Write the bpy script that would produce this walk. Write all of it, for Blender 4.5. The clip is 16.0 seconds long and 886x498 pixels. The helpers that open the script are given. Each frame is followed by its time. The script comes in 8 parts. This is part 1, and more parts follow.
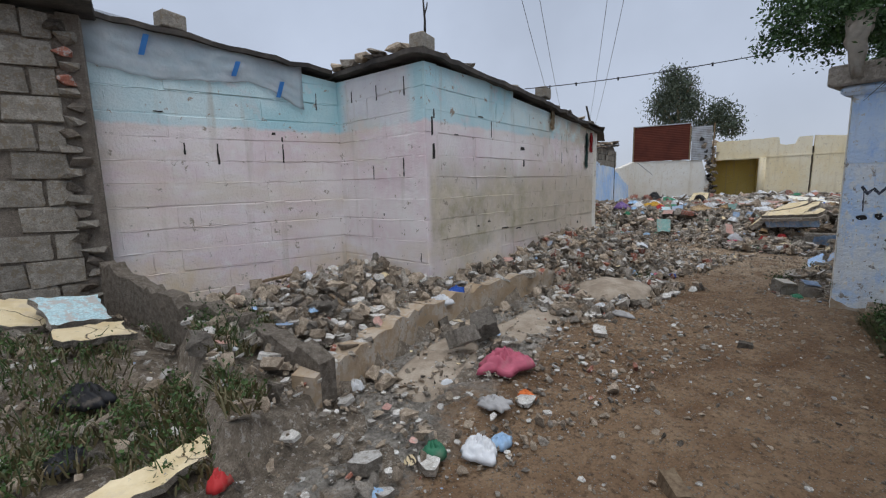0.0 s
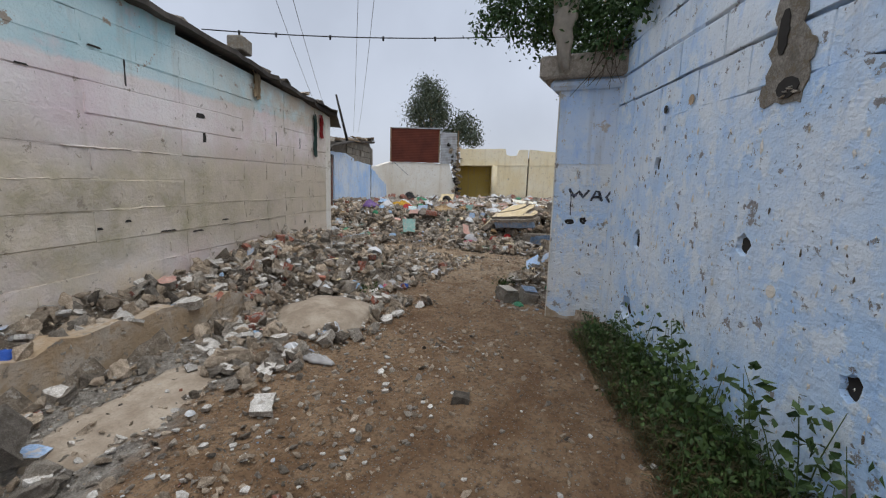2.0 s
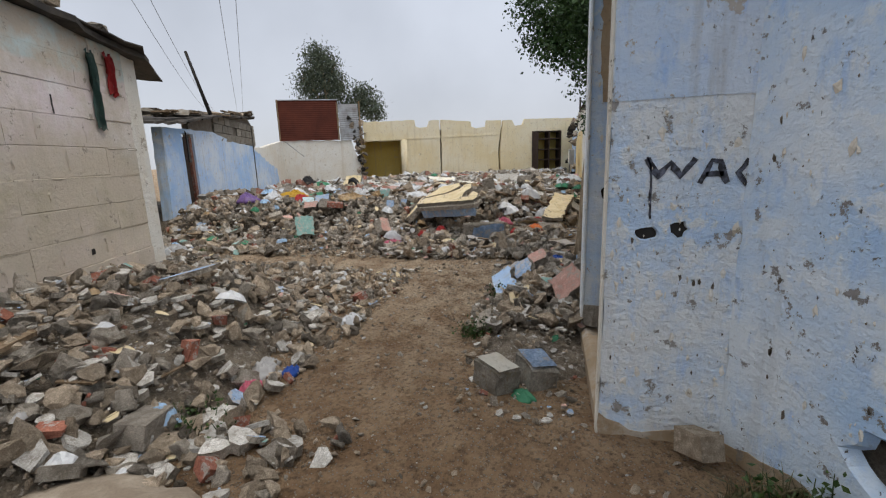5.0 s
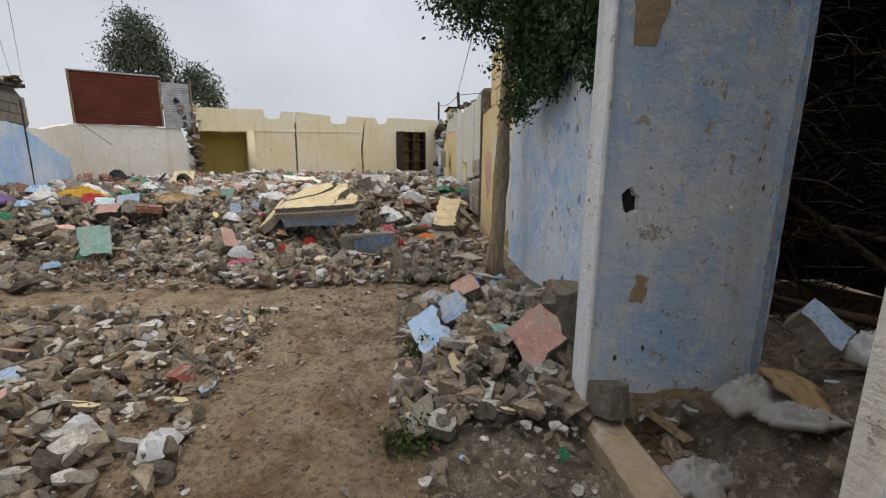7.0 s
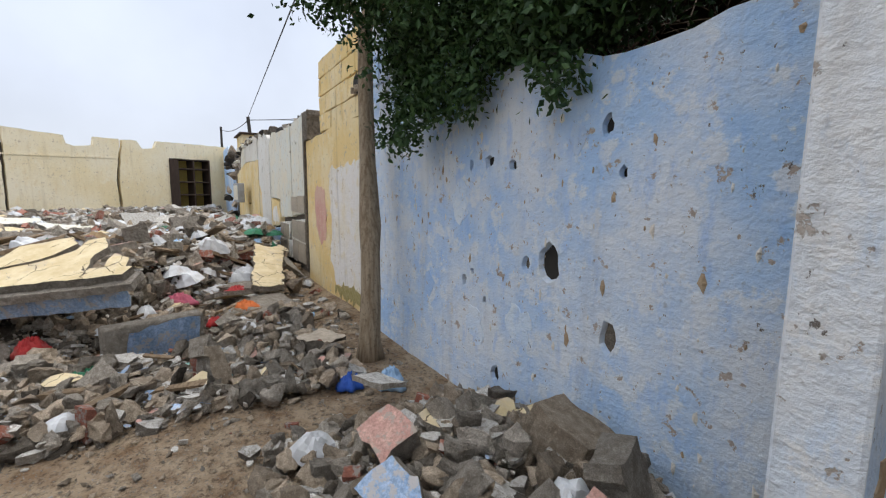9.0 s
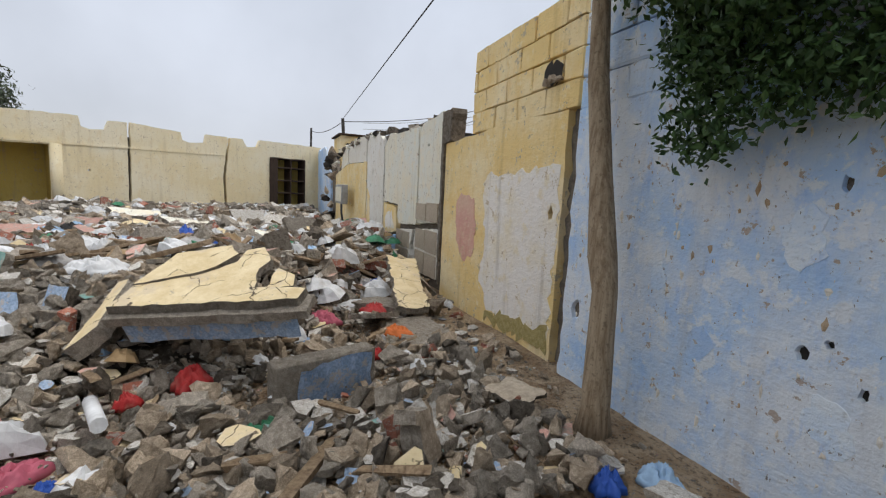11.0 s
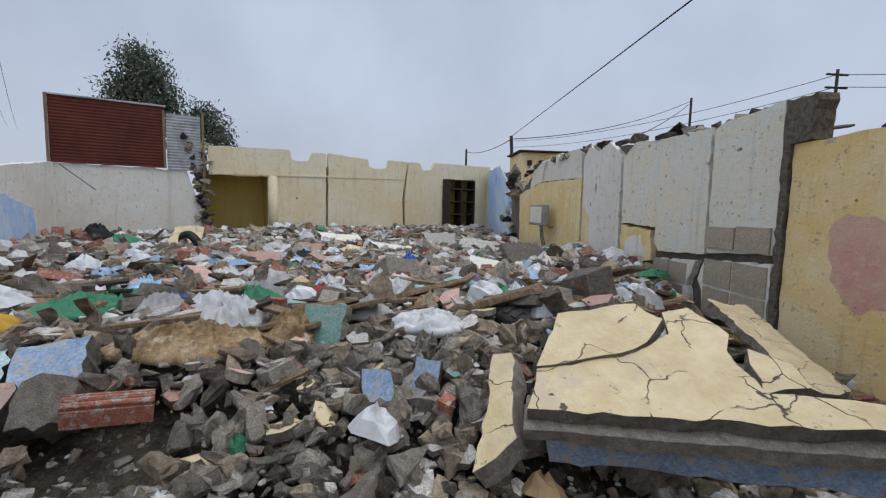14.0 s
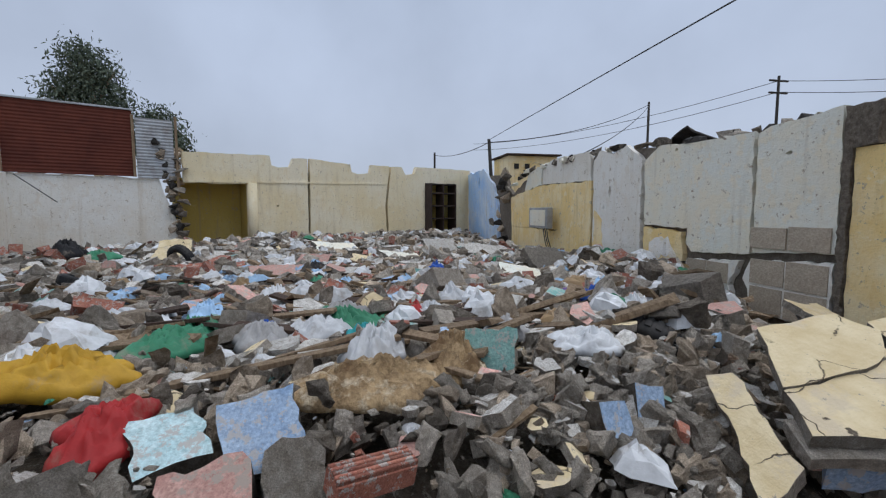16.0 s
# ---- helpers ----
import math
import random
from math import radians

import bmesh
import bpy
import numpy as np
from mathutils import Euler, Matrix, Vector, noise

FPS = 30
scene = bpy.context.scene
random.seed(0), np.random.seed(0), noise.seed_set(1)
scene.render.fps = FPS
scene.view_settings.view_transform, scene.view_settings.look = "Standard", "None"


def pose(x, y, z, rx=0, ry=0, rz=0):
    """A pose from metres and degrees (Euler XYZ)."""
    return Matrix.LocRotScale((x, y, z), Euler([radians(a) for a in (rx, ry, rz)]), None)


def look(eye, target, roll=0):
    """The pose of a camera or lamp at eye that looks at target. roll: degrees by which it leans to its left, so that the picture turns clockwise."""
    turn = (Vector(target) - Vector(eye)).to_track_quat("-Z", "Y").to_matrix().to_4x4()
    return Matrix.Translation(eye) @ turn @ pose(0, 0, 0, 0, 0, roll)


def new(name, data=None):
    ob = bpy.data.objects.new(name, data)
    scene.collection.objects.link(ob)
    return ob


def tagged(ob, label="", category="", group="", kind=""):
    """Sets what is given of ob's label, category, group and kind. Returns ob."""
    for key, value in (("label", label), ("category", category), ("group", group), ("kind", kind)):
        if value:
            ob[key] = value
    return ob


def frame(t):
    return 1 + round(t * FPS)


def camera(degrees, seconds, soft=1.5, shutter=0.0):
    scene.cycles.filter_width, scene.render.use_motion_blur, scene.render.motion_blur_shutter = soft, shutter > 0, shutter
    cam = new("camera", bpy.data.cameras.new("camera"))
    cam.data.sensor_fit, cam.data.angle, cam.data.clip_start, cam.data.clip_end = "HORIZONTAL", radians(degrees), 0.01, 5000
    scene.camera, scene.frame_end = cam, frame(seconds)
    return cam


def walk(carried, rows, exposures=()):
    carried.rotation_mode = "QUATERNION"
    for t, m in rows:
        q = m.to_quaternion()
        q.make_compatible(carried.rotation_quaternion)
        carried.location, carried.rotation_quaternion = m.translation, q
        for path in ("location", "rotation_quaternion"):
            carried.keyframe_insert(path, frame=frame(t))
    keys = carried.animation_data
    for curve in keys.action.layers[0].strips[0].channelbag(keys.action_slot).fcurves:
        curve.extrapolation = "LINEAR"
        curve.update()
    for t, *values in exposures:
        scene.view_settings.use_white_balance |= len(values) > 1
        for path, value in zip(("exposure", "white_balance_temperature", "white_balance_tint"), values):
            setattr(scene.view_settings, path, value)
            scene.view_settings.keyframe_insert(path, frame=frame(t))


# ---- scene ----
cam = camera(91.1, 16.0, soft=1.2)
PATH = [
    (0, (-0.012, 0.124, 1.398), (1.117, 1.749, 1.104), -1.5),
    (0.2, (0.197, 0.121, 1.371), (1.483, 1.623, 1.073), -1.1),
    (0.5, (0.439, 0.208, 1.336), (1.879, 1.56, 1.023), -0.1),
    (1, (0.847, 0.319, 1.364), (2.438, 1.489, 1.05), 1.4),
    (1.5, (1.267, 0.464, 1.302), (2.968, 1.466, 0.983), 1.5),
    (2, (1.657, 0.568, 1.3), (3.437, 1.427, 0.995), 1.7),
    (2.5, (2.119, 0.718, 1.282), (3.951, 1.469, 0.998), 1.0),
    (3, (2.514, 0.906, 1.279), (4.375, 1.584, 1.001), 0.9),
    (3.1, (2.56, 0.926, 1.287), (4.421, 1.599, 0.994), 0.8),
    (3.2, (2.676, 0.99, 1.277), (4.546, 1.644, 1.001), 0.6),
    (5.3, (4.107, 1.748, 1.299), (6.011, 2.166, 0.85), -2.4),
    (5.5, (4.213, 1.786, 1.285), (6.13, 2.134, 0.833), -2.1),
    (6, (4.63, 1.96, 1.192), (6.558, 2.243, 0.741), -1.3),
    (6.5, (5.008, 2.13, 1.22), (6.952, 2.348, 0.803), -0.2),
    (6.6, (5.062, 2.138, 1.213), (7.009, 2.324, 0.795), -0.3),
    (7, (5.378, 2.243, 1.191), (7.33, 2.077, 0.786), 0.5),
    (7.5, (5.74, 2.271, 1.182), (7.602, 1.647, 0.805), 1.2),
    (8, (6.155, 2.327, 1.229), (7.906, 1.395, 0.966), -0.4),
    (8.2, (6.29, 2.344, 1.24), (7.963, 1.28, 0.976), -0.5),
    (10.3, (7.685, 2.895, 1.301), (9.467, 2.021, 1.057), 3.2),
    (10.5, (7.795, 2.944, 1.283), (9.592, 2.101, 1.039), 3.2),
    (11, (8.075, 3.105, 1.313), (9.902, 2.329, 1.067), 2.9),
    (11.5, (8.348, 3.249, 1.282), (10.251, 2.682, 1.048), 2.4),
    (12, (8.675, 3.459, 1.312), (10.636, 3.133, 1.092), 1.7),
    (12.5, (8.905, 3.723, 1.274), (10.884, 3.529, 1.062), 1.8),
    (13, (9.135, 3.993, 1.299), (11.114, 3.806, 1.084), 1.6),
    (13.5, (9.384, 4.237, 1.294), (11.364, 4.042, 1.09), 1.7),
    (14, (9.636, 4.492, 1.318), (11.617, 4.298, 1.13), 1.3),
    (14.5, (9.795, 4.788, 1.304), (11.774, 4.558, 1.121), 1.6),
    (15, (9.888, 5.093, 1.367), (11.844, 4.719, 1.187), 2.3),
    (15.5, (9.974, 5.379, 1.355), (11.926, 4.976, 1.185), 2.3),
    (16, (10.007, 5.64, 1.366), (11.961, 5.247, 1.193), -0.0),
]
walk(cam, [(t, look(eye, target, roll)) for t, eye, target, roll in PATH],
     exposures=[(0.0, -0.1, 6350, 10), (2.5, 0.08, 6700, 10), (5.5, 0.1, 7000, 10), (7.2, 0.12, 7200, 10), (8.0, 0.5, 6700, 10), (10.5, 0.28, 6850, 10), (11.0, 0.2, 6950, 10), (12.5, -0.08, 6700, 10), (14.5, -0.15, 6250, 10), (16.0, -0.2, 6150, 10)])

# ---- world and light: overcast day ----
world = bpy.data.worlds.new("overcast_sky")
scene.world = world
world.use_nodes = True
wn, wl = world.node_tree.nodes, world.node_tree.links
wbg = wn["Background"]
sky = wn.new("ShaderNodeTexSky")
sky.sky_type, sky.sun_disc = "NISHITA", False
sky.sun_elevation, sky.sun_rotation = radians(55), radians(200)
sky_dim = wn.new("ShaderNodeVectorMath")
sky_dim.operation = "SCALE"
sky_dim.inputs[3].default_value = 0.1
wl.new(sky.outputs[0], sky_dim.inputs[0])
w_co = wn.new("ShaderNodeTexCoord")
w_sep = wn.new("ShaderNodeSeparateXYZ")
wl.new(w_co.outputs["Generated"], w_sep.inputs[0])
w_rise = wn.new("ShaderNodeValToRGB")          # cloud cover, brighter towards the zenith
w_rise.color_ramp.elements[0].position, w_rise.color_ramp.elements[0].color = 0.0, (0.60, 0.65, 0.76, 1)
w_rise.color_ramp.elements[1].position, w_rise.color_ramp.elements[1].color = 1.0, (1.9, 1.95, 2.05, 1)
mid = w_rise.color_ramp.elements.new(0.55)
mid.color = (0.58, 0.66, 0.81, 1)
wl.new(w_sep.outputs[2], w_rise.inputs[0])
w_cloud = wn.new("ShaderNodeTexNoise")
w_cloud.inputs["Scale"].default_value, w_cloud.inputs["Detail"].default_value = 2.2, 5
wl.new(w_co.outputs["Generated"], w_cloud.inputs["Vector"])
w_soft = wn.new("ShaderNodeMapRange")
w_soft.inputs[1].default_value, w_soft.inputs[2].default_value = 0.3, 0.7
w_soft.inputs[3].default_value, w_soft.inputs[4].default_value = 0.83, 1.1
wl.new(w_cloud.outputs[0], w_soft.inputs[0])
w_mul = wn.new("ShaderNodeVectorMath")
w_mul.operation = "SCALE"
wl.new(w_rise.outputs[0], w_mul.inputs[0])
wl.new(w_soft.outputs[0], w_mul.inputs[3])
w_mix = wn.new("ShaderNodeMix")
w_mix.data_type = "RGBA"
w_mix.inputs[0].default_value = 0.9
wl.new(sky_dim.outputs[0], w_mix.inputs[6])
wl.new(w_mul.outputs[0], w_mix.inputs[7])
wl.new(w_mix.outputs[2], wbg.inputs[0])
wbg.inputs[1].default_value = 1.0

sun_data = bpy.data.lights.new("sun", "SUN")
sun_data.energy, sun_data.angle, sun_data.color = 0.7, radians(40), (1.0, 0.97, 0.93)
sun = new("sun", sun_data)
sun.matrix_world = look((0, 0, 30), (4.5, 14, 0))

# ---- materials ----


class Nodes:
    """Short hand for one material's node tree."""

    def __init__(self, name, rough=0.9, metal=0.0):
        self.mat = bpy.data.materials.new(name)
        self.mat.use_nodes = True
        self.n, self.l = self.mat.node_tree.nodes, self.mat.node_tree.links
        self.b = self.n["Principled BSDF"]
        self.b.inputs["Roughness"].default_value = rough
        self.b.inputs["Metallic"].default_value = metal
        self.b.inputs["Specular IOR Level"].default_value = 0.3
        self.pos = self.n.new("ShaderNodeNewGeometry").outputs["Position"]
        self.obj = self.n.new("ShaderNodeTexCoord").outputs["Object"]

    def put(self, value, socket):
        if hasattr(value, "is_linked"):
            self.l.new(value, socket)
        elif isinstance(value, (tuple, list)):
            socket.default_value = (*value[:3], 1.0)
        else:
            socket.default_value = value

    def noise(self, scale, detail=4, rough=0.55, where=None, stretch=None):
        x = self.n.new("ShaderNodeTexNoise")
        x.inputs["Scale"].default_value, x.inputs["Detail"].default_value = scale, detail
        x.inputs["Roughness"].default_value = rough
        src = where or self.pos
        if stretch:
            m = self.n.new("ShaderNodeMapping")
            m.inputs["Scale"].default_value = stretch
            self.l.new(src, m.inputs[0])
            src = m.outputs[0]
        self.l.new(src, x.inputs["Vector"])
        return x.outputs[0]

    def ramp(self, fac, lo, hi, a=0.0, b=1.0):
        x = self.n.new("ShaderNodeMapRange")
        for i, v in enumerate((lo, hi, a, b)):
            x.inputs[1 + i].default_value = v
        self.put(fac, x.inputs[0])
        return x.outputs[0]

    def mix(self, fac, a, b, kind="MIX"):
        x = self.n.new("ShaderNodeMix")
        x.data_type, x.blend_type = "RGBA", kind
        self.put(fac, x.inputs[0])
        self.put(a, x.inputs[6])
        self.put(b, x.inputs[7])
        return x.outputs[2]

    def math(self, op, a, b=0.0):
        x = self.n.new("ShaderNodeMath")
        x.operation = op
        self.put(a, x.inputs[0])
        self.put(b, x.inputs[1])
        return x.outputs[0]

    def axis(self, i):
        x = self.n.new("ShaderNodeSeparateXYZ")
        self.l.new(self.pos, x.inputs[0])
        return x.outputs[i]

    def vary(self, colour, amount=0.25, island=True):
        """Value shift by object and by loose piece."""
        r = self.n.new("ShaderNodeNewGeometry").outputs["Random Per Island"] if island else 0.5
        o = self.n.new("ShaderNodeObjectInfo").outputs["Random"]
        both = self.math("FRACT", self.math("ADD", r, o))
        v = self.ramp(both, 0, 1, 1 - amount, 1 + amount)
        h = self.n.new("ShaderNodeHueSaturation")
        self.l.new(v, h.inputs["Value"])
        self.put(colour, h.inputs["Color"])
        return h.outputs[0]

    def voronoi(self, scale, feature="F1"):
        x = self.n.new("ShaderNodeTexVoronoi")
        x.feature = feature
        x.inputs["Scale"].default_value = scale
        self.l.new(self.pos, x.inputs["Vector"])
        return x.outputs[0]

    def done(self, colour, height=None, depth=0.01, strength=0.6):
        self.put(colour, self.b.inputs["Base Color"])
        if height is not None:
            x = self.n.new("ShaderNodeBump")
            x.inputs["Strength"].default_value, x.inputs["Distance"].default_value = strength, depth
            self.l.new(height, x.inputs["Height"])
            self.l.new(x.outputs[0], self.b.inputs["Normal"])
        return self.mat


def stony(name, dark, light, scale=9.0, rough=0.95, vary=0.25, depth=0.012, spots=None, where="obj"):
    """Mineral surface: two noise scales, speckle, relief; varied piece by piece."""
    k = Nodes(name, rough)
    src = k.obj if where == "obj" else k.pos
    big, fine = k.noise(scale, 5, 0.6, src), k.noise(scale * 9, 4, 0.7, src)
    c = k.mix(k.ramp(big, 0.35, 0.65), dark, light)
    c = k.mix(k.ramp(fine, 0.36, 0.66, 0.0, 0.62), c, tuple(v * 0.4 for v in dark))
    c = k.mix(k.ramp(k.noise(scale * 2.6, 5, 0.7, src), 0.56, 0.64, 0.0, 0.4), c, tuple(min(0.85, v * 1.25) for v in light))
    if spots:
        c = k.mix(k.ramp(k.noise(scale * 1.7, 6, 0.75, src), 0.53, 0.57), c, spots)
    c = k.vary(c, vary)
    return k.done(c, k.math("ADD", big, k.math("MULTIPLY", fine, 0.5)), depth, 0.9)


def painted(name, main, second, bare, wear=0.62, patch=0.55, scale=1.4, drips=True, rough=0.85, trowel=0.02, grime=(0.30, 0.26, 0.20), chips=1.0):
    """Old lime paint on rough plaster: two paint coats, rubbed spots, run marks, flaked chips, trowel ridges."""
    k = Nodes(name, rough)
    a, b, c3 = k.noise(scale, 6, 0.62), k.noise(scale * 4.3, 6, 0.65), k.noise(38, 4, 0.6)
    brush = k.noise(3.2, 6, 0.7, None, (3.0, 3.0, 1.1))
    col = k.mix(k.ramp(a, patch - 0.12, patch + 0.1), main, second)
    col = k.mix(k.ramp(b, wear - 0.04, wear + 0.03, 0, 0.85), col, second)
    col = k.mix(k.ramp(brush, 0.54, 0.68, 0.0, 0.55), col, tuple(v * w for v, w in zip(main, (0.72, 0.84, 0.98) if main[2] > main[0] else (0.93, 0.86, 0.76))))
    if drips:
        st = k.noise(1.0, 5, 0.6, None, (7.0, 7.0, 0.55))
        col = k.mix(k.ramp(st, 0.56, 0.75, 0.0, 0.5), col, grime)
    chip = k.ramp(k.noise(9.5, 6, 0.72), 0.605, 0.63)
    nick = k.ramp(k.noise(26, 5, 0.75, None, (1.0, 1.0, 0.55)), 0.655, 0.685)
    col = k.mix(k.math("MULTIPLY", chip, chips), col, bare)
    col = k.mix(k.math("MULTIPLY", nick, chips), col, tuple(v * 0.45 for v in bare))
    col = k.mix(k.ramp(c3, 0.60, 0.72, 0.0, 0.35), col, tuple(v * 0.5 for v in bare))
    tr, grit = k.noise(11, 6, 0.66, None, (1.0, 1.0, 1.4)), k.noise(75, 4, 0.7)
    relief = k.math("ADD", k.math("MULTIPLY", b, 0.7), k.math("ADD", k.math("MULTIPLY", tr, 0.8), k.math("ADD", k.math("MULTIPLY", c3, 0.35), k.math("MULTIPLY", grit, 0.16))))
    relief = k.math("SUBTRACT", relief, k.math("ADD", k.math("MULTIPLY", chip, 0.25), k.math("MULTIPLY", nick, 0.4)))
    return k.done(col, relief, trowel, 0.8)


def cloth(name, colour, rough=0.55, vary=0.15, sheen=0.25):
    k = Nodes(name, rough)
    n = k.noise(14, 4, 0.6, k.obj)
    c = k.mix(k.ramp(n, 0.35, 0.7, 0, 0.5), colour, tuple(v * 0.55 for v in colour))
    c = k.mix(k.ramp(k.noise(5, 5, 0.7, k.obj), 0.55, 0.7, 0, 0.6), c, (0.25, 0.20, 0.15))
    k.b.inputs["Specular IOR Level"].default_value = sheen
    return k.done(k.vary(c, vary), n, 0.01, 0.5)


def leafy(name, a, b):
    k = Nodes(name, 0.55)
    r = k.n.new("ShaderNodeNewGeometry").outputs["Random Per Island"]
    c = k.mix(r, a, b)
    k.b.inputs["Specular IOR Level"].default_value = 0.35
    return k.done(c)


def woody(name, dark, light):
    k = Nodes(name, 0.85)
    g = k.noise(6, 5, 0.65, k.obj, (6, 6, 0.6))
    f = k.noise(40, 3, 0.6, k.obj)
    c = k.mix(k.ramp(g, 0.35, 0.65), dark, light)
    c = k.mix(k.ramp(f, 0.55, 0.7, 0, 0.5), c, tuple(v * 0.4 for v in dark))
    return k.done(k.vary(c, 0.2), g, 0.008, 0.9)


M = {}
M["concrete"] = stony("grey_concrete", (0.36, 0.31, 0.25), (0.60, 0.535, 0.455), 24, vary=0.42, depth=0.06, where="pos")
M["concrete_dark"] = stony("dark_old_concrete", (0.125, 0.102, 0.078), (0.27, 0.23, 0.185), 24, vary=0.4, depth=0.04, where="pos")
M["stone"] = stony("dusty_brown_stone", (0.36, 0.28, 0.20), (0.62, 0.51, 0.39), 24, vary=0.4, depth=0.035, where="pos")
M["white"] = stony("broken_white_plaster", (0.50, 0.47, 0.42), (0.74, 0.71, 0.66), 16, vary=0.25, where="pos", spots=(0.33, 0.30, 0.26))
k = Nodes("cream_painted_plaster", 0.9)
n1, n2, n3 = k.noise(7, 5, 0.65), k.noise(3.2, 6, 0.7), k.noise(60, 4, 0.7)
c = k.mix(k.ramp(n1, 0.35, 0.65), (0.62, 0.49, 0.28), (0.75, 0.63, 0.41))
c = k.mix(k.ramp(n2, 0.54, 0.62, 0, 0.8), c, (0.60, 0.50, 0.36))
c = k.mix(k.ramp(k.noise(17, 6, 0.75), 0.62, 0.65), c, (0.33, 0.29, 0.24))
wob = k.n.new("ShaderNodeVectorMath")
wob.operation = "ADD"
k.l.new(k.pos, wob.inputs[0])
wob2 = k.n.new("ShaderNodeVectorMath")
wob2.operation = "SCALE"
wob2.inputs[3].default_value = 0.22
wtex = k.n.new("ShaderNodeTexNoise")
wtex.inputs["Scale"].default_value, wtex.inputs["Detail"].default_value = 5, 5
k.l.new(k.pos, wtex.inputs["Vector"])
k.l.new(wtex.outputs[1], wob2.inputs[0])
k.l.new(wob2.outputs[0], wob.inputs[1])
crk = k.n.new("ShaderNodeTexVoronoi")
crk.feature = "DISTANCE_TO_EDGE"
crk.inputs["Scale"].default_value = 3.1
k.l.new(wob.outputs[0], crk.inputs["Vector"])
crack = k.ramp(crk.outputs[0], 0.012, 0.004)
crack = k.math("MULTIPLY", crack, k.ramp(n2, 0.42, 0.5))
c = k.mix(crack, c, (0.12, 0.095, 0.07))
M["cream"] = k.done(k.vary(c, 0.08), k.math("SUBTRACT", k.math("ADD", n1, k.math("MULTIPLY", n3, 0.3)), crack), 0.012, 0.8)
M["skyblue"] = stony("blue_painted_plaster", (0.27, 0.40, 0.60), (0.46, 0.57, 0.72), 7, vary=0.2, depth=0.006, where="pos", spots=(0.45, 0.43, 0.42))
M["pale_turquoise"] = stony("pale_turquoise_plaster", (0.46, 0.66, 0.69), (0.60, 0.76, 0.77), 7, vary=0.1, depth=0.006, where="pos", spots=(0.45, 0.43, 0.40))
M["pinkish"] = stony("pink_painted_plaster", (0.55, 0.30, 0.25), (0.66, 0.42, 0.35), 9, vary=0.25, depth=0.006, where="pos", spots=(0.40, 0.33, 0.28))
M["teal"] = stony("green_painted_plaster", (0.20, 0.40, 0.36), (0.34, 0.52, 0.47), 9, vary=0.2, depth=0.006, where="pos", spots=(0.40, 0.38, 0.34))
M["brick"] = stony("red_hollow_brick", (0.28, 0.10, 0.07), (0.42, 0.18, 0.12), 14, vary=0.35, where="pos", spots=(0.33, 0.29, 0.26))
M["block"] = stony("raw_cement_block", (0.22, 0.195, 0.16), (0.36, 0.33, 0.28), 10, vary=0.18, where="pos", spots=(0.20, 0.165, 0.12))
M["mortar"] = stony("rough_mortar", (0.15, 0.125, 0.10), (0.25, 0.215, 0.175), 12, where="pos", vary=0.1)
k = Nodes("rubble_dust", 0.95)
n1, n2, n3 = k.noise(14, 5, 0.6), k.noise(100, 4, 0.7), k.noise(24, 6, 0.75)
# dust coloured darker in the field, for the shade between the lumps
field_shade = k.ramp(k.axis(0), 9.0, 10.6)
c = k.mix(k.ramp(n1, 0.35, 0.65), k.mix(field_shade, (0.17, 0.135, 0.10), (0.065, 0.050, 0.037)), k.mix(field_shade, (0.36, 0.30, 0.23), (0.19, 0.155, 0.118)))
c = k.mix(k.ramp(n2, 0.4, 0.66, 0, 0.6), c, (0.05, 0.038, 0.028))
c = k.mix(k.ramp(n3, 0.56, 0.60), c, k.mix(field_shade, (0.40, 0.36, 0.31), (0.24, 0.21, 0.175)))
M["bed"] = k.done(c, k.math("ADD", n1, k.math("MULTIPLY", n2, 0.5)), 0.05, 0.9)
M["beige_tile"] = stony("beige_glazed_tile", (0.46, 0.38, 0.29), (0.53, 0.45, 0.35), 3, 0.35, 0.06, 0.001)
M["wood"] = woody("weathered_wood", (0.13, 0.085, 0.05), (0.26, 0.19, 0.12))
M["bark"] = woody("peeling_bark", (0.24, 0.17, 0.105), (0.48, 0.38, 0.265))
M["darkwood"] = woody("dark_brown_wood", (0.035, 0.022, 0.016), (0.075, 0.048, 0.034))
M["twig"] = woody("dead_twigs", (0.07, 0.048, 0.032), (0.15, 0.105, 0.07))
M["pole"] = woody("tarred_pole", (0.02, 0.018, 0.016), (0.045, 0.04, 0.035))
M["leaf"] = leafy("dark_tree_leaf", (0.020, 0.052, 0.016), (0.062, 0.125, 0.034))
M["weed"] = leafy("weed_leaf", (0.022, 0.05, 0.012), (0.075, 0.125, 0.03))
M["dry"] = leafy("dry_grass", (0.13, 0.095, 0.045), (0.07, 0.08, 0.03))
M["gum"] = leafy("grey_green_leaf", (0.05, 0.075, 0.05), (0.11, 0.135, 0.09))
for key, col in dict(white=(0.66, 0.67, 0.68), blue=(0.03, 0.10, 0.42), red=(0.42, 0.03, 0.03), green=(0.05, 0.22, 0.12),
                     pink=(0.55, 0.13, 0.19), yellow=(0.52, 0.30, 0.03), black=(0.02, 0.02, 0.022), brown=(0.34, 0.23, 0.12),
                     purple=(0.20, 0.12, 0.32), orange=(0.62, 0.16, 0.04), teal=(0.03, 0.28, 0.30), grey=(0.38, 0.37, 0.36), lightblue=(0.35, 0.52, 0.72)).items():
    M["bag_" + key] = cloth(key + "_plastic", col)
k = Nodes("matted_brown_sacking", 0.95)
n1, n2 = k.noise(3.2, 6, 0.7), k.noise(26, 5, 0.75)
c = k.mix(k.ramp(n1, 0.40, 0.60), (0.16, 0.095, 0.045), (0.50, 0.35, 0.19))
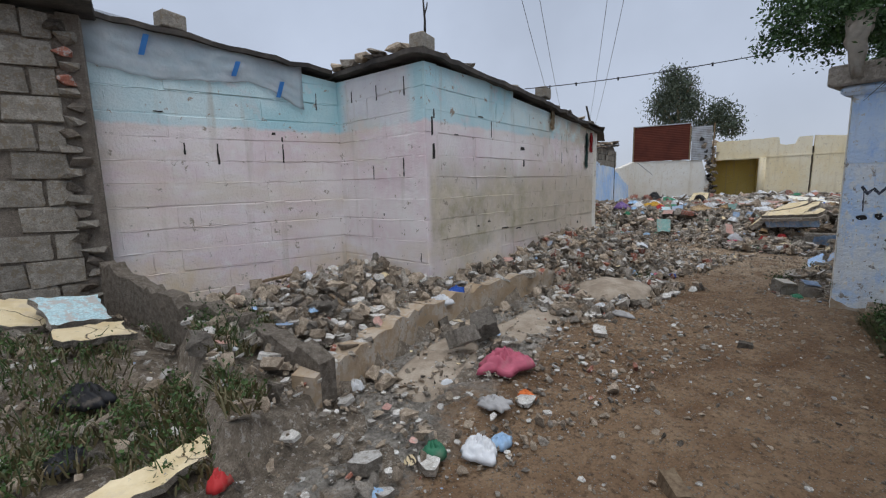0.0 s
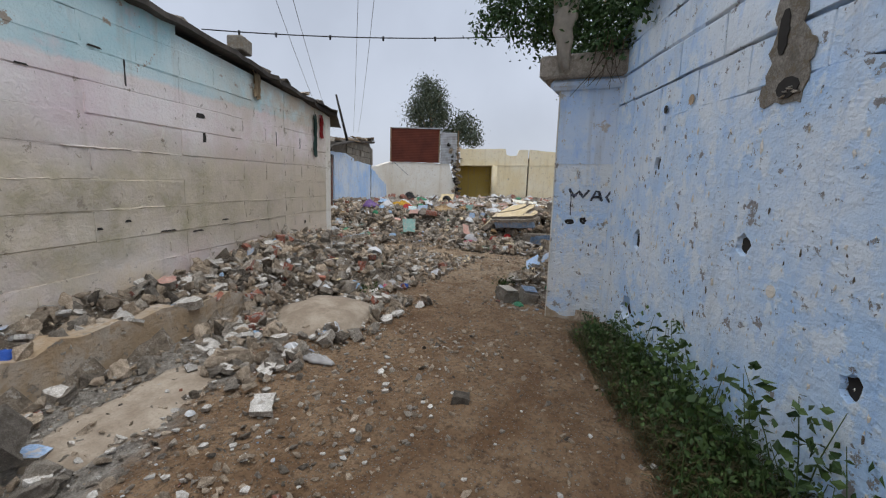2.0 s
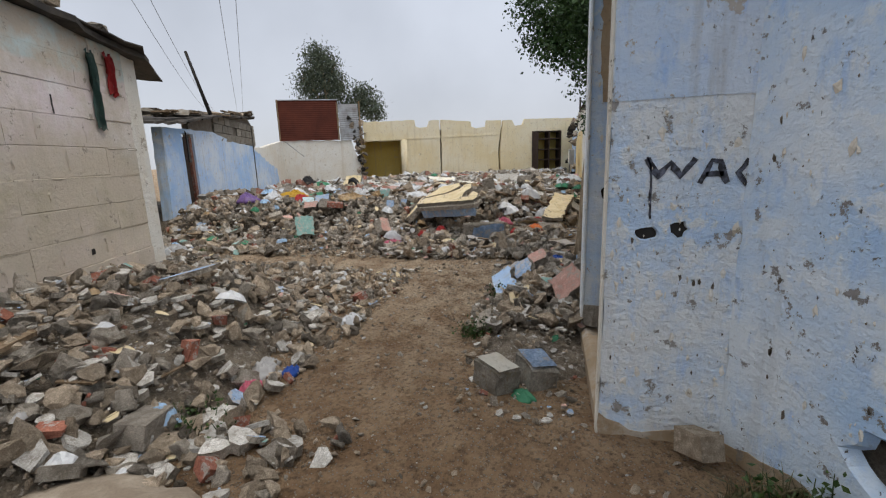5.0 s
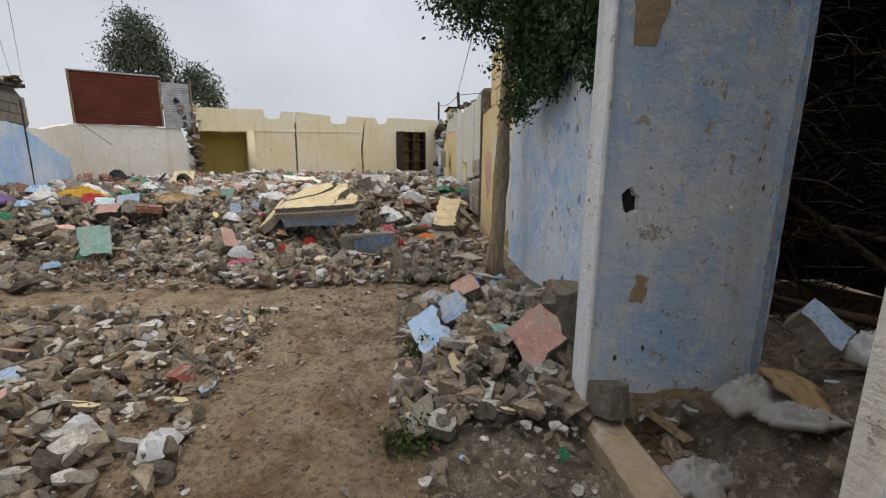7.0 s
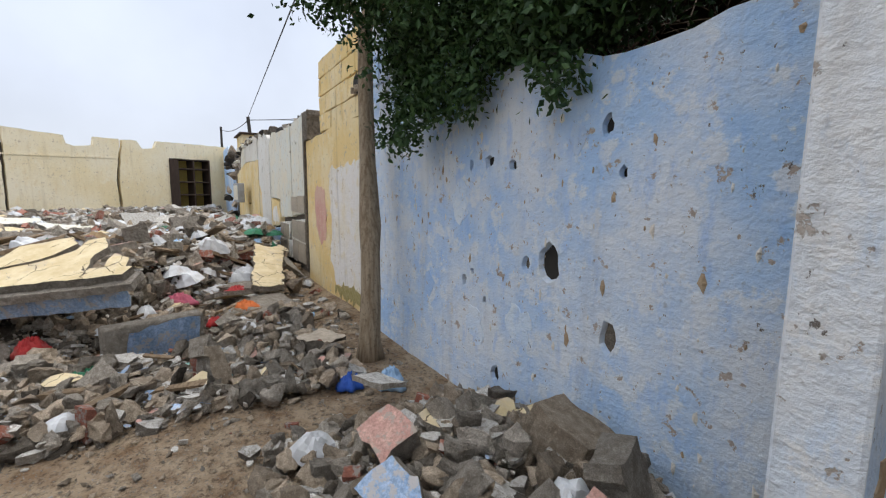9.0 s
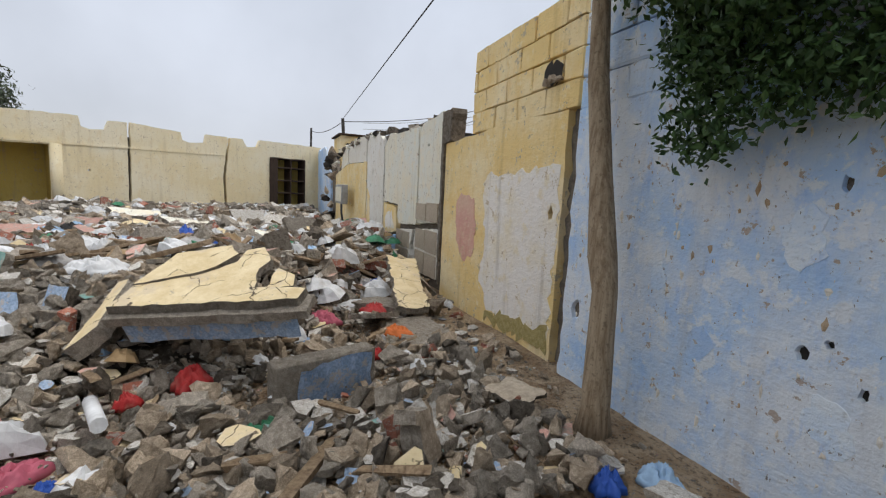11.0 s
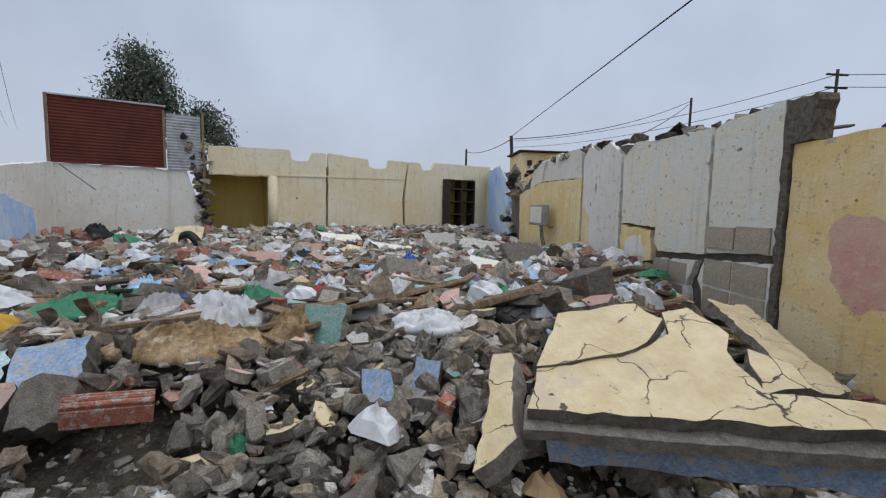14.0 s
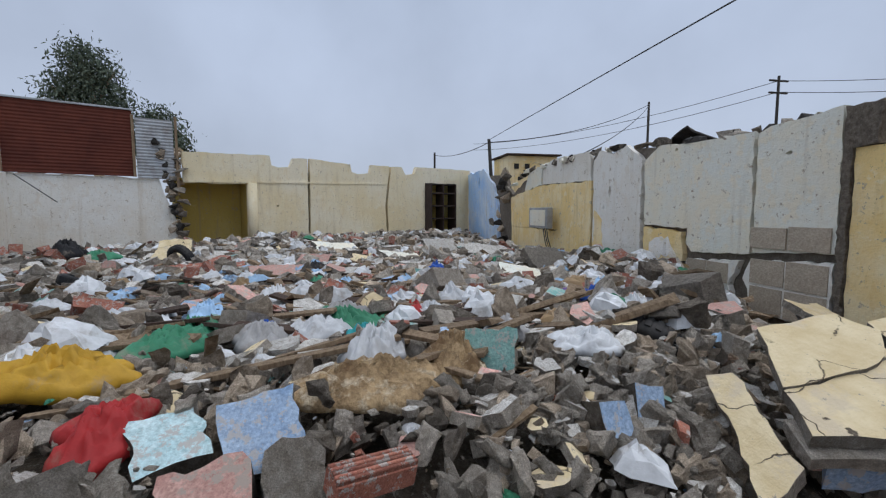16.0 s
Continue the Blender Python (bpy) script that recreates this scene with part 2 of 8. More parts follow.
c = k.mix(k.ramp(k.noise(5.5, 5, 0.7), 0.54, 0.62), c, (0.60, 0.49, 0.34))
M["sacking"] = k.done(k.mix(k.ramp(n2, 0.45, 0.68, 0, 0.6), c, (0.10, 0.065, 0.035)), k.math("ADD", n1, n2), 0.03, 0.9)
k = Nodes("tyre_rubber", 0.7)
M["rubber"] = k.done(k.mix(k.ramp(k.noise(8, 5), 0.45, 0.7), (0.018, 0.018, 0.019), (0.06, 0.055, 0.05)), k.noise(40), 0.004)

# dirt track: damp brown earth with pebbles
k = Nodes("damp_earth", 0.95)
n1, n2, n3 = k.noise(0.55, 6, 0.6), k.noise(4.5, 6, 0.68), k.noise(30, 5, 0.7)
c = k.mix(k.ramp(n1, 0.38, 0.62), (0.215, 0.122, 0.062), (0.345, 0.222, 0.128))
c = k.mix(k.ramp(k.math("ADD", n2, k.ramp(k.axis(0), 5.0, 8.0, 0.0, 0.09)), 0.44, 0.66, 0, 0.9), c, k.mix(k.ramp(k.axis(0), 5.5, 8.0), (0.42, 0.285, 0.172), (0.56, 0.43, 0.295)))
c = k.mix(k.ramp(n3, 0.50, 0.66, 0, 0.75), c, (0.075, 0.048, 0.030))
apron = k.math("ADD", k.math("SUBTRACT", k.axis(1), k.math("MULTIPLY", k.axis(0), 0.42)), k.math("MULTIPLY", k.noise(1.6, 6, 0.7), 1.5))
apron = k.math("MULTIPLY", k.ramp(apron, 2.05, 2.3), k.ramp(k.axis(0), 5.4, 4.4))
c = k.mix(apron, c, k.mix(k.ramp(k.noise(16, 6, 0.75), 0.38, 0.62), (0.23, 0.205, 0.17), (0.48, 0.44, 0.385)))
peb = k.voronoi(55)
c = k.mix(k.ramp(peb, 0.26, 0.16), c, (0.34, 0.31, 0.27))
M["earth"] = k.done(c, k.math("ADD", k.math("MULTIPLY", n2, 1.2), k.math("SUBTRACT", k.math("MULTIPLY", n3, 0.8), k.math("MULTIPLY", k.ramp(peb, 0.0, 0.3), 0.35))), 0.085, 1.0)

# wall paints
M["blue_wall"] = painted("light_blue_wall_paint", (0.49, 0.68, 0.92), (0.76, 0.83, 0.89), (0.30, 0.29, 0.29), 0.56, 0.50, 1.5, grime=(0.48, 0.52, 0.56), trowel=0.02)
M["blue_deep"] = painted("worn_blue_wall_paint", (0.43, 0.62, 0.87), (0.74, 0.79, 0.84), (0.48, 0.41, 0.36), 0.57, 0.50, 1.8, grime=(0.50, 0.52, 0.55), trowel=0.018)
M["blue_house"] = painted("pale_blue_house_paint", (0.38, 0.57, 0.84), (0.64, 0.72, 0.82), (0.50, 0.46, 0.42), 0.6, 0.52, 0.9)
M["yellow_wall"] = painted("ochre_yellow_wall_paint", (0.82, 0.61, 0.27), (0.86, 0.73, 0.47), (0.55, 0.46, 0.33), 0.62, 0.55, 1.3, grime=(0.48, 0.33, 0.14))
M["cream_wall"] = painted("cream_yellow_wall_paint", (0.76, 0.64, 0.40), (0.80, 0.72, 0.54), (0.56, 0.47, 0.34), 0.64, 0.52, 0.5, grime=(0.56, 0.46, 0.29))
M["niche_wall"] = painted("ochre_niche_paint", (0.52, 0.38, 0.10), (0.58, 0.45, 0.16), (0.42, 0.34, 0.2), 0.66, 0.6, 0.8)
M["white_wall"] = painted("dirty_white_wall_paint", (0.78, 0.76, 0.70), (0.72, 0.67, 0.58), (0.50, 0.44, 0.35), 0.60, 0.54, 0.9, grime=(0.54, 0.46, 0.34))
M["grey_white"] = painted("pale_grey_green_wall_paint", (0.74, 0.74, 0.66), (0.79, 0.72, 0.56), (0.46, 0.40, 0.31), 0.56, 0.55, 1.2, grime=(0.50, 0.44, 0.34))
M["patch_white"] = painted("whitewash_patch", (0.84, 0.80, 0.74), (0.80, 0.71, 0.52), (0.60, 0.50, 0.36), 0.6, 0.58, 1.6)
M["patch_pink"] = painted("pink_paint_patch", (0.66, 0.36, 0.30), (0.70, 0.47, 0.36), (0.62, 0.48, 0.3), 0.58, 0.5, 2.5)
M["plinth"] = painted("flaking_plinth_paint", (0.46, 0.40, 0.33), (0.37, 0.27, 0.17), (0.30, 0.26, 0.21), 0.54, 0.5, 3)
M["patch_beige"] = painted("bare_plaster_patch", (0.42, 0.30, 0.19), (0.48, 0.37, 0.25), (0.3, 0.24, 0.18), 0.6, 0.5, 4)

# house walls: pink wash with a pale turquoise band along the eaves, olive damp stain on the lane side
k = Nodes("pink_and_turquoise_wash", 0.88)
zz, a, b = k.axis(2), k.noise(1.1, 6, 0.62), k.noise(5, 6, 0.66)
fine = k.noise(40, 4, 0.6)
col = k.mix(k.ramp(a, 0.38, 0.62), (0.74, 0.61, 0.625), (0.82, 0.76, 0.735))
col = k.mix(k.ramp(b, 0.5, 0.68, 0, 0.7), col, (0.82, 0.79, 0.76))
col = k.mix(k.ramp(k.noise(0.8, 5, 0.6, None, (0.5, 0.5, 1.6)), 0.52, 0.62, 0, 0.6), col, (0.68, 0.60, 0.48))
damp = k.math("MULTIPLY", k.ramp(k.math("ADD", zz, k.math("MULTIPLY", k.noise(1.3, 6, 0.65), 1.1)), 2.35, 1.85), k.ramp(k.axis(0), 2.545, 2.62))
damp = k.math("MULTIPLY", damp, k.ramp(k.math("ADD", zz, k.math("MULTIPLY", k.noise(1.7, 5, 0.6), 0.7)), 0.80, 1.15, 0.3, 1.0))
col = k.mix(k.math("MULTIPLY", damp, k.ramp(b, 0.3, 0.6, 0.55, 0.95)), col, k.mix(k.ramp(k.noise(2.6, 5, 0.65), 0.42, 0.6), (0.57, 0.50, 0.37), (0.40, 0.355, 0.235)))
foot = k.math("MULTIPLY", k.ramp(k.math("ADD", zz, k.math("MULTIPLY", k.noise(1.9, 6, 0.7), 1.3)), 1.35, 0.95), k.ramp(k.noise(0.9, 4, 0.6), 0.42, 0.56))
col = k.mix(k.math("MULTIPLY", foot, 0.7), col, (0.70, 0.56, 0.34))
edge = k.math("ADD", zz, k.math("ADD", k.math("MULTIPLY", b, 0.12), k.math("MULTIPLY", k.axis(0), 0.0)))
front_only = k.math("MULTIPLY", k.ramp(k.math("ABSOLUTE", k.math("SUBTRACT", k.axis(1), 4.85)), 0.68, 0.5), k.ramp(k.axis(0), 2.6, 2.55))
band = k.math("MULTIPLY", k.ramp(edge, 2.12, 2.16), k.math("MULTIPLY", k.ramp(k.noise(2.2, 5, 0.65), 0.3, 0.42, 0.35, 1), k.ramp(front_only, 0, 1, 1, 0.3)))
col = k.mix(band, col, k.mix(k.ramp(a, 0.4, 0.6), (0.42, 0.66, 0.70), (0.62, 0.76, 0.77)))
col = k.mix(k.math("MULTIPLY", k.ramp(k.axis(0), 4.2, 6.2), k.ramp(k.noise(1.9, 5, 0.7), 0.36, 0.6)), col, (0.58, 0.50, 0.40))
col = k.mix(k.ramp(k.noise(1, 5, 0.6, None, (6, 6, 0.6)), 0.57, 0.75, 0, 0.5), col, (0.46, 0.41, 0.33))
col = k.mix(k.ramp(k.noise(8, 6, 0.72), 0.62, 0.65), col, (0.36, 0.31, 0.25))
col = k.vary(col, 0.03)
M["pink_wash"] = k.done(col, k.math("ADD", b, k.math("MULTIPLY", fine, 0.4)), 0.016, 0.8)

k = Nodes("rusty_sheet_steel", 0.75, 0.2)
col = k.mix(k.ramp(k.noise(1.3, 6, 0.7), 0.35, 0.65), (0.085, 0.022, 0.014), (0.13, 0.035, 0.02))
M["rust"] = k.done(k.mix(k.ramp(k.noise(9, 5, 0.7), 0.6, 0.7, 0, 0.6), col, (0.05, 0.02, 0.014)), k.noise(30), 0.002)
k = Nodes("galvanised_sheet", 0.5, 0.4)
M["zinc"] = k.done(k.mix(k.ramp(k.noise(2, 6, 0.7), 0.4, 0.65), (0.42, 0.44, 0.46), (0.26, 0.25, 0.24)), k.noise(30), 0.002)
k = Nodes("tarred_roof_sheet", 0.85, 0.1)
M["roof"] = k.done(k.mix(k.ramp(k.noise(3, 6, 0.7), 0.4, 0.65), (0.045, 0.04, 0.036), (0.11, 0.095, 0.08)), k.noise(25), 0.01)
k = Nodes("cloudy_plastic_sheet", 0.35)
k.b.inputs["Alpha"].default_value = 0.62
M["sheet"] = k.done(k.mix(k.ramp(k.noise(7, 5), 0.4, 0.65), (0.62, 0.68, 0.72), (0.72, 0.74, 0.76)), k.noise(9, 5), 0.03)
k = Nodes("black_spray_paint", 0.7)
M["spray"] = k.done(k.mix(k.ramp(k.noise(30, 4), 0.45, 0.7), (0.03, 0.03, 0.036), (0.16, 0.18, 0.24)))
k = Nodes("blue_print", 0.5)
M["print"] = k.done(k.mix(k.noise(20), (0.05, 0.24, 0.62), (0.10, 0.33, 0.70)))
k = Nodes("dark_wire", 0.6)
M["wire"] = k.done((0.03, 0.03, 0.032))
# near-black: black rubble, and painted shade in hollows, joints and the room
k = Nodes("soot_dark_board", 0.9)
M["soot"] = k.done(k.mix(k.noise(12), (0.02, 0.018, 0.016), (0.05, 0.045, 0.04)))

# ---- mesh helpers ----


def link(name, bm, material, parent=None, label=""):
    me = bpy.data.meshes.new(name)
    bm.normal_update()
    bm.to_mesh(me)
    bm.free()
    mats = material if isinstance(material, (list, tuple)) else [material]
    for m in mats:
        me.materials.append(m)
    ob = new(name, me)
    ob.parent = parent
    if label:
        ob["label"] = label
    return ob


def raw_mesh(name, verts, faces, material, parent=None, index=None, smooth=False):
    me = bpy.data.meshes.new(name)
    me.from_pydata(verts, [], faces)
    for m in material if isinstance(material, (list, tuple)) else [material]:
        me.materials.append(m)
    if index is not None:
        me.polygons.foreach_set("material_index", index)
    if smooth:
        me.polygons.foreach_set("use_smooth", [True] * len(me.polygons))
    me.update()
    ob = new(name, me)
    ob.parent = parent
    return ob


def thing(name, label, category, group="", kind="", at=None):
    ob = new(name)
    if at is not None:
        ob.location = at
    ob.empty_display_size = 0.1
    return tagged(ob, label, category, group, kind)


def box(bm, x0, x1, y0, y1, z0, z1, bevel=0.0):
    geo = bmesh.ops.create_cube(bm, size=1.0)["verts"]
    for v in geo:
        v.co = Vector(((x0 + x1) / 2 + v.co.x * (x1 - x0), (y0 + y1) / 2 + v.co.y * (y1 - y0), (z0 + z1) / 2 + v.co.z * (z1 - z0)))
    if bevel:
        edges = {e for v in geo for e in v.link_edges}
        bmesh.ops.bevel(bm, geom=list(edges), offset=bevel, segments=1, affect="EDGES")


def jag(points, amp=0.03, step=0.15, seed=1, closed=True):
    """Break a polygon's edges into an uneven line."""
    rnd, out, n = random.Random(seed), [], len(points)
    for i in range(n if closed else n - 1):
        a, b = Vector(points[i]), Vector(points[(i + 1) % n])
        m = max(1, int((b - a).length / step))
        for j in range(m):
            p = a.lerp(b, j / m)
            if j:
                p += Vector((rnd.uniform(-amp, amp), rnd.uniform(-amp, amp)))
            out.append((p.x, p.y))
    if not closed:
        out.append(tuple(points[-1]))
    return out


def sheet_mesh(name, origin, u, n, outline, holes, thick, material, parent=None, label="", shrink=0.7):
    """A slab in the plane through origin spanned by u and z (or a given v), with through holes whose mouths are chipped wider in front."""
    origin, u, n = Vector(origin), Vector(u).normalized(), Vector(n).normalized()
    v = n.cross(u)
    if v.z < 0:
        v = -v
    bm = bmesh.new()
    loops = [list(outline)]
    mouths = []
    for hs, hz, rs, rz, seed in holes:
        rnd = random.Random(seed)
        m = 12
        f = [rnd.uniform(0.75, 1.2) for _ in range(m)]
        loops.append([(hs + rs * f[i] * math.cos(2 * math.pi * i / m), hz + rz * f[i] * math.sin(2 * math.pi * i / m)) for i in range(m)])
        mouths.append((hs, hz))
    rings = []
    for depth, small in ((0.0, 1.0), (thick, shrink)):
        edges, layer = [], []
        for li, lp in enumerate(loops):
            vs = []
            for s, z in lp:
                if li and small != 1.0:
                    cs, cz = mouths[li - 1]
                    s, z = cs + (s - cs) * small, cz + (z - cz) * small
                vs.append(bm.verts.new(origin + u * s + v * z - n * depth))
            layer.append(vs)
            for i in range(len(vs)):
                edges.append(bm.edges.new((vs[i], vs[(i + 1) % len(vs)])))
        bmesh.ops.triangle_fill(bm, use_beauty=True, use_dissolve=False, edges=edges)
        rings.append(layer)
    for a, b in zip(*rings):
        for i in range(len(a)):
            j = (i + 1) % len(a)
            bm.faces.new((a[i], a[j], b[j], b[i]))
    bmesh.ops.recalc_face_normals(bm, faces=bm.faces)
    return link(name, bm, material, parent, label)


def wall_frame(a, b, left):
    """Origin, direction and front normal of a wall from a to b; left: it faces the left of that way."""
    d = (Vector((*b, 0)) - Vector((*a, 0))).normalized()
    n = Vector((-d.y, d.x, 0)) if left else Vector((d.y, -d.x, 0))
    return Vector((*a, 0)), d, n


def wall(name, a, b, left, outline, material, thick=0.2, holes=(), parent=None, label="", lift=0.0):
    o, d, n = wall_frame(a, b, left)
    return sheet_mesh(name, o + n * lift, d, n, outline, holes, thick, material, parent, label)


def block_meshes(material, key, length, height, depth=0.06, bevel=0.007, uneven=0.006, count=4):
    out = []
    for i in range(count):
        rnd = random.Random(hash_key(key) + i)
        bm = bmesh.new()
        box(bm, -length / 2, length / 2, -depth / 2, depth / 2, -height / 2, height / 2, bevel)
        for v in bm.verts:
            v.co += Vector([rnd.uniform(-uneven, uneven) for _ in range(3)])
        me = bpy.data.meshes.new(key)
        bm.to_mesh(me)
        bm.free()
        me.materials.append(material)
        out.append(me)
    return out


def hash_key(text):
    return sum(ord(ch) * (i + 3) for i, ch in enumerate(text))


def blocks_on(parent, a, b, left, s0, s1, z0, top, course, length, material, key="block", depth=0.06, proud=0.012, gap=0.008, vgap=None, skip=(), drop=0.0, seed=3, uneven=0.006, tilt=0.004, shift=0.0):
    """Courses of separate blocks on a wall's face, under a top line given as a function of s."""
    vgap = gap if vgap is None else vgap
    meshes = block_meshes(material, key, length - vgap, course - gap, depth, min(0.007, max(gap, 0.003)), uneven)
    o, d, n = wall_frame(a, b, left)
    rot = Matrix((d, n, Vector((0, 0, 1)))).transposed().to_4x4()
    rnd = random.Random(seed)
    row, z = 0, z0
    while z < 6:
        s = s0 - (length / 2 if row % 2 else 0) - shift
        made = False
        while s < s1:
            lo, hi = max(s, s0), min(s + length, s1)
            if hi - lo > 0.06 and z + course * 0.75 <= min(top(lo), top(hi)) and rnd.random() >= drop and not any(x0 < (lo + hi) / 2 < x1 and y0 < z + course / 2 < y1 for x0, x1, y0, y1 in skip):
                ob = new(key, rnd.choice(meshes))
                ob.parent = parent
                flip = rnd.choice((1, -1))
                ob.matrix_basis = Matrix.Translation(o + d * (lo + hi) / 2 + n * (proud - depth / 2 + rnd.uniform(-0.004, 0.004)) + Vector((0, 0, z + course / 2))) @ rot @ Matrix.Rotation(rnd.uniform(-tilt, tilt), 4, "Y") @ Matrix.Diagonal(((hi - lo - vgap) / (length - vgap) * flip, flip, 1, 1))
                made = True
            s += length
        z += course
        row += 1
        if not made and z > z0 + 4:
            break


def tube(bm, pts, radii, seg=6, cap=True):
    rings, n = [], len(pts)
    for i, p in enumerate(pts):
        p = Vector(p)
        t = (Vector(pts[min(i + 1, n - 1)]) - Vector(pts[max(i - 1, 0)])).normalized()
        x = t.orthogonal().normalized()
        y = t.cross(x)
        r = radii[i] if isinstance(radii, (list, tuple)) else radii
        if rings:                                   # keep the rings from twisting
            ref = rings[-1][0].co - Vector(pts[i - 1])
            x = (ref - t * ref.dot(t)).normalized()
            y = t.cross(x)
        rings.append([bm.verts.new(p + x * r * math.cos(2 * math.pi * k / seg) + y * r * math.sin(2 * math.pi * k / seg)) for k in range(seg)])
    for a, b in zip(rings, rings[1:]):
        for k in range(seg):
            f = bm.faces.new((a[k], a[(k + 1) % seg], b[(k + 1) % seg], b[k]))
            f.smooth = True
    if cap:
        bm.faces.new(rings[0][::-1])
        bm.faces.new(rings[-1])


def corrugated(bm, width, height, pitch=0.076, deep=0.012, thick=0.003, bend=0.0):
    """A corrugated sheet in the xz plane, ridges upright along z."""
    n = int(width / pitch * 6)
    rows = 5
    grid = []
    for side in (0, 1):
        g = [[bm.verts.new((width * i / n, deep * math.sin(2 * math.pi * width * i / n / pitch) + thick * side + bend * math.sin(math.pi * j / rows) * (i / n), height * j / rows)) for i in range(n + 1)] for j in range(rows + 1)]
        grid.append(g)
        for j in range(rows):
            for i in range(n):
                q = (g[j][i], g[j][i + 1], g[j + 1][i + 1], g[j + 1][i])
                bm.faces.new(q if side else q[::-1])
    a, b = grid
    for j in range(rows):
        bm.faces.new((a[j][0], a[j + 1][0], b[j + 1][0], b[j][0]))
        bm.faces.new((a[j + 1][n], a[j][n], b[j][n], b[j + 1][n]))
    for i in range(n):
        bm.faces.new((a[0][i + 1], a[0][i], b[0][i], b[0][i + 1]))
        bm.faces.new((a[rows][i], a[rows][i + 1], b[rows][i + 1], b[rows][i]))


def hull_chunk(rnd, sx, sy, sz, points=11):
    """An irregular broken lump."""
    bm = bmesh.new()
    for _ in range(points):
        v = Vector((rnd.uniform(-1, 1), rnd.uniform(-1, 1), rnd.uniform(-1, 1)))
        m = max(abs(c) for c in v) or 1
        v = v / m * rnd.uniform(0.75, 1.0)
        bm.verts.new((v.x * sx / 2, v.y * sy / 2, v.z * sz / 2))
    res = bmesh.ops.convex_hull(bm, input=bm.verts)
    loose = [v for v in bm.verts if not v.link_faces]
    bmesh.ops.delete(bm, geom=loose, context="VERTS")
    bmesh.ops.dissolve_limit(bm, angle_limit=0.25, verts=bm.verts, edges=bm.edges)
    bmesh.ops.recalc_face_normals(bm, faces=bm.faces)
    return bm


def slab_chunk(rnd, sx, sy, sz, painted_top=True):
    """A broken flat slab with a jagged outline; slot 1 is its painted face."""
    m = rnd.randint(5, 8)
    ang = sorted((i + rnd.uniform(-0.35, 0.35)) / m * 2 * math.pi for i in range(m))
    bm = bmesh.new()
    lo, hi = [], []
    for a in ang:
        r = rnd.uniform(0.72, 1.05)
        x, y = r * math.cos(a) * sx / 2, r * math.sin(a) * sy / 2
        hi.append(bm.verts.new((x, y, sz / 2 + rnd.uniform(-0.004, 0.004))))
        lo.append(bm.verts.new((x * rnd.uniform(0.85, 1.08), y * rnd.uniform(0.85, 1.08), -sz / 2)))
    top = bm.faces.new(hi)
    top.material_index = 1 if painted_top else 0
    bm.faces.new(lo[::-1])
    for i in range(m):
        j = (i + 1) % m
        bm.faces.new((lo[i], lo[j], hi[j], hi[i]))
    bmesh.ops.recalc_face_normals(bm, faces=bm.faces)
    return bm


def brick_chunk(rnd, sx, sy, sz):
    bm = bmesh.new()
    box(bm, -sx / 2, sx / 2, -sy / 2, sy / 2, -sz / 2, sz / 2)
    for v in bm.verts:
        if rnd.random() < 0.35:
            v.co *= rnd.uniform(0.6, 0.95)
        v.co += Vector([rnd.uniform(-0.05, 0.05) * s for s in (sx, sy, sz)])
    return bm


def crumpled(rnd, sx, sy, sz, level=3, folds=7.5, amp=0.45):
    """A crumpled bag or cloth lying on the ground: an uneven outline, sharp folds."""
    rings, seg = {2: (4, 11), 3: (9, 24), 4: (14, 38)}[level]
    bm = bmesh.new()
    off = Vector([rnd.uniform(0, 50) for _ in range(3)])
    rows = []
    for i in range(rings + 1):
        t = i / rings
        row = []
        for k in range(seg if i else 1):
            a = 2 * math.pi * k / seg
            c, s_ = math.cos(a), math.sin(a)
            edge = 0.70 + 0.45 * abs(noise.noise(Vector((c * 1.3, s_ * 1.3, 0)) + off)) + 0.28 * noise.noise(Vector((c * 3.1, s_ * 3.1, 2)) + off)
            x, y = c * t * edge, s_ * t * edge
            q = Vector((x * folds * 0.5, y * folds * 0.5, 0)) + off
            ridge = 1 - 2 * abs(noise.noise(q)) + 0.6 * (1 - 2.5 * abs(noise.noise(q * 2.3)))
            z = (1 - t * t) * (0.35 + 0.45 * ridge) + 0.25 * noise.noise(q * 0.6) * (1 - t)
            row.append(bm.verts.new((x * sx * 0.62, y * sy * 0.62, (max(z, -0.1) if i < rings else -0.18) * sz * 0.8)))
        rows.append(row)
    for i in range(rings):
        for k in range(seg):
            m = (k + 1) % seg
            if i == 0:
                f = bm.faces.new((rows[0][0], rows[1][k], rows[1][m]))
            else:
                f = bm.faces.new((rows[i][k], rows[i + 1][k], rows[i + 1][m], rows[i][m]))
            f.smooth = level > 2
    bm.faces.new(rows[-1][::-1])
    return bm


def rough_chunk(rnd, sx, sy, sz, points=12):
    """A lump with a broken, uneven surface."""
    bm = hull_chunk(rnd, sx, sy, sz, points)
    bmesh.ops.triangulate(bm, faces=bm.faces)
    bmesh.ops.subdivide_edges(bm, edges=bm.edges, cuts=2, use_grid_fill=True)
    off = Vector((rnd.uniform(0, 40), 0, 0))
    for v in bm.verts:
        v.co += Vector((noise.noise(v.co * 3 + off), noise.noise(v.co * 3 - off), noise.noise(v.co * 3 + off * 2))) * 0.10 + v.co * 0.20 * noise.noise(v.co * 7 + off)
    return bm

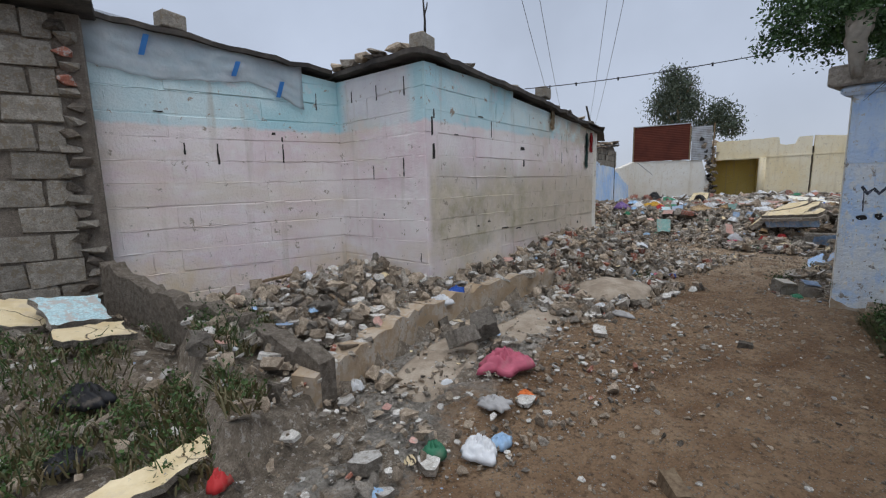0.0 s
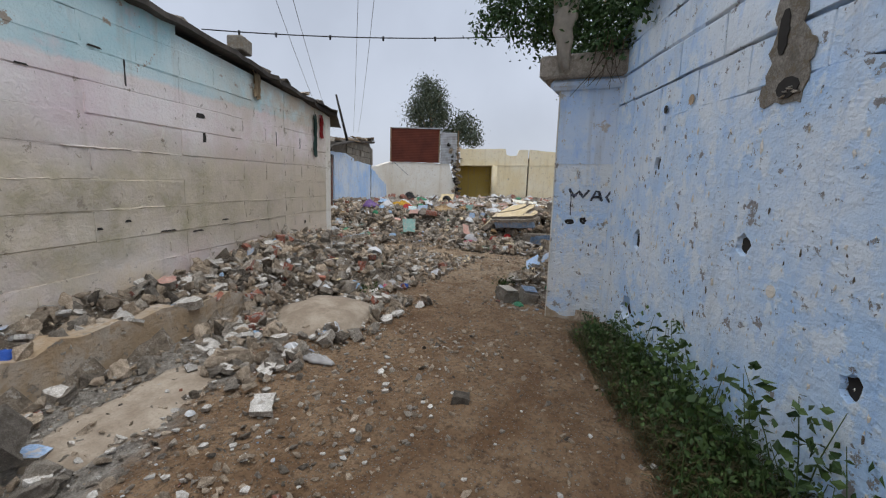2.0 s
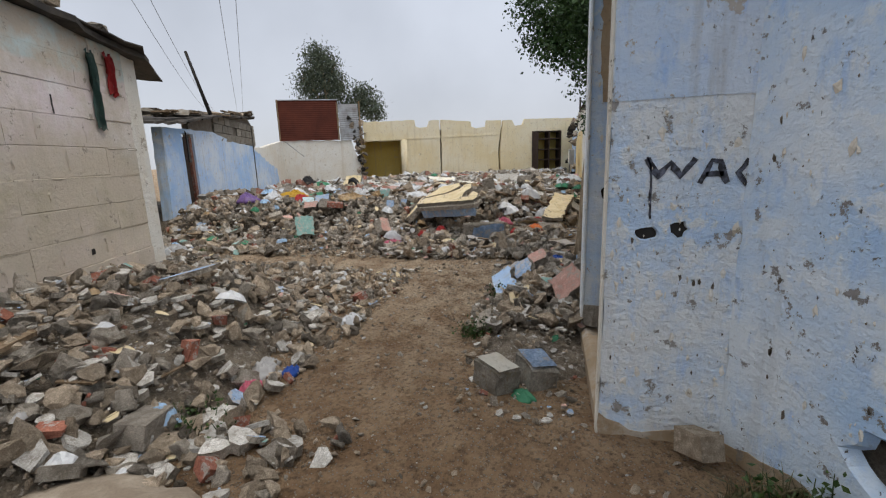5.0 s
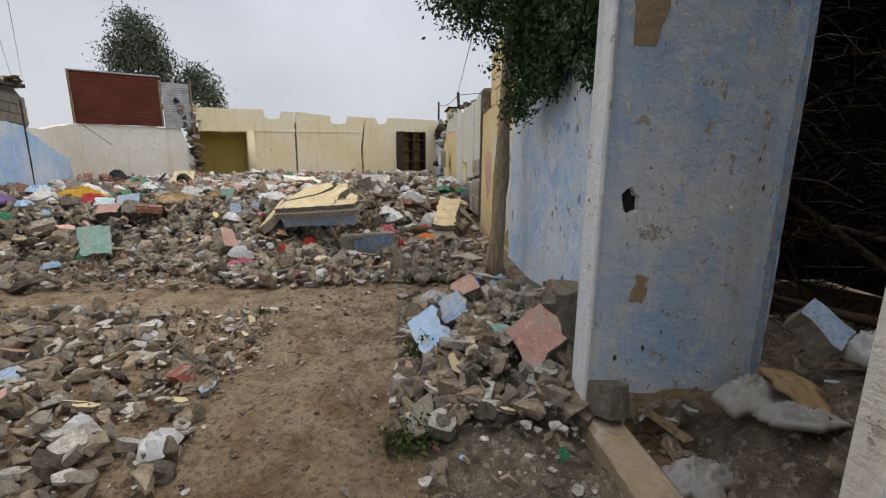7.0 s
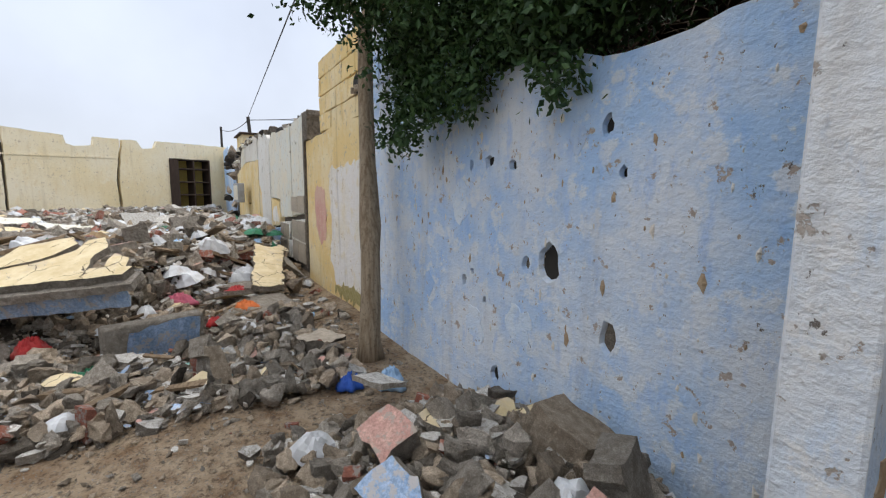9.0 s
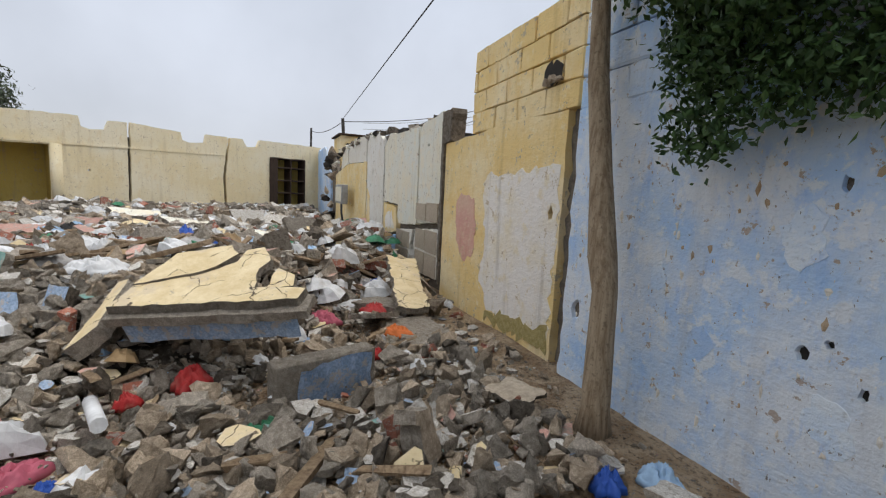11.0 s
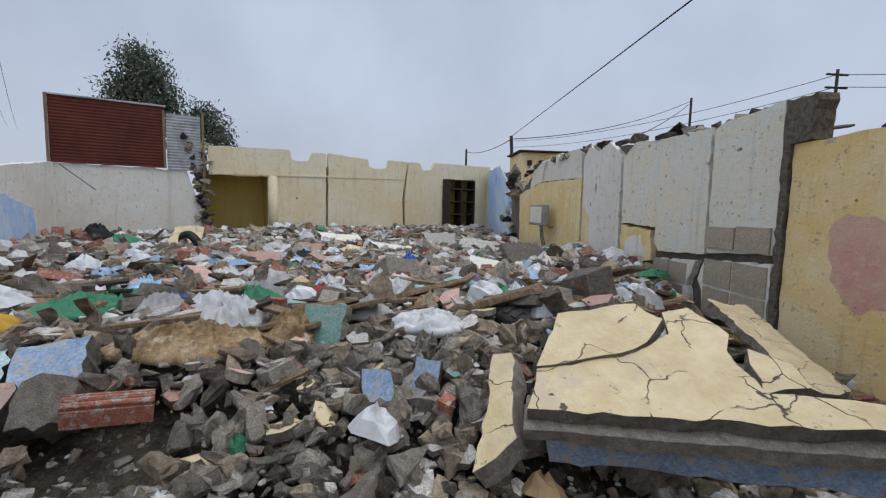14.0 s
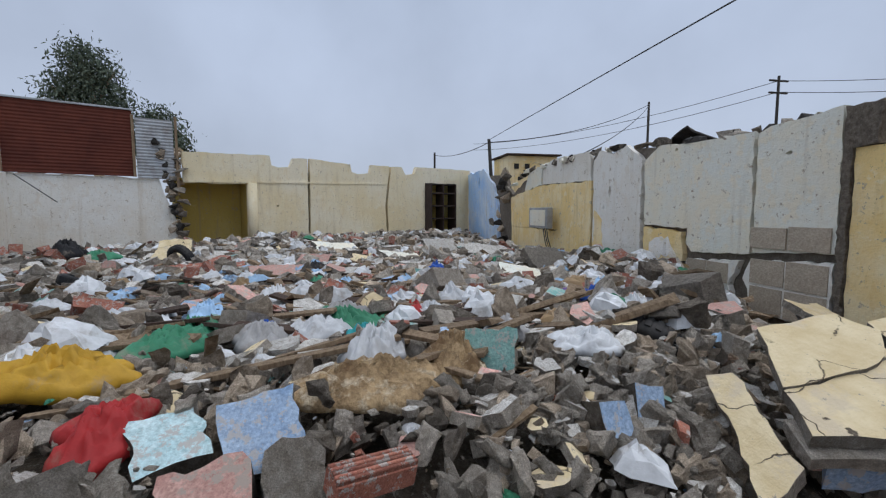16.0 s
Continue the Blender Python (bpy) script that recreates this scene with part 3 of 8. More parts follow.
# ---- plan ----
PINK_C, PINK_E, PINK_I, PINK_L = (2.54, 4.07), (7.42, 5.57), (2.2, 5.57), (-0.3, 5.5)     # house corners
KERB = [(0.70, 2.44), (1.32, 2.90), (2.02, 3.36), (3.41, 3.68), (4.75, 3.92)]
FRONT_A, FRONT_B = (0.9, -1.337), (5.94, 0.95)                                             # blue wall along the lane
SIDE_Y = 0.95                                                                              # blue wall behind the trunk
RIGHT_Y = 0.90
BACK_L, BACK_R = (24.7, 10.8), (29.4, 0.5)
BLUE_A, BLUE_B = (11.3, 9.31), (23.05, 14.28)


def seg_dist(x, y, pts):
    best, side = 1e9, 0
    for (ax, ay), (bx, by) in zip(pts, pts[1:]):
        dx, dy = bx - ax, by - ay
        k = max(0, min(1, ((x - ax) * dx + (y - ay) * dy) / (dx * dx + dy * dy)))
        px, py = ax + k * dx - x, ay + k * dy - y
        q = math.hypot(px, py)
        if q < best:
            best, side = q, (dx * (y - ay) - dy * (x - ax))
    return best if side > 0 else -best


def step(a, b, v):
    v = max(0.0, min(1.0, (v - a) / (b - a)))
    return v * v * (3 - 2 * v)


def lump(x, y, cx, cy, rx, ry, h, turn=0.0):
    c, s = math.cos(turn), math.sin(turn)
    u, v = ((x - cx) * c + (y - cy) * s) / rx, (-(x - cx) * s + (y - cy) * c) / ry
    return h * max(0.0, 1 - (u * u + v * v)) ** 0.8


def field_edge(y):
    """x at which the great rubble field begins."""
    pts = [(-5, 30), (1.0, 14.2), (2.0, 13.2), (2.6, 11.9), (3.2, 10.95), (4.0, 10.9), (4.6, 10.7), (5.2, 10.6), (6.0, 10.4), (7.0, 9.9), (8.5, 9.9), (10.5, 11.0), (30, 16)]
    for (a, xa), (b, xb) in zip(pts, pts[1:]):
        if a <= y <= b:
            return xa + (xb - xa) * (y - a) / (b - a)
    return 30


def base_h(x, y):
    n = noise.noise(Vector((x * 0.5, y * 0.5, 3.0))) * 0.05 + noise.noise(Vector((x * 1.9, y * 1.9, 7.0))) * 0.018 + noise.noise(Vector((x * 3.2 + y * 2.0, y * 6.5 - x * 2.6, 5.0))) * 0.012 + noise.noise(Vector((x * 9, y * 9, 9.0))) * 0.007
    slope = 0.06 - 0.10 * step(2, 9, x)
    return slope + n * (1 - step(40, 80, math.hypot(x, y)))


def heap_h(x, y):
    """Height of loose rubble over the ground; negative where there is none."""
    h = -0.12
    e = x - field_edge(y)
    if e > 0:
        f = 0.52 * step(0, 1.3, e) - 0.30 * step(2.2, 5.5, e)
        f += 0.10 * noise.noise(Vector((x * 0.45, y * 0.45, 11))) * step(0, 2, e)
        f += 0.16 * step(0.0, 2.5, x - 24 + (y - 2) * 0.45) * step(12, 9, y)
        h = max(h, f)
    k = seg_dist(x, y, KERB)
    if 0 < k < 1.5 and 0.2 < x < 5.6:
        h = max(h, 0.22 + 0.18 * step(0, 0.9, k))
    h = max(h, lump(x, y, 6.0, 4.75, 2.1, 1.25, 0.52, 0.3), lump(x, y, 7.3, 6.2, 1.6, 1.2, 0.42))
    h = max(h, lump(x, y, 7.95, 1.38, 1.0, 0.78, 0.24, -0.15), lump(x, y, 7.0, 1.75, 0.75, 0.5, 0.12))
    h = max(h, lump(x, y, -1.0, 4.4, 1.5, 1.6, 0.36), lump(x, y, 0.1, 2.6, 1.0, 0.8, 0.16))
    h = max(h, lump(x, y, 1.5, 2.15, 1.0, 0.45, 0.05, 0.5))
    h = max(h, lump(x, y, 7.2, -0.2, 1.1, 1.3, 0.32), lump(x, y, 7.75, 0.3, 0.55, 0.45, 0.42), lump(x, y, 6.70, 0.42, 0.52, 0.66, 0.46))
    return h


def ground_z(x, y):
    return max(base_h(x, y), base_h(x, y) + heap_h(x, y))


# ---- ground ----
def grid_mesh(name, xs, ys, fn, material):
    verts = [(x, y, fn(x, y)) for y in ys for x in xs]
    w = len(xs)
    faces = [(j * w + i, j * w + i + 1, (j + 1) * w + i + 1, (j + 1) * w + i) for j in range(len(ys) - 1) for i in range(w - 1)]
    return raw_mesh(name, verts, faces, material, smooth=True)


near_x = [-400, -150, -60, -25, -12, -6, -4] + [-3 + 0.06 * i for i in range(240)] + [11.5 + 0.5 * i for i in range(42)] + [36, 45, 70, 150, 400]
near_y = [-400, -150, -60, -25, -12, -6, -4] + [-2.5 + 0.06 * i for i in range(160)] + [7.2 + 0.5 * i for i in range(22)] + [22, 30, 60, 150, 400]
ground = tagged(grid_mesh("ground", near_x, near_y, base_h, M["earth"]), "damp brown earth track with pebbles and worn ruts", "ground", kind="structure")


def bed_fn(x, y):
    return base_h(x, y) + heap_h(x, y) + 0.045 * noise.noise(Vector((x * 3.1, y * 3.1, 2))) + 0.03 * noise.noise(Vector((x * 8, y * 8, 5))) - 0.05 - 0.15 * step(0.5, 1.3, x - field_edge(y))


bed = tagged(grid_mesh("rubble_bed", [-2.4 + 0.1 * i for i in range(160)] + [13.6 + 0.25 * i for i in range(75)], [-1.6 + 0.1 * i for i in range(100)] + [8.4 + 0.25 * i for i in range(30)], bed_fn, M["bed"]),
             "heaps of grey-brown rubble dust and crumbled mortar, darkened with painted shade in the field", "rubble", kind="stuff")

# ---- pink house ----
house = thing("house", "low pink and turquoise washed block house with a dark sheet roof", "house", at=(2.54, 4.07, 0.3))


def under(ob, parent):
    """Parent keeping the world place."""
    ob.parent = parent
    ob.matrix_parent_inverse = parent.matrix_world.inverted() if parent.parent else Matrix.Translation(-parent.location)
    return ob


def pink_top(s):
    return 2.66 - 0.06 * s if s > 0 else 2.66


side_len = (Vector(PINK_E) - Vector(PINK_C)).length
w1 = under(wall("wall", PINK_C, PINK_E, False, [(0, 0), (side_len, 0), (side_len, 2.36), (0, 2.66)], M["pink_wash"], 0.2), house)
lane = blocks_on(w1, PINK_C, PINK_E, False, 0.0, side_len, 0.07, lambda s: 2.78 - 0.06 * s, 0.235, 1.88, M["pink_wash"], "painted_course", proud=0.006, gap=0.004, vgap=0.0004, uneven=0.005, tilt=0.006,
                 skip=[(0.0, 0.17, 1.6, 1.75), (2.05, 2.25, 1.75, 1.95)], seed=5)
w2 = under(wall("wall", PINK_C, PINK_I, True, [(0, 0), (1.54, 0), (1.54, 2.7), (0, 2.66)], M["pink_wash"], 0.2), house)
blocks_on(w2, PINK_C, PINK_I, True, 0.0, 1.54, 0.07, lambda s: 2.74, 0.235, 1.88, M["pink_wash"], "painted_course", proud=0.008, gap=0.007, vgap=0.0004, uneven=0.006, tilt=0.007, seed=6)
w3 = under(wall("wall", PINK_I, PINK_L, True, [(0, 0), (2.5, 0), (2.5, 3.02), (0, 2.7)], M["pink_wash"], 0.2), house)
blocks_on(w3, PINK_I, PINK_L, True, 0.0, 2.5, 0.07, lambda s: 2.74 + 0.12 * s, 0.235, 1.88, M["pink_wash"], "painted_course", proud=0.008, gap=0.007, vgap=0.0004, uneven=0.006, tilt=0.007, seed=7)
w4 = under(wall("wall", PINK_E, (6.6, 8.4), True, [(0, 0), (2.9, 0), (2.9, 2.4), (0, 2.36)], M["white_wall"], 0.2), house)
w5 = under(wall("wall", (6.6, 8.4), (-0.3, 8.4), True, [(0, 0), (6.9, 0), (6.9, 2.9), (0, 2.4)], M["white_wall"], 0.2), house)


def mortar_ridges(parent, a, b, left, s0, s1, z0, top, course, seed, material, amount=0.7):
    """Mortar squeezed out of the bed joints: broken, uneven ridges along the courses and short stubs in the upright joints."""
    o_, d_, n_ = wall_frame(a, b, left)
    rr = random.Random(seed)
    vs, fs = [], []

    def ridge(pts_, up):
        base = len(vs)
        for i_, (s_, z_) in enumerate(pts_):
            end = 0.15 if i_ in (0, len(pts_) - 1) else 1.0
            w_, h_ = end * rr.uniform(0.004, 0.012), end * rr.uniform(0.001, 0.008)
            q = o_ + d_ * s_ + Vector((0, 0, z_)) + n_ * 0.009
            across = d_ if up else Vector((0, 0, 1))
            for p_ in (q - across * w_ - n_ * 0.004, q + n_ * h_ - across * w_ * rr.uniform(-0.2, 0.6), q + across * w_ * 0.7 - n_ * 0.004):
                vs.append(p_[:])
        for i_ in range(len(pts_) - 1):
            for j_ in range(2):
                p_ = base + i_ * 3 + j_
                fs.append((p_, p_ + 3, p_ + 4, p_ + 1))

    z, row = z0, 0
    while z < 3.2:
        s_ = s0
        while s_ < s1 - 0.05:
            ln = rr.uniform(0.12, 0.75)
            if rr.random() < amount and z < top(s_) - 0.03:
                m_ = max(4, int(ln / 0.03))
                ridge([(min(s1, s_ + ln * i_ / m_), z + 0.010 * noise.noise(Vector((s_ + ln * i_ / m_ * 6, z, seed)))) for i_ in range(m_ + 1)], False)
            s_ += ln + rr.uniform(0.0, 0.18)
        s_ = s0 + (0.235 if row % 2 else 0.47)
        while s_ < s1:
            if rr.random() < 0.55 and z + course < top(s_):
                f0, f1 = rr.uniform(0.05, 0.4), rr.uniform(0.6, 0.98)
                ridge([(s_ + 0.006 * rr.uniform(-1, 1), z + course * (f0 + (f1 - f0) * i_ / 5)) for i_ in range(6)], True)
            s_ += 0.47
        z += course
        row += 1
    return tagged(raw_mesh("mortar_ridge", vs, fs, material, parent), kind="stuff")


mortar_ridges(w1, PINK_C, PINK_E, False, 0.02, side_len, 0.305, lambda s: 2.66 - 0.06 * s, 0.235, 61, M["pink_wash"], 0.16)
mortar_ridges(w2, PINK_C, PINK_I, True, 0.02, 1.54, 0.305, lambda s: 2.68, 0.235, 62, M["pink_wash"], 0.6)
mortar_ridges(w3, PINK_I, PINK_L, True, 0.02, 2.48, 0.305, lambda s: 2.70 + 0.12 * s, 0.235, 63, M["pink_wash"], 0.6)


def open_joint(parent, a, b, left, s_, z_, w_, h_, seed):
    """A short near-black sheet for the shadow in a slit where mortar has fallen out."""
    o_, d_, n_ = wall_frame(a, b, left)
    return sheet_mesh("open_joint", o_ + n_ * 0.0135, d_, n_, jag([(s_, z_), (s_ + w_, z_), (s_ + w_ * 0.8, z_ + h_), (s_ + w_ * 0.1, z_ + h_)], min(w_, h_) * 0.25, 0.03, seed), [], 0.004, M["soot"], parent)


for i, (s_, z_, w_, h_) in enumerate(((0.33, 1.50, 0.016, 0.20), (0.86, 1.48, 0.013, 0.16), (0.28, 2.36, 0.016, 0.20), (0.75, 2.37, 0.012, 0.17), (1.22, 2.34, 0.014, 0.2), (0.7, 1.05, 0.02, 0.025), (0.1, 0.55, 0.012, 0.1))):
    open_joint(w2, PINK_C, PINK_I, True, s_, z_, w_, h_, 300 + i)
for i, (s_, z_, w_, h_) in enumerate(((0.72, 1.70, 0.020, 0.30), (1.42, 1.68, 0.022, 0.22), (1.74, 1.78, 0.018, 0.12), (0.80, 2.02, 0.05, 0.03), (0.28, 2.34, 0.014, 0.2), (1.9, 2.2, 0.10, 0.012))):
    open_joint(w3, PINK_I, PINK_L, True, s_, z_, w_, h_, 320 + i)
for i, (s_, z_, w_, h_) in enumerate(((1.3, 1.98, 0.012, 0.2), (3.55, 1.7, 0.012, 0.18), (4.2, 1.72, 0.012, 0.14), (1.55, 0.78, 0.20, 0.014), (1.95, 0.74, 0.16, 0.014), (0.95, 0.86, 0.05, 0.02), (1.2, 0.9, 0.06, 0.02), (2.4, 0.82, 0.12, 0.012), (0.5, 1.95, 0.09, 0.014), (1.0, 2.2, 0.12, 0.014))):
    open_joint(w1, PINK_C, PINK_E, False, s_, z_, w_, h_, 340 + i)
# near-black plates for the shade where blocks are missing on the lane side
o, d, n = wall_frame(PINK_C, PINK_E, False)
for s, z, w, h in ((0.09, 1.92, 0.03, 0.2), (0.10, 1.67, 0.045, 0.17), (2.08, 1.85, 0.13, 0.05), (2.16, 1.62, 0.05, 0.10), (0.13, 2.1, 0.02, 0.1), (4.3, 0.62, 0.04, 0.05)):
    bm = bmesh.new()
    p = o + d * s + n * 0.010
    vs = [bm.verts.new(p + d * (w * a) + Vector((0, 0, z + h * b))) for a, b in ((0, 0), (0.9, 0.05), (1, 0.5), (0.8, 1), (0.1, 0.95))]
    r = bmesh.ops.extrude_face_region(bm, geom=[bm.faces.new(vs)])
    bmesh.ops.translate(bm, verts=[g for g in r["geom"] if isinstance(g, bmesh.types.BMVert)], vec=n * 0.004)
    under(link("gap", bm, M["soot"], None, "dark plate for the shade in an open joint between blocks"), house)


def roof_slab(name, pts, thick, material, seed, amp=0.03):
    """A sloping sheet: (x, y, z) corners with a ragged rim."""
    bm = bmesh.new()
    rnd = random.Random(seed)
    rim = []
    for i, p in enumerate(pts):
        a, b = Vector(p), Vector(pts[(i + 1) % len(pts)])
        m = max(2, int((b - a).length / 0.16))
        for j in range(m):
            rim.append(a.lerp(b, j / m) + Vector((rnd.uniform(-amp, amp), rnd.uniform(-amp, amp), rnd.uniform(-amp, amp) * 0.5)))
    cen = sum(rim, Vector()) / len(rim)
    for dz in (0, -thick):
        c = bm.verts.new(cen + Vector((0, 0, dz)))
        vs = [bm.verts.new(p + Vector((0, 0, dz))) for p in rim]
        for i in range(len(vs)):
            f = (c, vs[i], vs[(i + 1) % len(vs)])
            bm.faces.new(f if dz == 0 else f[::-1])
        if dz == 0:
            up = vs
        else:
            for i in range(len(vs)):
                j = (i + 1) % len(vs)
                bm.faces.new((up[i], vs[i], vs[j], up[j]))
    return link(name, bm, material)


under(roof_slab("roof", [(2.42, 3.92, 2.76), (4.9, 4.68, 2.63), (7.75, 5.55, 2.36), (7.1, 8.4, 2.6), (2.4, 8.4, 2.9), (2.14, 5.5, 2.80)], 0.05, M["roof"], 2), house)
under(roof_slab("roof", [(2.13, 5.46, 2.82), (2.38, 8.4, 2.95), (-0.6, 8.4, 3.3), (-0.55, 5.4, 3.09)], 0.05, M["roof"], 3), house)
under(roof_slab("eave_sheet", [(6.7, 5.25, 2.47), (7.5, 5.40, 2.40), (8.05, 5.72, 2.20), (7.6, 7.2, 2.45), (6.8, 6.5, 2.6)], 0.012, M["roof"], 12, 0.02), house)

# stones that hold the roof down
rnd = random.Random(21)
for i in range(26):
    t = rnd.random()
    if i < 17:
        x, y, z = 2.5 + 5.0 * t, 4.06 + 1.53 * t, 2.79 - 0.38 * t
    else:
        x, y, z = 2.45 - 0.5 * t - (1.2 * t if t > 0.6 else 0), 4.2 + 1.35 * min(1, t * 1.5), 2.80 + 0.04 * t
    sx = rnd.uniform(0.14, 0.34)
    bm = hull_chunk(rnd, sx, sx * 0.7, sx * 0.38, 12)
    ob = link("roof_stone", bm, M[rnd.choice(["concrete_dark", "concrete", "stone"])])
    ob.matrix_basis = pose(x, y + rnd.uniform(0.0, 0.25), z + sx * 0.13, rnd.uniform(-8, 8), rnd.uniform(-8, 8), rnd.uniform(0, 360))
    tagged(ob, "weathered grey stone lying on the roof edge", "stone", "roof stones")
for x, y, z in ((2.63, 4.22, 2.80), (5.3, 4.95, 2.67), (0.45, 5.55, 3.02)):
    bm = bmesh.new()
    box(bm, -0.12, 0.12, -0.09, 0.09, 0, 0.16, 0.012)
    ob = link("loose_block", bm, M["block"])
    ob.matrix_basis = pose(x, y, z, 0, 3, 24)
    tagged(ob, "raw cement block lying on the roof", "block", "roof stones")

# pole and stick on the roof
stick = thing("forked_stick", "thin dark forked stick standing on the roof", "stick", at=(2.72, 4.3, 2.9))
bm = bmesh.new()
tube(bm, [(0, 0, 0), (0.01, 0, 0.25), (0.0, 0.01, 0.48)], [0.016, 0.013, 0.009], 6)
tube(bm, [(0.005, 0, 0.30), (0.04, 0.0, 0.40), (0.045, 0.0, 0.44)], [0.01, 0.008, 0.006], 5)
link("stem", bm, M["pole"], stick)

# clothes hung on the wall, torn plastic under the eave
o, d, n = wall_frame(PINK_C, PINK_E, False)


def hanging(name, s, z_top, w, length, lean, material, label, category):
    bm = bmesh.new()
    cols, rows = 6, 12
    rr = random.Random(int(s * 10))
    g = [[bm.verts.new(o + d * (s + w * (i / cols - 0.5) * (1 - 0.25 * math.sin(j / rows * 3)) + lean * j / rows) + n * (0.03 + 0.018 * math.sin(i * 2.1 + j * 0.5) + 0.01 * rr.random()) + Vector((0, 0, z_top - length * j / rows + 0.02 * math.sin(i * 1.7)))) for i in range(cols + 1)] for j in range(rows + 1)]
    for j in range(rows):
        for i in range(cols):
            f = bm.faces.new((g[j][i], g[j][i + 1], g[j + 1][i + 1], g[j + 1][i]))
            f.smooth = True
    r = bmesh.ops.solidify(bm, geom=bm.faces[:], thickness=0.006)
    ob = link(name, bm, material)
    return tagged(ob, label, category)


hanging("red_cloth", 4.88, 2.28, 0.13, 0.34, 0.03, M["bag_red"], "red cloth strip hanging from the eave", "cloth")
hanging("green_cloth", 4.66, 2.26, 0.11, 0.62, 0.02, cloth("dark_green_cloth", (0.05, 0.10, 0.085)), "dark green cloth strip hanging down the wall", "cloth")
hanging("torn_sack", 3.1, 2.52, 0.16, 0.30, 0.03, cloth("stained_sacking", (0.42, 0.32, 0.2)), "torn stained sack hanging under the eave", "sack")

# milky plastic sheet over the turquoise corner
o3, d3, n3 = wall_frame(PINK_I, PINK_L, True)
bm = bmesh.new()
cols, rows = 40, 14
low = lambda s: 0.42 - 0.10 * math.sin(s * 2.2) + 0.18 * step(1.0, 0.45, s)
g = []
for j in range(rows + 1):
    line = []
    for i in range(cols + 1):
        s = 0.45 + 2.05 * i / cols
        drop_ = (low(s) + 0.03 * noise.noise(Vector((s * 6, 0, 1)))) * j / rows
        p = o3 + d3 * s + n3 * (0.035 + 0.02 * noise.noise(Vector((s * 5, j * 0.4, 4))) + 0.01 * abs(noise.noise(Vector((s * 16, j * 0.9, 9))))) + Vector((0, 0, 2.78 + 0.13 * s - drop_))
        line.append(bm.verts.new(p))
    g.append(line)
for j in range(rows):
    for i in range(cols):
        f = bm.faces.new((g[j][i], g[j][i + 1], g[j + 1][i + 1], g[j + 1][i]))
        f.smooth = True
bmesh.ops.solidify(bm, geom=bm.faces[:], thickness=0.002)
tarp = tagged(link("plastic_sheet", bm, M["sheet"]), "milky torn plastic sheet with blue print hanging from the roof", "plastic sheet")
for s, z0, z1 in ((0.72, 2.62, 2.44), (1.18, 2.78, 2.62), (2.0, 2.92, 2.72)):
    bm = bmesh.new()
    vs = [bm.verts.new(o3 + d3 * (s + a) + n3 * 0.075 + Vector((0, 0, zz_))) for a, zz_ in ((0, z0), (-0.05, z0), (0.01, z1), (0.06, z1))]
    bm.faces.new(vs)
    bmesh.ops.solidify(bm, geom=bm.faces[:], thickness=0.002)
    link("blue_print", bm, M["print"], tarp)

# ---- raw block building beside it ----
shed = tagged(thing("block_shed", "unplastered cement block shed with a ragged broken corner", "shed"), kind="")
sw_a, sw_b = (-0.3, 5.28), (-3.6, 5.1)
w6 = wall("wall", sw_a, sw_b, True, [(0, 0), (3.3, 0), (3.3, 3.0), (0, 2.92)], M["mortar"], 0.18, parent=shed)
blocks_on(w6, sw_a, sw_b, True, 0.16, 3.3, 0.12, lambda s: 3.05, 0.235, 0.40, M["block"], "cement_block", depth=0.09, proud=0.03, gap=0.022, uneven=0.014, tilt=0.025,
          skip=[(0.75, 0.95, 1.1, 1.3), (0.5, 0.95, 1.55, 1.75)], seed=9)
rnd = random.Random(5)
for i in range(24):                                  # toothed corner of broken blocks and bricks
    bm = hull_chunk(rnd, rnd.uniform(0.14, 0.24), 0.2, rnd.uniform(0.09, 0.15), 12)
    ob = link("broken_block", bm, M[("block", "mortar", "block", "concrete_dark")[i % 4] if i not in (19, 21) else "brick"], shed)
    ob.matrix_basis = pose(-0.42 + rnd.uniform(-0.07, 0.05), 5.27 + rnd.uniform(-0.02, 0.03), 0.2 + 0.115 * i, 0, 0, rnd.uniform(-12, 12))
link("corner_infill", (lambda b: (box(b, -0.43, -0.262, 5.29, 5.492, 0, 2.96, 0.01), b)[1])(bmesh.new()), M["mortar"], shed)
link("roof", (lambda b: (box(b, -3.9, -0.15, 4.98, 8.4, 2.98, 3.04, 0.01), b)[1])(bmesh.new()), M["roof"], shed)

# low plinth wall along the lane, broken off at the near end
plinth = thing("low_wall", "broken low plastered plinth wall with flaking paint", "low wall")
for i, ((ax, ay), (bx, by)) in enumerate(zip(KERB, KERB[1:])):
    L = math.hypot(bx - ax, by - ay)
    h0, h1 = (0.34, 0.33, 0.33, 0.32, 0.24)[i], (0.34, 0.33, 0.33, 0.32, 0.24)[i + 1]
    top = jag([(L, h1), (0, h0)], 0.035, 0.10, 30 + i, closed=False)
    wall("plinth", (ax, ay), (bx, by), False, [(0, -0.15), (L, -0.15)] + top, M["plinth"], 0.16, parent=plinth)
stub = jag([(2.7, 0.80), (2.3, 0.70), (1.9, 0.66), (1.5, 0.56), (1.0, 0.58), (0.5, 0.50), (0.1, 0.45), (0, 0.40)], 0.05, 0.08, 41, closed=False)
wall("broken_stub", (0.74, 2.47), (-0.35, 4.95), True, [(0, -0.15), (2.7, -0.15)] + stub, M["concrete_dark"], 0.12, parent=plinth, label="grey bare broken wall stub")

# ---- blue building on the lane ----
blue = thing("ruined_house", "ruined house with pocked pale blue plaster walls and open doorway", "house")
fl = (Vector(FRONT_B) - Vector(FRONT_A)).length


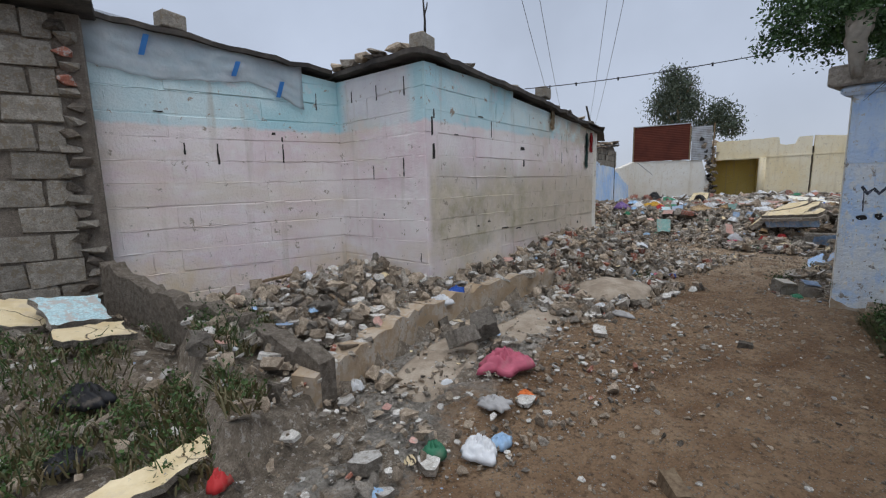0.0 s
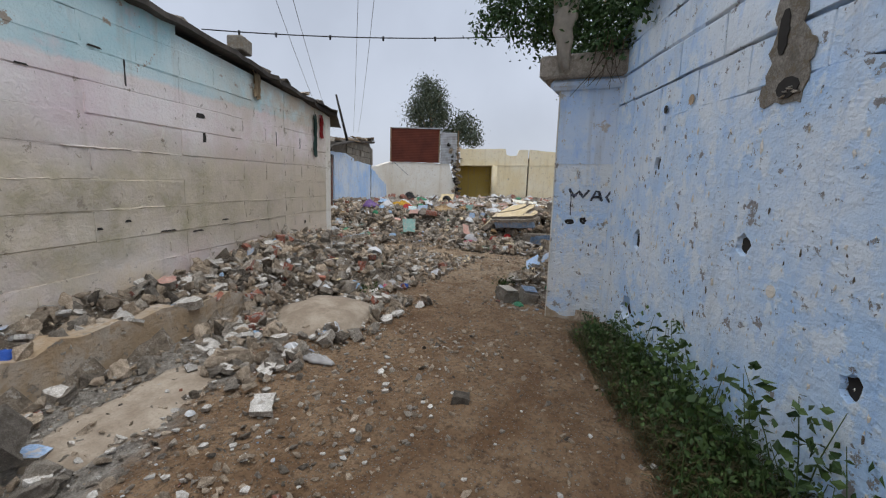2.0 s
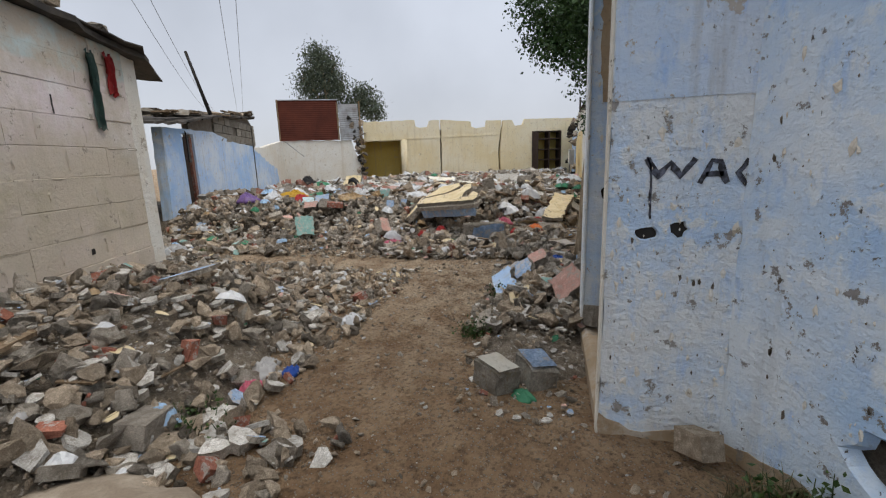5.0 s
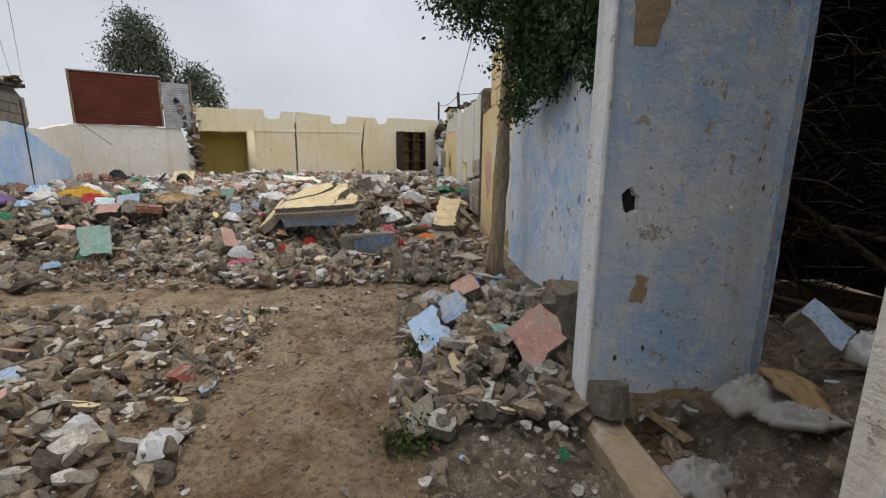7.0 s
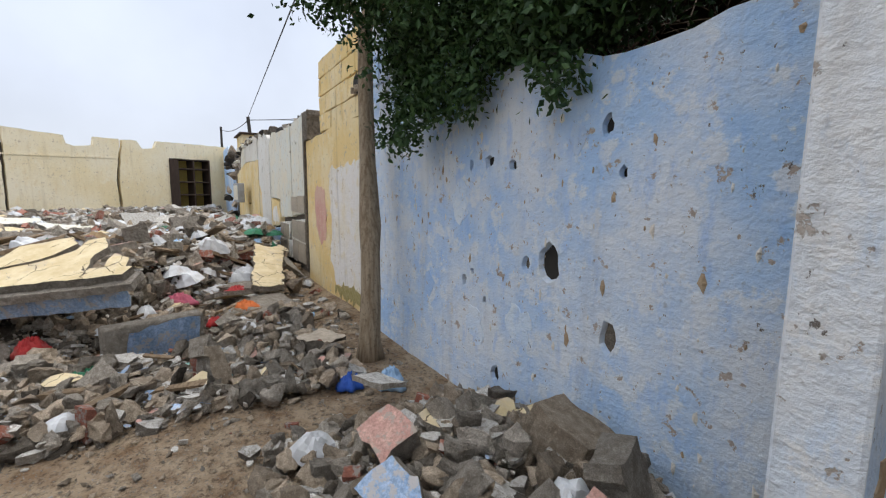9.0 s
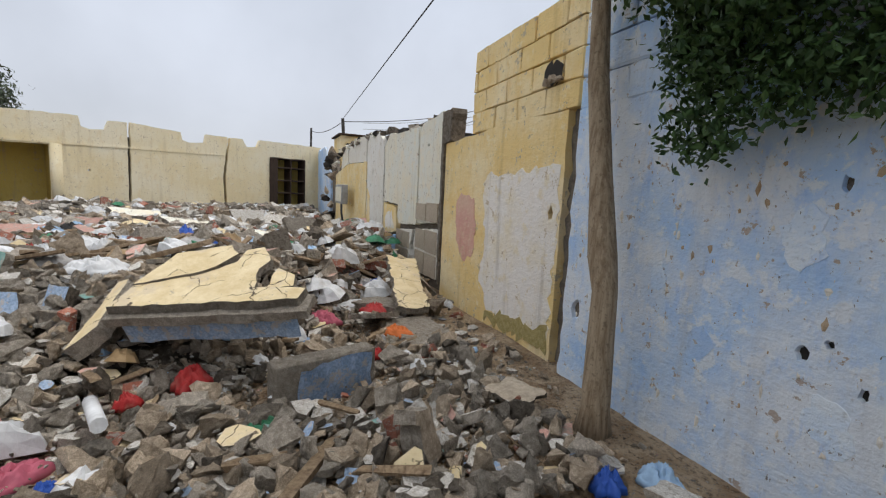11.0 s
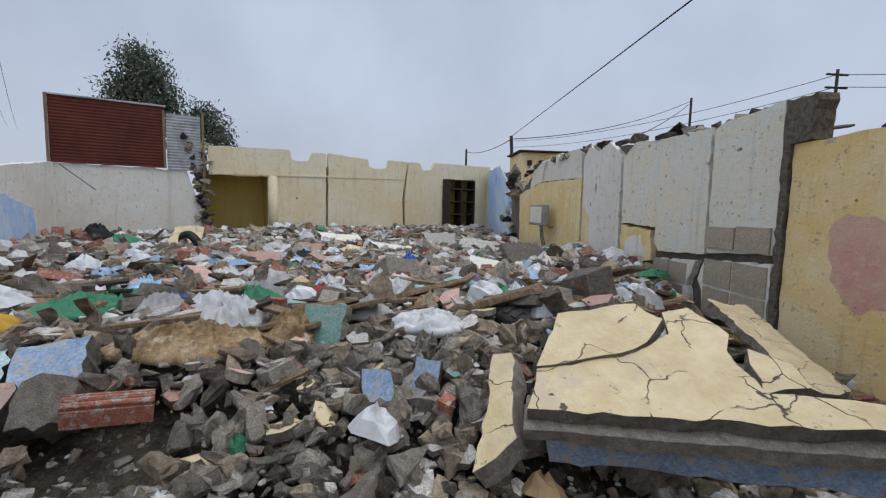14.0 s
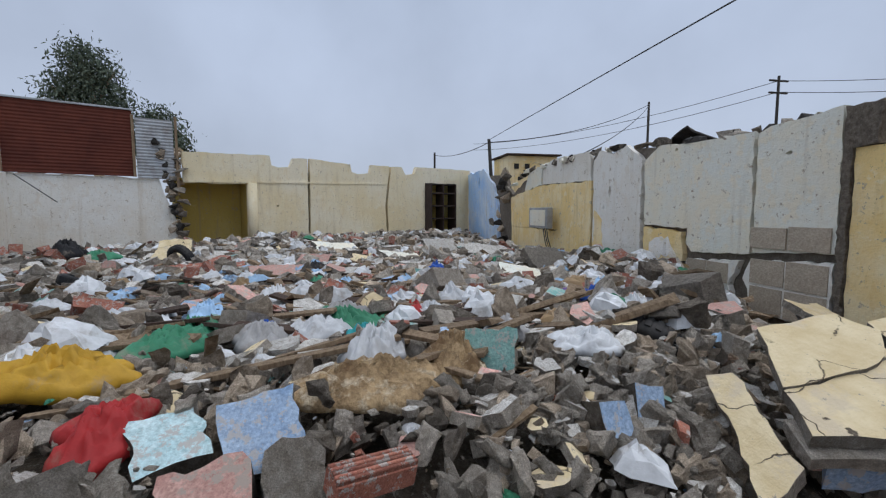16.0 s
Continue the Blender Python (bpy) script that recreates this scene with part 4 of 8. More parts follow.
def front_s(x):
    return (x - FRONT_A[0]) / (FRONT_B[0] - FRONT_A[0]) * fl


HOLES = [(5.13, 1.465, 0.05, 0.06), (4.21, 1.04, 0.055, 0.055), (5.41, 0.32, 0.10, 0.11), (5.33, 0.895, 0.055, 0.085), (5.08, 1.70, 0.02, 0.025), (3.6, 0.62, 0.05, 0.05), (3.3, 1.3, 0.04, 0.05), (2.7, 0.8, 0.06, 0.06)]
front = wall("wall", FRONT_A, FRONT_B, True, jag([(0, -0.1), (fl, -0.1), (fl, 1.80), (0, 1.73)], 0.014, 0.1, 3), M["blue_wall"], 0.05,
             [(front_s(x), z, rx, rz, 50 + i) for i, (x, z, rx, rz) in enumerate(HOLES)], blue)
wall("wall_core", FRONT_A, FRONT_B, True, [(0, -0.1), (fl, -0.1), (fl, 2.58), (0, 2.75)], M["mortar"], 0.10, [(front_s(5.41), 0.32, 0.06, 0.075, 9)], blue, lift=-0.085)
blocks_on(front, FRONT_A, FRONT_B, True, 0, fl, 1.775, lambda s: 2.75, 0.235, 0.47, M["blue_wall"], "painted_block", depth=0.07, proud=-0.003, gap=0.017, vgap=0.012, uneven=0.007, tilt=0.006,
          seed=11)
o, d, n = wall_frame(FRONT_A, FRONT_B, True)
rnd = random.Random(8)
for x, z, r in ((4.79, 1.84, 0.032), (4.0, 0.86, 0.03), (3.2, 0.5, 0.03)):      # bare patches with broken mortar
    sheet_mesh("bare_patch", o + n * 0.003, d, n, jag([(front_s(x) + r * math.cos(a * 0.7), z + r * math.sin(a * 0.7)) for a in range(9)], 0.022, 0.03, int(x * 9)), [], 0.003, M["patch_beige" if z > 1.5 else "white_wall"], front)


sheet_mesh("bare_block_face", o + n * 0.006, d, n, jag([(front_s(4.21), 1.69), (front_s(3.99), 1.67), (front_s(3.96), 1.92), (front_s(4.03), 2.0), (front_s(4.0), 2.3), (front_s(4.16), 2.3), (front_s(4.18), 1.95)], 0.022, 0.035, 77), [], 0.006, M["block"], front)
for x, z, w, h in ((4.06, 1.745, 0.06, 0.04), (4.12, 1.99, 0.03, 0.09), (4.09, 2.2, 0.04, 0.05), (3.6, 2.1, 0.03, 0.05), (5.07, 1.83, 0.02, 0.025)):      # blown-out blocks; near-black sheets stand for the shade in their hollows
    sheet_mesh("broken_hollow", o + n * 0.0125, d, n, jag([(front_s(x) + w * 1.1 * math.cos(a_ * 0.628), z + h * 1.1 * math.sin(a_ * 0.628)) for a_ in range(10)], 0.009, 0.02, int(z * 100 + x * 7)), [], 0.006, M["soot"], front)
    for i in range(5 if w > 0.04 else 0):
        bm = hull_chunk(rnd, w * 0.9, 0.04, h * 0.45, 12)
        ob = link("block_fragment", bm, M[rnd.choice(["concrete", "stone", "white"])], front)
        q = o + d * (front_s(x) + rnd.uniform(-w, w)) + n * 0.004
        ob.matrix_basis = Matrix.Translation((q.x, q.y, z + rnd.uniform(-h, h))) @ Matrix.Rotation(rnd.uniform(0, 6), 4, "Z")


def hole_shades(parent, o_, d_, n_, holes, depth, mats):
    """Dark discs set in shot holes in place of the shade inside."""
    for i_, (s_, z_, rs_, rz_) in enumerate(holes):
        if rs_ > 0.015:
            sheet_mesh("hollow", o_ - n_ * depth, d_, n_, jag([(s_ + rs_ * 1.15 * math.cos(a_ * 0.785), z_ + rz_ * 1.15 * math.sin(a_ * 0.785)) for a_ in range(8)], 0.004, 0.02, i_), [], 0.006, M[mats[i_ % len(mats)]], parent)


hole_shades(front, o, d, n, [(front_s(x), z, rx_, rz_) for x, z, rx_, rz_ in HOLES if x != 5.41], 0.026, ["soot"])


def pebble_dash(parent, o, d, n, s0, s1, z0, z1, count, seed, material, grow=1.0):
    """Small chips and pits in the plaster, each a tiny broken rim."""
    rnd = random.Random(seed)
    vs, fs = [], []
    for _ in range(count):
        s, z, r = rnd.uniform(s0, s1), rnd.uniform(z0, z1), grow * (0.004 + 0.02 * rnd.random() ** 3)
        ang = rnd.uniform(0, 3.1)
        b = len(vs)
        for kk in range(6):
            a = kk / 6 * 2 * math.pi
            q = o + d * (s + r * rnd.uniform(0.3, 0.9) * math.cos(a + ang)) + Vector((0, 0, z + r * rnd.uniform(0.4, 2.2) * math.sin(a + ang))) + n * 0.002
            vs.append(q[:])
        vs.append((o + d * s + Vector((0, 0, z)) + n * 0.007)[:])
        fs += [(b + kk, b + (kk + 1) % 6, b + 6) for kk in range(6)]
    ob = raw_mesh("chipped_plaster", vs, fs, material, parent)
    return tagged(ob, kind="stuff")


pebble_dash(front, o, d, n, 1.5, fl - 0.1, 0.2, 1.7, 330, 3, M["white_wall"])
pebble_dash(front, o, d, n, 1.5, fl - 0.1, 0.2, 1.7, 150, 4, M["concrete_dark"], 0.6)

# corner pier with sprayed letters, capped by a concrete ledge
PX, PY0, PY1 = 5.94, 0.86, 1.46
M["pier_paint"] = painted("thin_pale_blue_pier_paint", (0.52, 0.68, 0.88), (0.76, 0.79, 0.80), (0.34, 0.32, 0.30), 0.55, 0.47, 2.4, grime=(0.52, 0.49, 0.43), trowel=0.032)
pier = wall("pier", (PX, PY1), (PX, PY0), False, jag([(0, -0.12), (0.6, -0.12), (0.6, 2.2), (0, 2.2)], 0.006, 0.12, 4), M["pier_paint"], 0.05,
            [(0.16, 0.955, 0.05, 0.032, 61), (0.285, 0.975, 0.036, 0.036, 62)], blue)
wall("smooth_band", (PX - 0.004, PY1 - 0.004), (PX - 0.004, PY0), False, jag([(0, 1.50), (0.6, 1.50), (0.6, 2.18), (0, 2.18)], 0.004, 0.2, 5), M["blue_house"], 0.006, parent=pier)
bm = bmesh.new()
box(bm, PX - 0.004, PX + 0.055, PY1, PY1 + 0.012, -0.1, 2.19, 0.004)
link("white_edge", bm, M["white_wall"], pier, "whitewashed edge of the pier")
# near-black sheet, painted shade seen through the pier's holes
bm = bmesh.new()
box(bm, PX + 0.052, PX + 0.062, PY0, PY1 - 0.03, -0.1, 2.19)
link("core", bm, M["soot"], pier)
bm = bmesh.new()
box(bm, PX - 0.14, PX + 0.30, 0.75, PY1 + 0.18, 2.26, 2.46, 0.02)
link("ledge", bm, M["concrete"], blue, "grey concrete ledge over the doorway")
bm = bmesh.new()
box(bm, PX - 0.07, PX + 0.22, 0.80, PY1 + 0.09, 2.17, 2.262, 0.03)
link("ledge_moulding", bm, M["blue_house"], blue)
# sprayed letters, with drips
letters = [[(0.145, 1.275), (0.16, 1.24), (0.165, 1.17), (0.17, 1.02)], [(0.145, 1.27), (0.19, 1.195), (0.235, 1.25), (0.275, 1.195), (0.325, 1.265)],
           [(0.345, 1.165), (0.385, 1.255), (0.415, 1.25), (0.445, 1.165)], [(0.365, 1.20), (0.40, 1.203), (0.43, 1.20)],
           [(0.565, 1.24), (0.51, 1.25), (0.48, 1.205), (0.51, 1.16), (0.565, 1.165), (0.575, 1.20), (0.54, 1.205)]]
for st in letters:
    bm = bmesh.new()
    rnd = random.Random(len(st))
    line = [Vector(p) for p in jag(st, 0.003, 0.02, 7, closed=False)]
    left_, right_ = [], []
    for i, p in enumerate(line):
        q = (line[min(i + 1, len(line) - 1)] - line[max(i - 1, 0)]).normalized()
        wd = (0.005 if st is letters[0] else 0.012) * rnd.uniform(0.7, 1.2)
        nn = Vector((-q.y, q.x)) * wd
        for lst, e in ((left_, p + nn), (right_, p - nn)):
            lst.append(bm.verts.new((PX - 0.0035, PY1 - e.x, e.y)))
    for i in range(len(line) - 1):
        bm.faces.new((left_[i], left_[i + 1], right_[i + 1], right_[i]))
    r = bmesh.ops.extrude_face_region(bm, geom=bm.faces[:])
    bmesh.ops.translate(bm, verts=[g_ for g_ in r["geom"] if isinstance(g_, bmesh.types.BMVert)], vec=(-0.001, 0, 0))
    link("sprayed_letter", bm, M["spray"], pier, "black sprayed letter stroke")
po, pd, pn = wall_frame((PX, PY1), (PX, PY0), False)


def bare_foot(parent, o_, d_, n_, s0_, s1_, low, high, seed):
    """Plaster fallen off the foot of a wall: bare mud-brown render with a ragged upper edge."""
    rr_ = random.Random(seed)
    count = max(3, int((s1_ - s0_) / 0.16))
    top_ = [(s1_ - (s1_ - s0_) * i_ / count, rr_.uniform(low, high)) for i_ in range(count + 1)]
    return sheet_mesh("bare_foot", o_ + n_ * 0.005, d_, n_, jag([(s0_, -0.11), (s1_, -0.11)] + top_, 0.016, 0.05, seed), [], 0.004, M["plinth"], parent, "bare brown render where plaster has fallen off")


bare_foot(pier, po, pd, pn, 0.0, 0.58, 0.02, 0.10, 71)
bare_foot(front, o, d, n, fl - 0.75, fl - 0.02, 0.02, 0.10, 72)
pebble_dash(pier, po, pd, pn, 0.02, 0.5, 0.2, 1.48, 40, 13, M["concrete_dark"], 0.5)
pebble_dash(pier, po, pd, pn, 0.02, 0.58, 0.2, 1.48, 90, 14, M["white_wall"])

# doorway sill and second wall that runs into the dark room
JX0, JY0, JX1, JY1 = 7.08, 1.46, 7.09, 0.64
jl = math.hypot(JX1 - JX0, JY1 - JY0)
jamb = wall("wall", (JX0, JY0), (JX1, JY1), False, jag([(0, 0.05), (jl, 0.05), (jl, 2.55), (0, 2.45)], 0.006, 0.12, 15), M["blue_deep"], 0.06,
            [(0.13, 1.02, 0.042, 0.06, 71)], blue)
jo, jd, jn = wall_frame((JX0, JY0), (JX1, JY1), False)
# near-black backing in place of the shade behind the jamb's hole
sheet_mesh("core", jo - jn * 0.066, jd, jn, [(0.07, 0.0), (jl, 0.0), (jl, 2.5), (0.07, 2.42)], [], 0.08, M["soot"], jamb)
sheet_mesh("bare_patch", jo + jn * 0.004, jd, jn, jag([(0.08, 1.62), (0.17, 1.62), (0.21, 1.75), (0.22, 2.4), (0.05, 2.4), (0.06, 1.8)], 0.012, 0.05, 3), [], 0.004, M["patch_beige"], jamb)
sheet_mesh("bare_patch", jo + jn * 0.004, jd, jn, jag([(0.16, 0.60), (0.22, 0.59), (0.24, 0.70), (0.18, 0.72)], 0.015, 0.025, 5), [], 0.004, M["patch_beige"], jamb)
sheet_mesh("blue_edge", jo + jn * 0.003, jd, jn, jag([(jl - 0.05, 0.1), (jl - 0.005, 0.1), (jl - 0.005, 2.5), (jl - 0.03, 2.5)], 0.008, 0.08, 6), [], 0.003, M["skyblue"], jamb)
bare_foot(jamb, jo, jd, jn, 0.0, jl - 0.02, 0.10, 0.24, 73)
pebble_dash(jamb, jo, jd, jn, 0.05, jl - 0.1, 0.3, 2.2, 60, 15, M["white_wall"])
pebble_dash(jamb, jo, jd, jn, 0.05, jl - 0.1, 0.3, 2.2, 18, 16, M["concrete_dark"], 0.6)
bm = bmesh.new()
box(bm, 7.06, 7.21, 1.452, 1.475, 0.02, 2.45, 0.008)
link("white_edge", bm, painted("pale_worn_edge_paint", (0.70, 0.77, 0.84), (0.82, 0.82, 0.80), (0.50, 0.44, 0.38), 0.56, 0.5, 2.2, grime=(0.50, 0.47, 0.42)), jamb, "whitewashed chipped edge of the wall")
bm = bmesh.new()
box(bm, 6.0, 7.3, 1.30, 1.47, -0.12, 0.09, 0.03)
link("sill", bm, M["plinth"], blue, "worn brown plastered doorway sill")
# added room walls, coloured near-black in place of the shade inside
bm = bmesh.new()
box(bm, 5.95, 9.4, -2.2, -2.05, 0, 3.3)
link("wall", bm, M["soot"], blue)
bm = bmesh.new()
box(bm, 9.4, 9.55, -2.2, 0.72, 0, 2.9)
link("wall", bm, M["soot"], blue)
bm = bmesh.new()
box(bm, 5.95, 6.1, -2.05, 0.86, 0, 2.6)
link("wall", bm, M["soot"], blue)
# roof added to block the sky and darken the room
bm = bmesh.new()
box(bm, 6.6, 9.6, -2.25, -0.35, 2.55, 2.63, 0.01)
link("roof", bm, M["darkwood"], blue, "added roof boards that keep the room dark")

# blue wall behind the trunk
SWX0, SWX1 = 10.72, 7.25
SH = [(8.39, 0.93, 0.075, 0.09), (8.02, 0.65, 0.045, 0.075), (9.13, 0.71, 0.03, 0.035), (8.89, 1.45, 0.045, 0.04), (9.07, 1.44, 0.02, 0.035), (7.99, 1.36, 0.02, 0.03), (8.08, 1.56, 0.03, 0.05),
      (10.58, 0.52, 0.05, 0.08), (8.79, 0.19, 0.04, 0.06), (8.91, 0.62, 0.018, 0.03), (8.55, 0.9, 0.035, 0.04), (9.04, 0.78, 0.02, 0.02), (8.68, 1.42, 0.03, 0.03)]
side_wall = thing("blue_wall", "pocked blue plaster wall with shot holes behind the tree trunk", "wall", kind="structure")
sw = wall("wall", (SWX0, SIDE_Y), (SWX1, SIDE_Y), False, jag([(0, -0.1), (3.47, -0.1), (3.47, 1.86), (2.6, 1.84), (2.2, 1.92), (1.4, 1.97), (0, 1.98)], 0.02, 0.12, 5), M["blue_deep"], 0.06,
          [(SWX0 - x, z, rx, rz, 80 + i) for i, (x, z, rx, rz) in enumerate(SH)], side_wall)
# near-black box, painted shade seen through the side wall's holes
bm = bmesh.new()
box(bm, SWX1 + 0.05, SWX0 - 0.02, SIDE_Y - 0.16, SIDE_Y - 0.068, -0.1, 1.82)
link("wall_core", bm, M["soot"], side_wall)
so, sd, sn = wall_frame((SWX0, SIDE_Y), (SWX1, SIDE_Y), False)
pebble_dash(sw, so, sd, sn, 0.05, 3.3, 0.15, 1.8, 90, 17, M["patch_beige"])
pebble_dash(sw, so, sd, sn, 0.05, 3.3, 0.15, 1.8, 200, 18, M["white_wall"])
rnd = random.Random(4)
for x, z, r in ((9.0, 0.45, 0.12), (9.19, 1.21, 0.13), (8.24, 1.52, 0.07), (9.6, 0.6, 0.1), (8.6, 0.55, 0.12), (9.9, 0.9, 0.08)):
    sheet_mesh("flaked_patch", so + sn * 0.004, sd, sn, jag([(SWX0 - x + r * 0.8 * math.cos(a * 0.7) * rnd.uniform(0.7, 1.2), z + r * math.sin(a * 0.7) * rnd.uniform(0.7, 1.2)) for a in range(9)], 0.025, 0.03, int(x * 10)), [], 0.004,
               M[rnd.choice(["blue_house", "blue_wall"])], sw)

blocks_on(sw, (SWX0, SIDE_Y), (SWX1, SIDE_Y), False, 0.0, 1.75, 1.975, lambda s: 2.95 if s < 0.75 else 2.72 if s < 1.2 else 2.3, 0.225, 0.45, M["blue_deep"], "painted_block", depth=0.14, proud=0.0, gap=0.014, uneven=0.007, seed=23)
hole_shades(sw, so, sd, sn, [(SWX0 - x, z, rx_, rz_) for x, z, rx_, rz_ in SH], 0.03, ["soot", "mortar", "soot"])
hole_shades(jamb, jo, jd, jn, [(0.13, 1.02, 0.042, 0.06)], 0.03, ["soot"])
hole_shades(pier, po, pd, pn, [(0.16, 0.955, 0.05, 0.032), (0.285, 0.975, 0.036, 0.036)], 0.02, ["soot"])

# ---- yellow and white ruined wall ----
ruin = thing("ruined_wall", "ruined row of room walls in ochre yellow and white plaster", "wall", kind="structure")
RA, RB = (10.72, RIGHT_Y), (29.4, 0.62)
RL = math.hypot(RB[0] - RA[0], RB[1] - RA[1])


def rx(x):
    return (x - RA[0]) / (RB[0] - RA[0]) * RL


def ruin_panel(name, pts, material, lift=0.0, thick=0.08, holes=(), amp=0.012, step_=0.12, parent=None, label="", seed=1):
    return wall(name, RA, RB, True, jag([(rx(x), z) for x, z in pts], amp, step_, seed), material, thick, [(rx(x), z, a, b, i + seed) for i, (x, z, a, b) in enumerate(holes)], parent or ruin, label, lift)


# masonry core, set back behind the plaster
ruin_panel("wall_core", [(10.70, -0.1), (29.3, -0.1), (29.3, 2.9), (27, 2.75), (24.2, 2.6), (23.9, 2.1), (23.4, 1.9), (22.6, 2.2), (21.6, 2.5), (20.1, 2.58), (18.4, 2.5), (17.0, 2.45), (14.6, 2.3), (13.5, 2.3), (13.45, 1.95), (12.66, 1.9), (12.64, 2.0), (10.70, 2.0)],
           M["mortar"], -0.085, 0.12, amp=0.02, seed=2)
yel = ruin_panel("plaster_panel", [(10.92, -0.12), (13.42, -0.12), (13.42, 1.98), (12.66, 2.0), (12.0, 2.05), (10.92, 2.02)], M["yellow_wall"], 0.0, 0.085,
                 [(11.05, 1.21, 0.045, 0.075), (12.45, 0.9, 0.035, 0.03), (13.05, 1.45, 0.012, 0.014), (12.8, 1.45, 0.012, 0.014), (11.45, 0.42, 0.025, 0.05)], 0.01, 0.15, seed=20)
ruin_panel("paint_patch", [(10.97, 0.12), (12.05, 0.12), (12.28, 0.45), (12.18, 0.9), (12.30, 1.45), (12.2, 1.55), (11.6, 1.57), (10.96, 1.60)], M["patch_white"], 0.004, 0.004, [(11.05, 1.21, 0.05, 0.08)], 0.04, 0.07, yel, "dirty white paint patch", 22)
ruin_panel("paint_patch", [(12.5, 0.62), (12.72, 0.55), (12.95, 0.78), (13.0, 1.2), (12.85, 1.35), (12.5, 1.3), (12.42, 0.95)], M["patch_pink"], 0.004, 0.004, [], 0.03, 0.07, yel, "faded pink paint patch", 23)
ruin_panel("moss", [(10.96, 0.02), (12.1, 0.02), (12.0, 0.12), (11.5, 0.19), (10.96, 0.24)], stony("yellow_green_moss", (0.40, 0.33, 0.12), (0.56, 0.46, 0.22), 20, where="pos"), 0.008, 0.006, [], 0.05, 0.05, yel, "yellow-green moss along the foot", 24)
# bare yellow blocks above
blocks_on(yel, RA, RB, True, rx(10.80), rx(12.66), 2.02, lambda s: 3.02 if s < rx(11.9) else 2.96, 0.2225, 0.445, M["yellow_wall"], "yellow_block", depth=0.16, proud=0.0, gap=0.012, uneven=0.006, seed=14)
rnd = random.Random(2)
# near-black sheet on the face, painted shade of a knocked-out block
ruin_panel("broken_hollow", [(11.00, 2.26), (11.16, 2.24), (11.26, 2.30), (11.24, 2.42), (11.12, 2.44), (11.02, 2.38)], M["soot"], 0.012, 0.004, [], 0.03, 0.04, yel, "dark sheet for the shade in a knocked-out hollow", 27)
for i in range(3):
    bm = hull_chunk(rnd, 0.10, 0.06, 0.07, 13)
    link("broken_block", bm, M["stone"], yel).matrix_basis = pose(11.06 + 0.07 * i, RIGHT_Y + 0.012, 2.275 + 0.02 * (i % 2), 0, 0, 40 * i)
# groove between the blue and the yellow wall
ruin_panel("dark_groove", [(10.72, 0.0), (10.90, 0.0), (10.90, 2.0), (10.80, 2.1), (10.72, 2.0)], M["mortar"], -0.05, 0.05, amp=0.03, step_=0.07, seed=31, label="open groove with bare brown mortar")
# the dark rib with broken top
ruin_panel("rib", [(13.43, 0.1), (13.50, 0.1), (13.52, 2.40), (13.20, 2.40), (13.22, 2.0), (13.43, 1.98)], M["concrete_dark"], 0.03, 0.2, amp=0.018, step_=0.08, seed=32, label="broken dark concrete rib")
# white panels
white = ruin_panel("plaster_panel", [(13.53, 0.93), (14.50, 0.86), (14.50, 2.30), (14.35, 2.36), (13.9, 2.38), (13.56, 2.42)], M["grey_white"], 0.0, 0.085, [(14.1, 2.02, 0.04, 0.02)], 0.012, 0.1, seed=41)
ruin_panel("plaster_panel", [(14.53, 0.84), (15.5, 0.78), (15.62, 0.9), (15.6, 1.12), (16.6, 1.14), (16.66, 2.2), (16.3, 2.42), (15.6, 2.36), (14.56, 2.34)], M["grey_white"], 0.004, 0.085, [(15.9, 2.3, 0.03, 0.03)], 0.014, 0.1, seed=42)
ruin_panel("plaster_panel", [(13.55, 0.15), (14.48, 0.1), (14.52, 0.40), (14.6, 0.52), (14.5, 0.76), (13.53, 0.83)], M["white_wall"], 0.012, 0.09, [], 0.02, 0.09, seed=43)
ruin_panel("plaster_panel", [(14.72, 0.1), (15.6, 0.1), (15.58, 0.66), (14.66, 0.74), (14.82, 0.4)], M["white_wall"], 0.012, 0.09, [], 0.02, 0.09, seed=44)
ruin_panel("plaster_panel", [(15.68, 0.62), (16.62, 0.52), (16.62, 1.10), (15.72, 1.06)], M["yellow_wall"], 0.004, 0.085, [], 0.02, 0.1, seed=45)
ruin_panel("paint_patch", [(15.8, 0.66), (16.4, 0.62), (16.45, 0.85), (16.0, 0.98)], M["patch_white"], 0.009, 0.004, [], 0.04, 0.08, seed=46, label="flaking blue paint patch")
ruin_panel("plaster_panel", [(15.7, 0.1), (16.7, 0.1), (16.66, 0.46), (15.7, 0.54)], M["blue_house"], 0.004, 0.085, [], 0.03, 0.1, seed=47)
ruin_panel("plaster_panel", [(16.72, 0.35), (18.3, 0.35), (18.32, 2.4), (18.1, 2.58), (17.6, 2.45), (17.2, 2.56), (16.95, 2.4), (16.74, 2.25)], M["white_wall"], 0.0, 0.085, [(17.7, 1.75, 0.05, 0.10), (17.9, 1.45, 0.04, 0.05)], 0.02, 0.1, seed=48)
ruin_panel("paint_patch", [(17.9, 0.4), (18.25, 0.4), (18.25, 1.4), (17.95, 1.2)], M["yellow_wall"], 0.005, 0.004, [], 0.04, 0.1, seed=52)
ruin_panel("plaster_panel", [(18.38, 0.42), (19.4, 0.42), (19.4, 0.9), (23.3, 0.9), (23.4, 1.8), (22.2, 1.95), (21.0, 2.05), (18.4, 2.0)], M["yellow_wall"], 0.0, 0.085, [(19.6, 0.82, 0.05, 0.03), (22.6, 0.75, 0.04, 0.05)], 0.02, 0.14, seed=49)
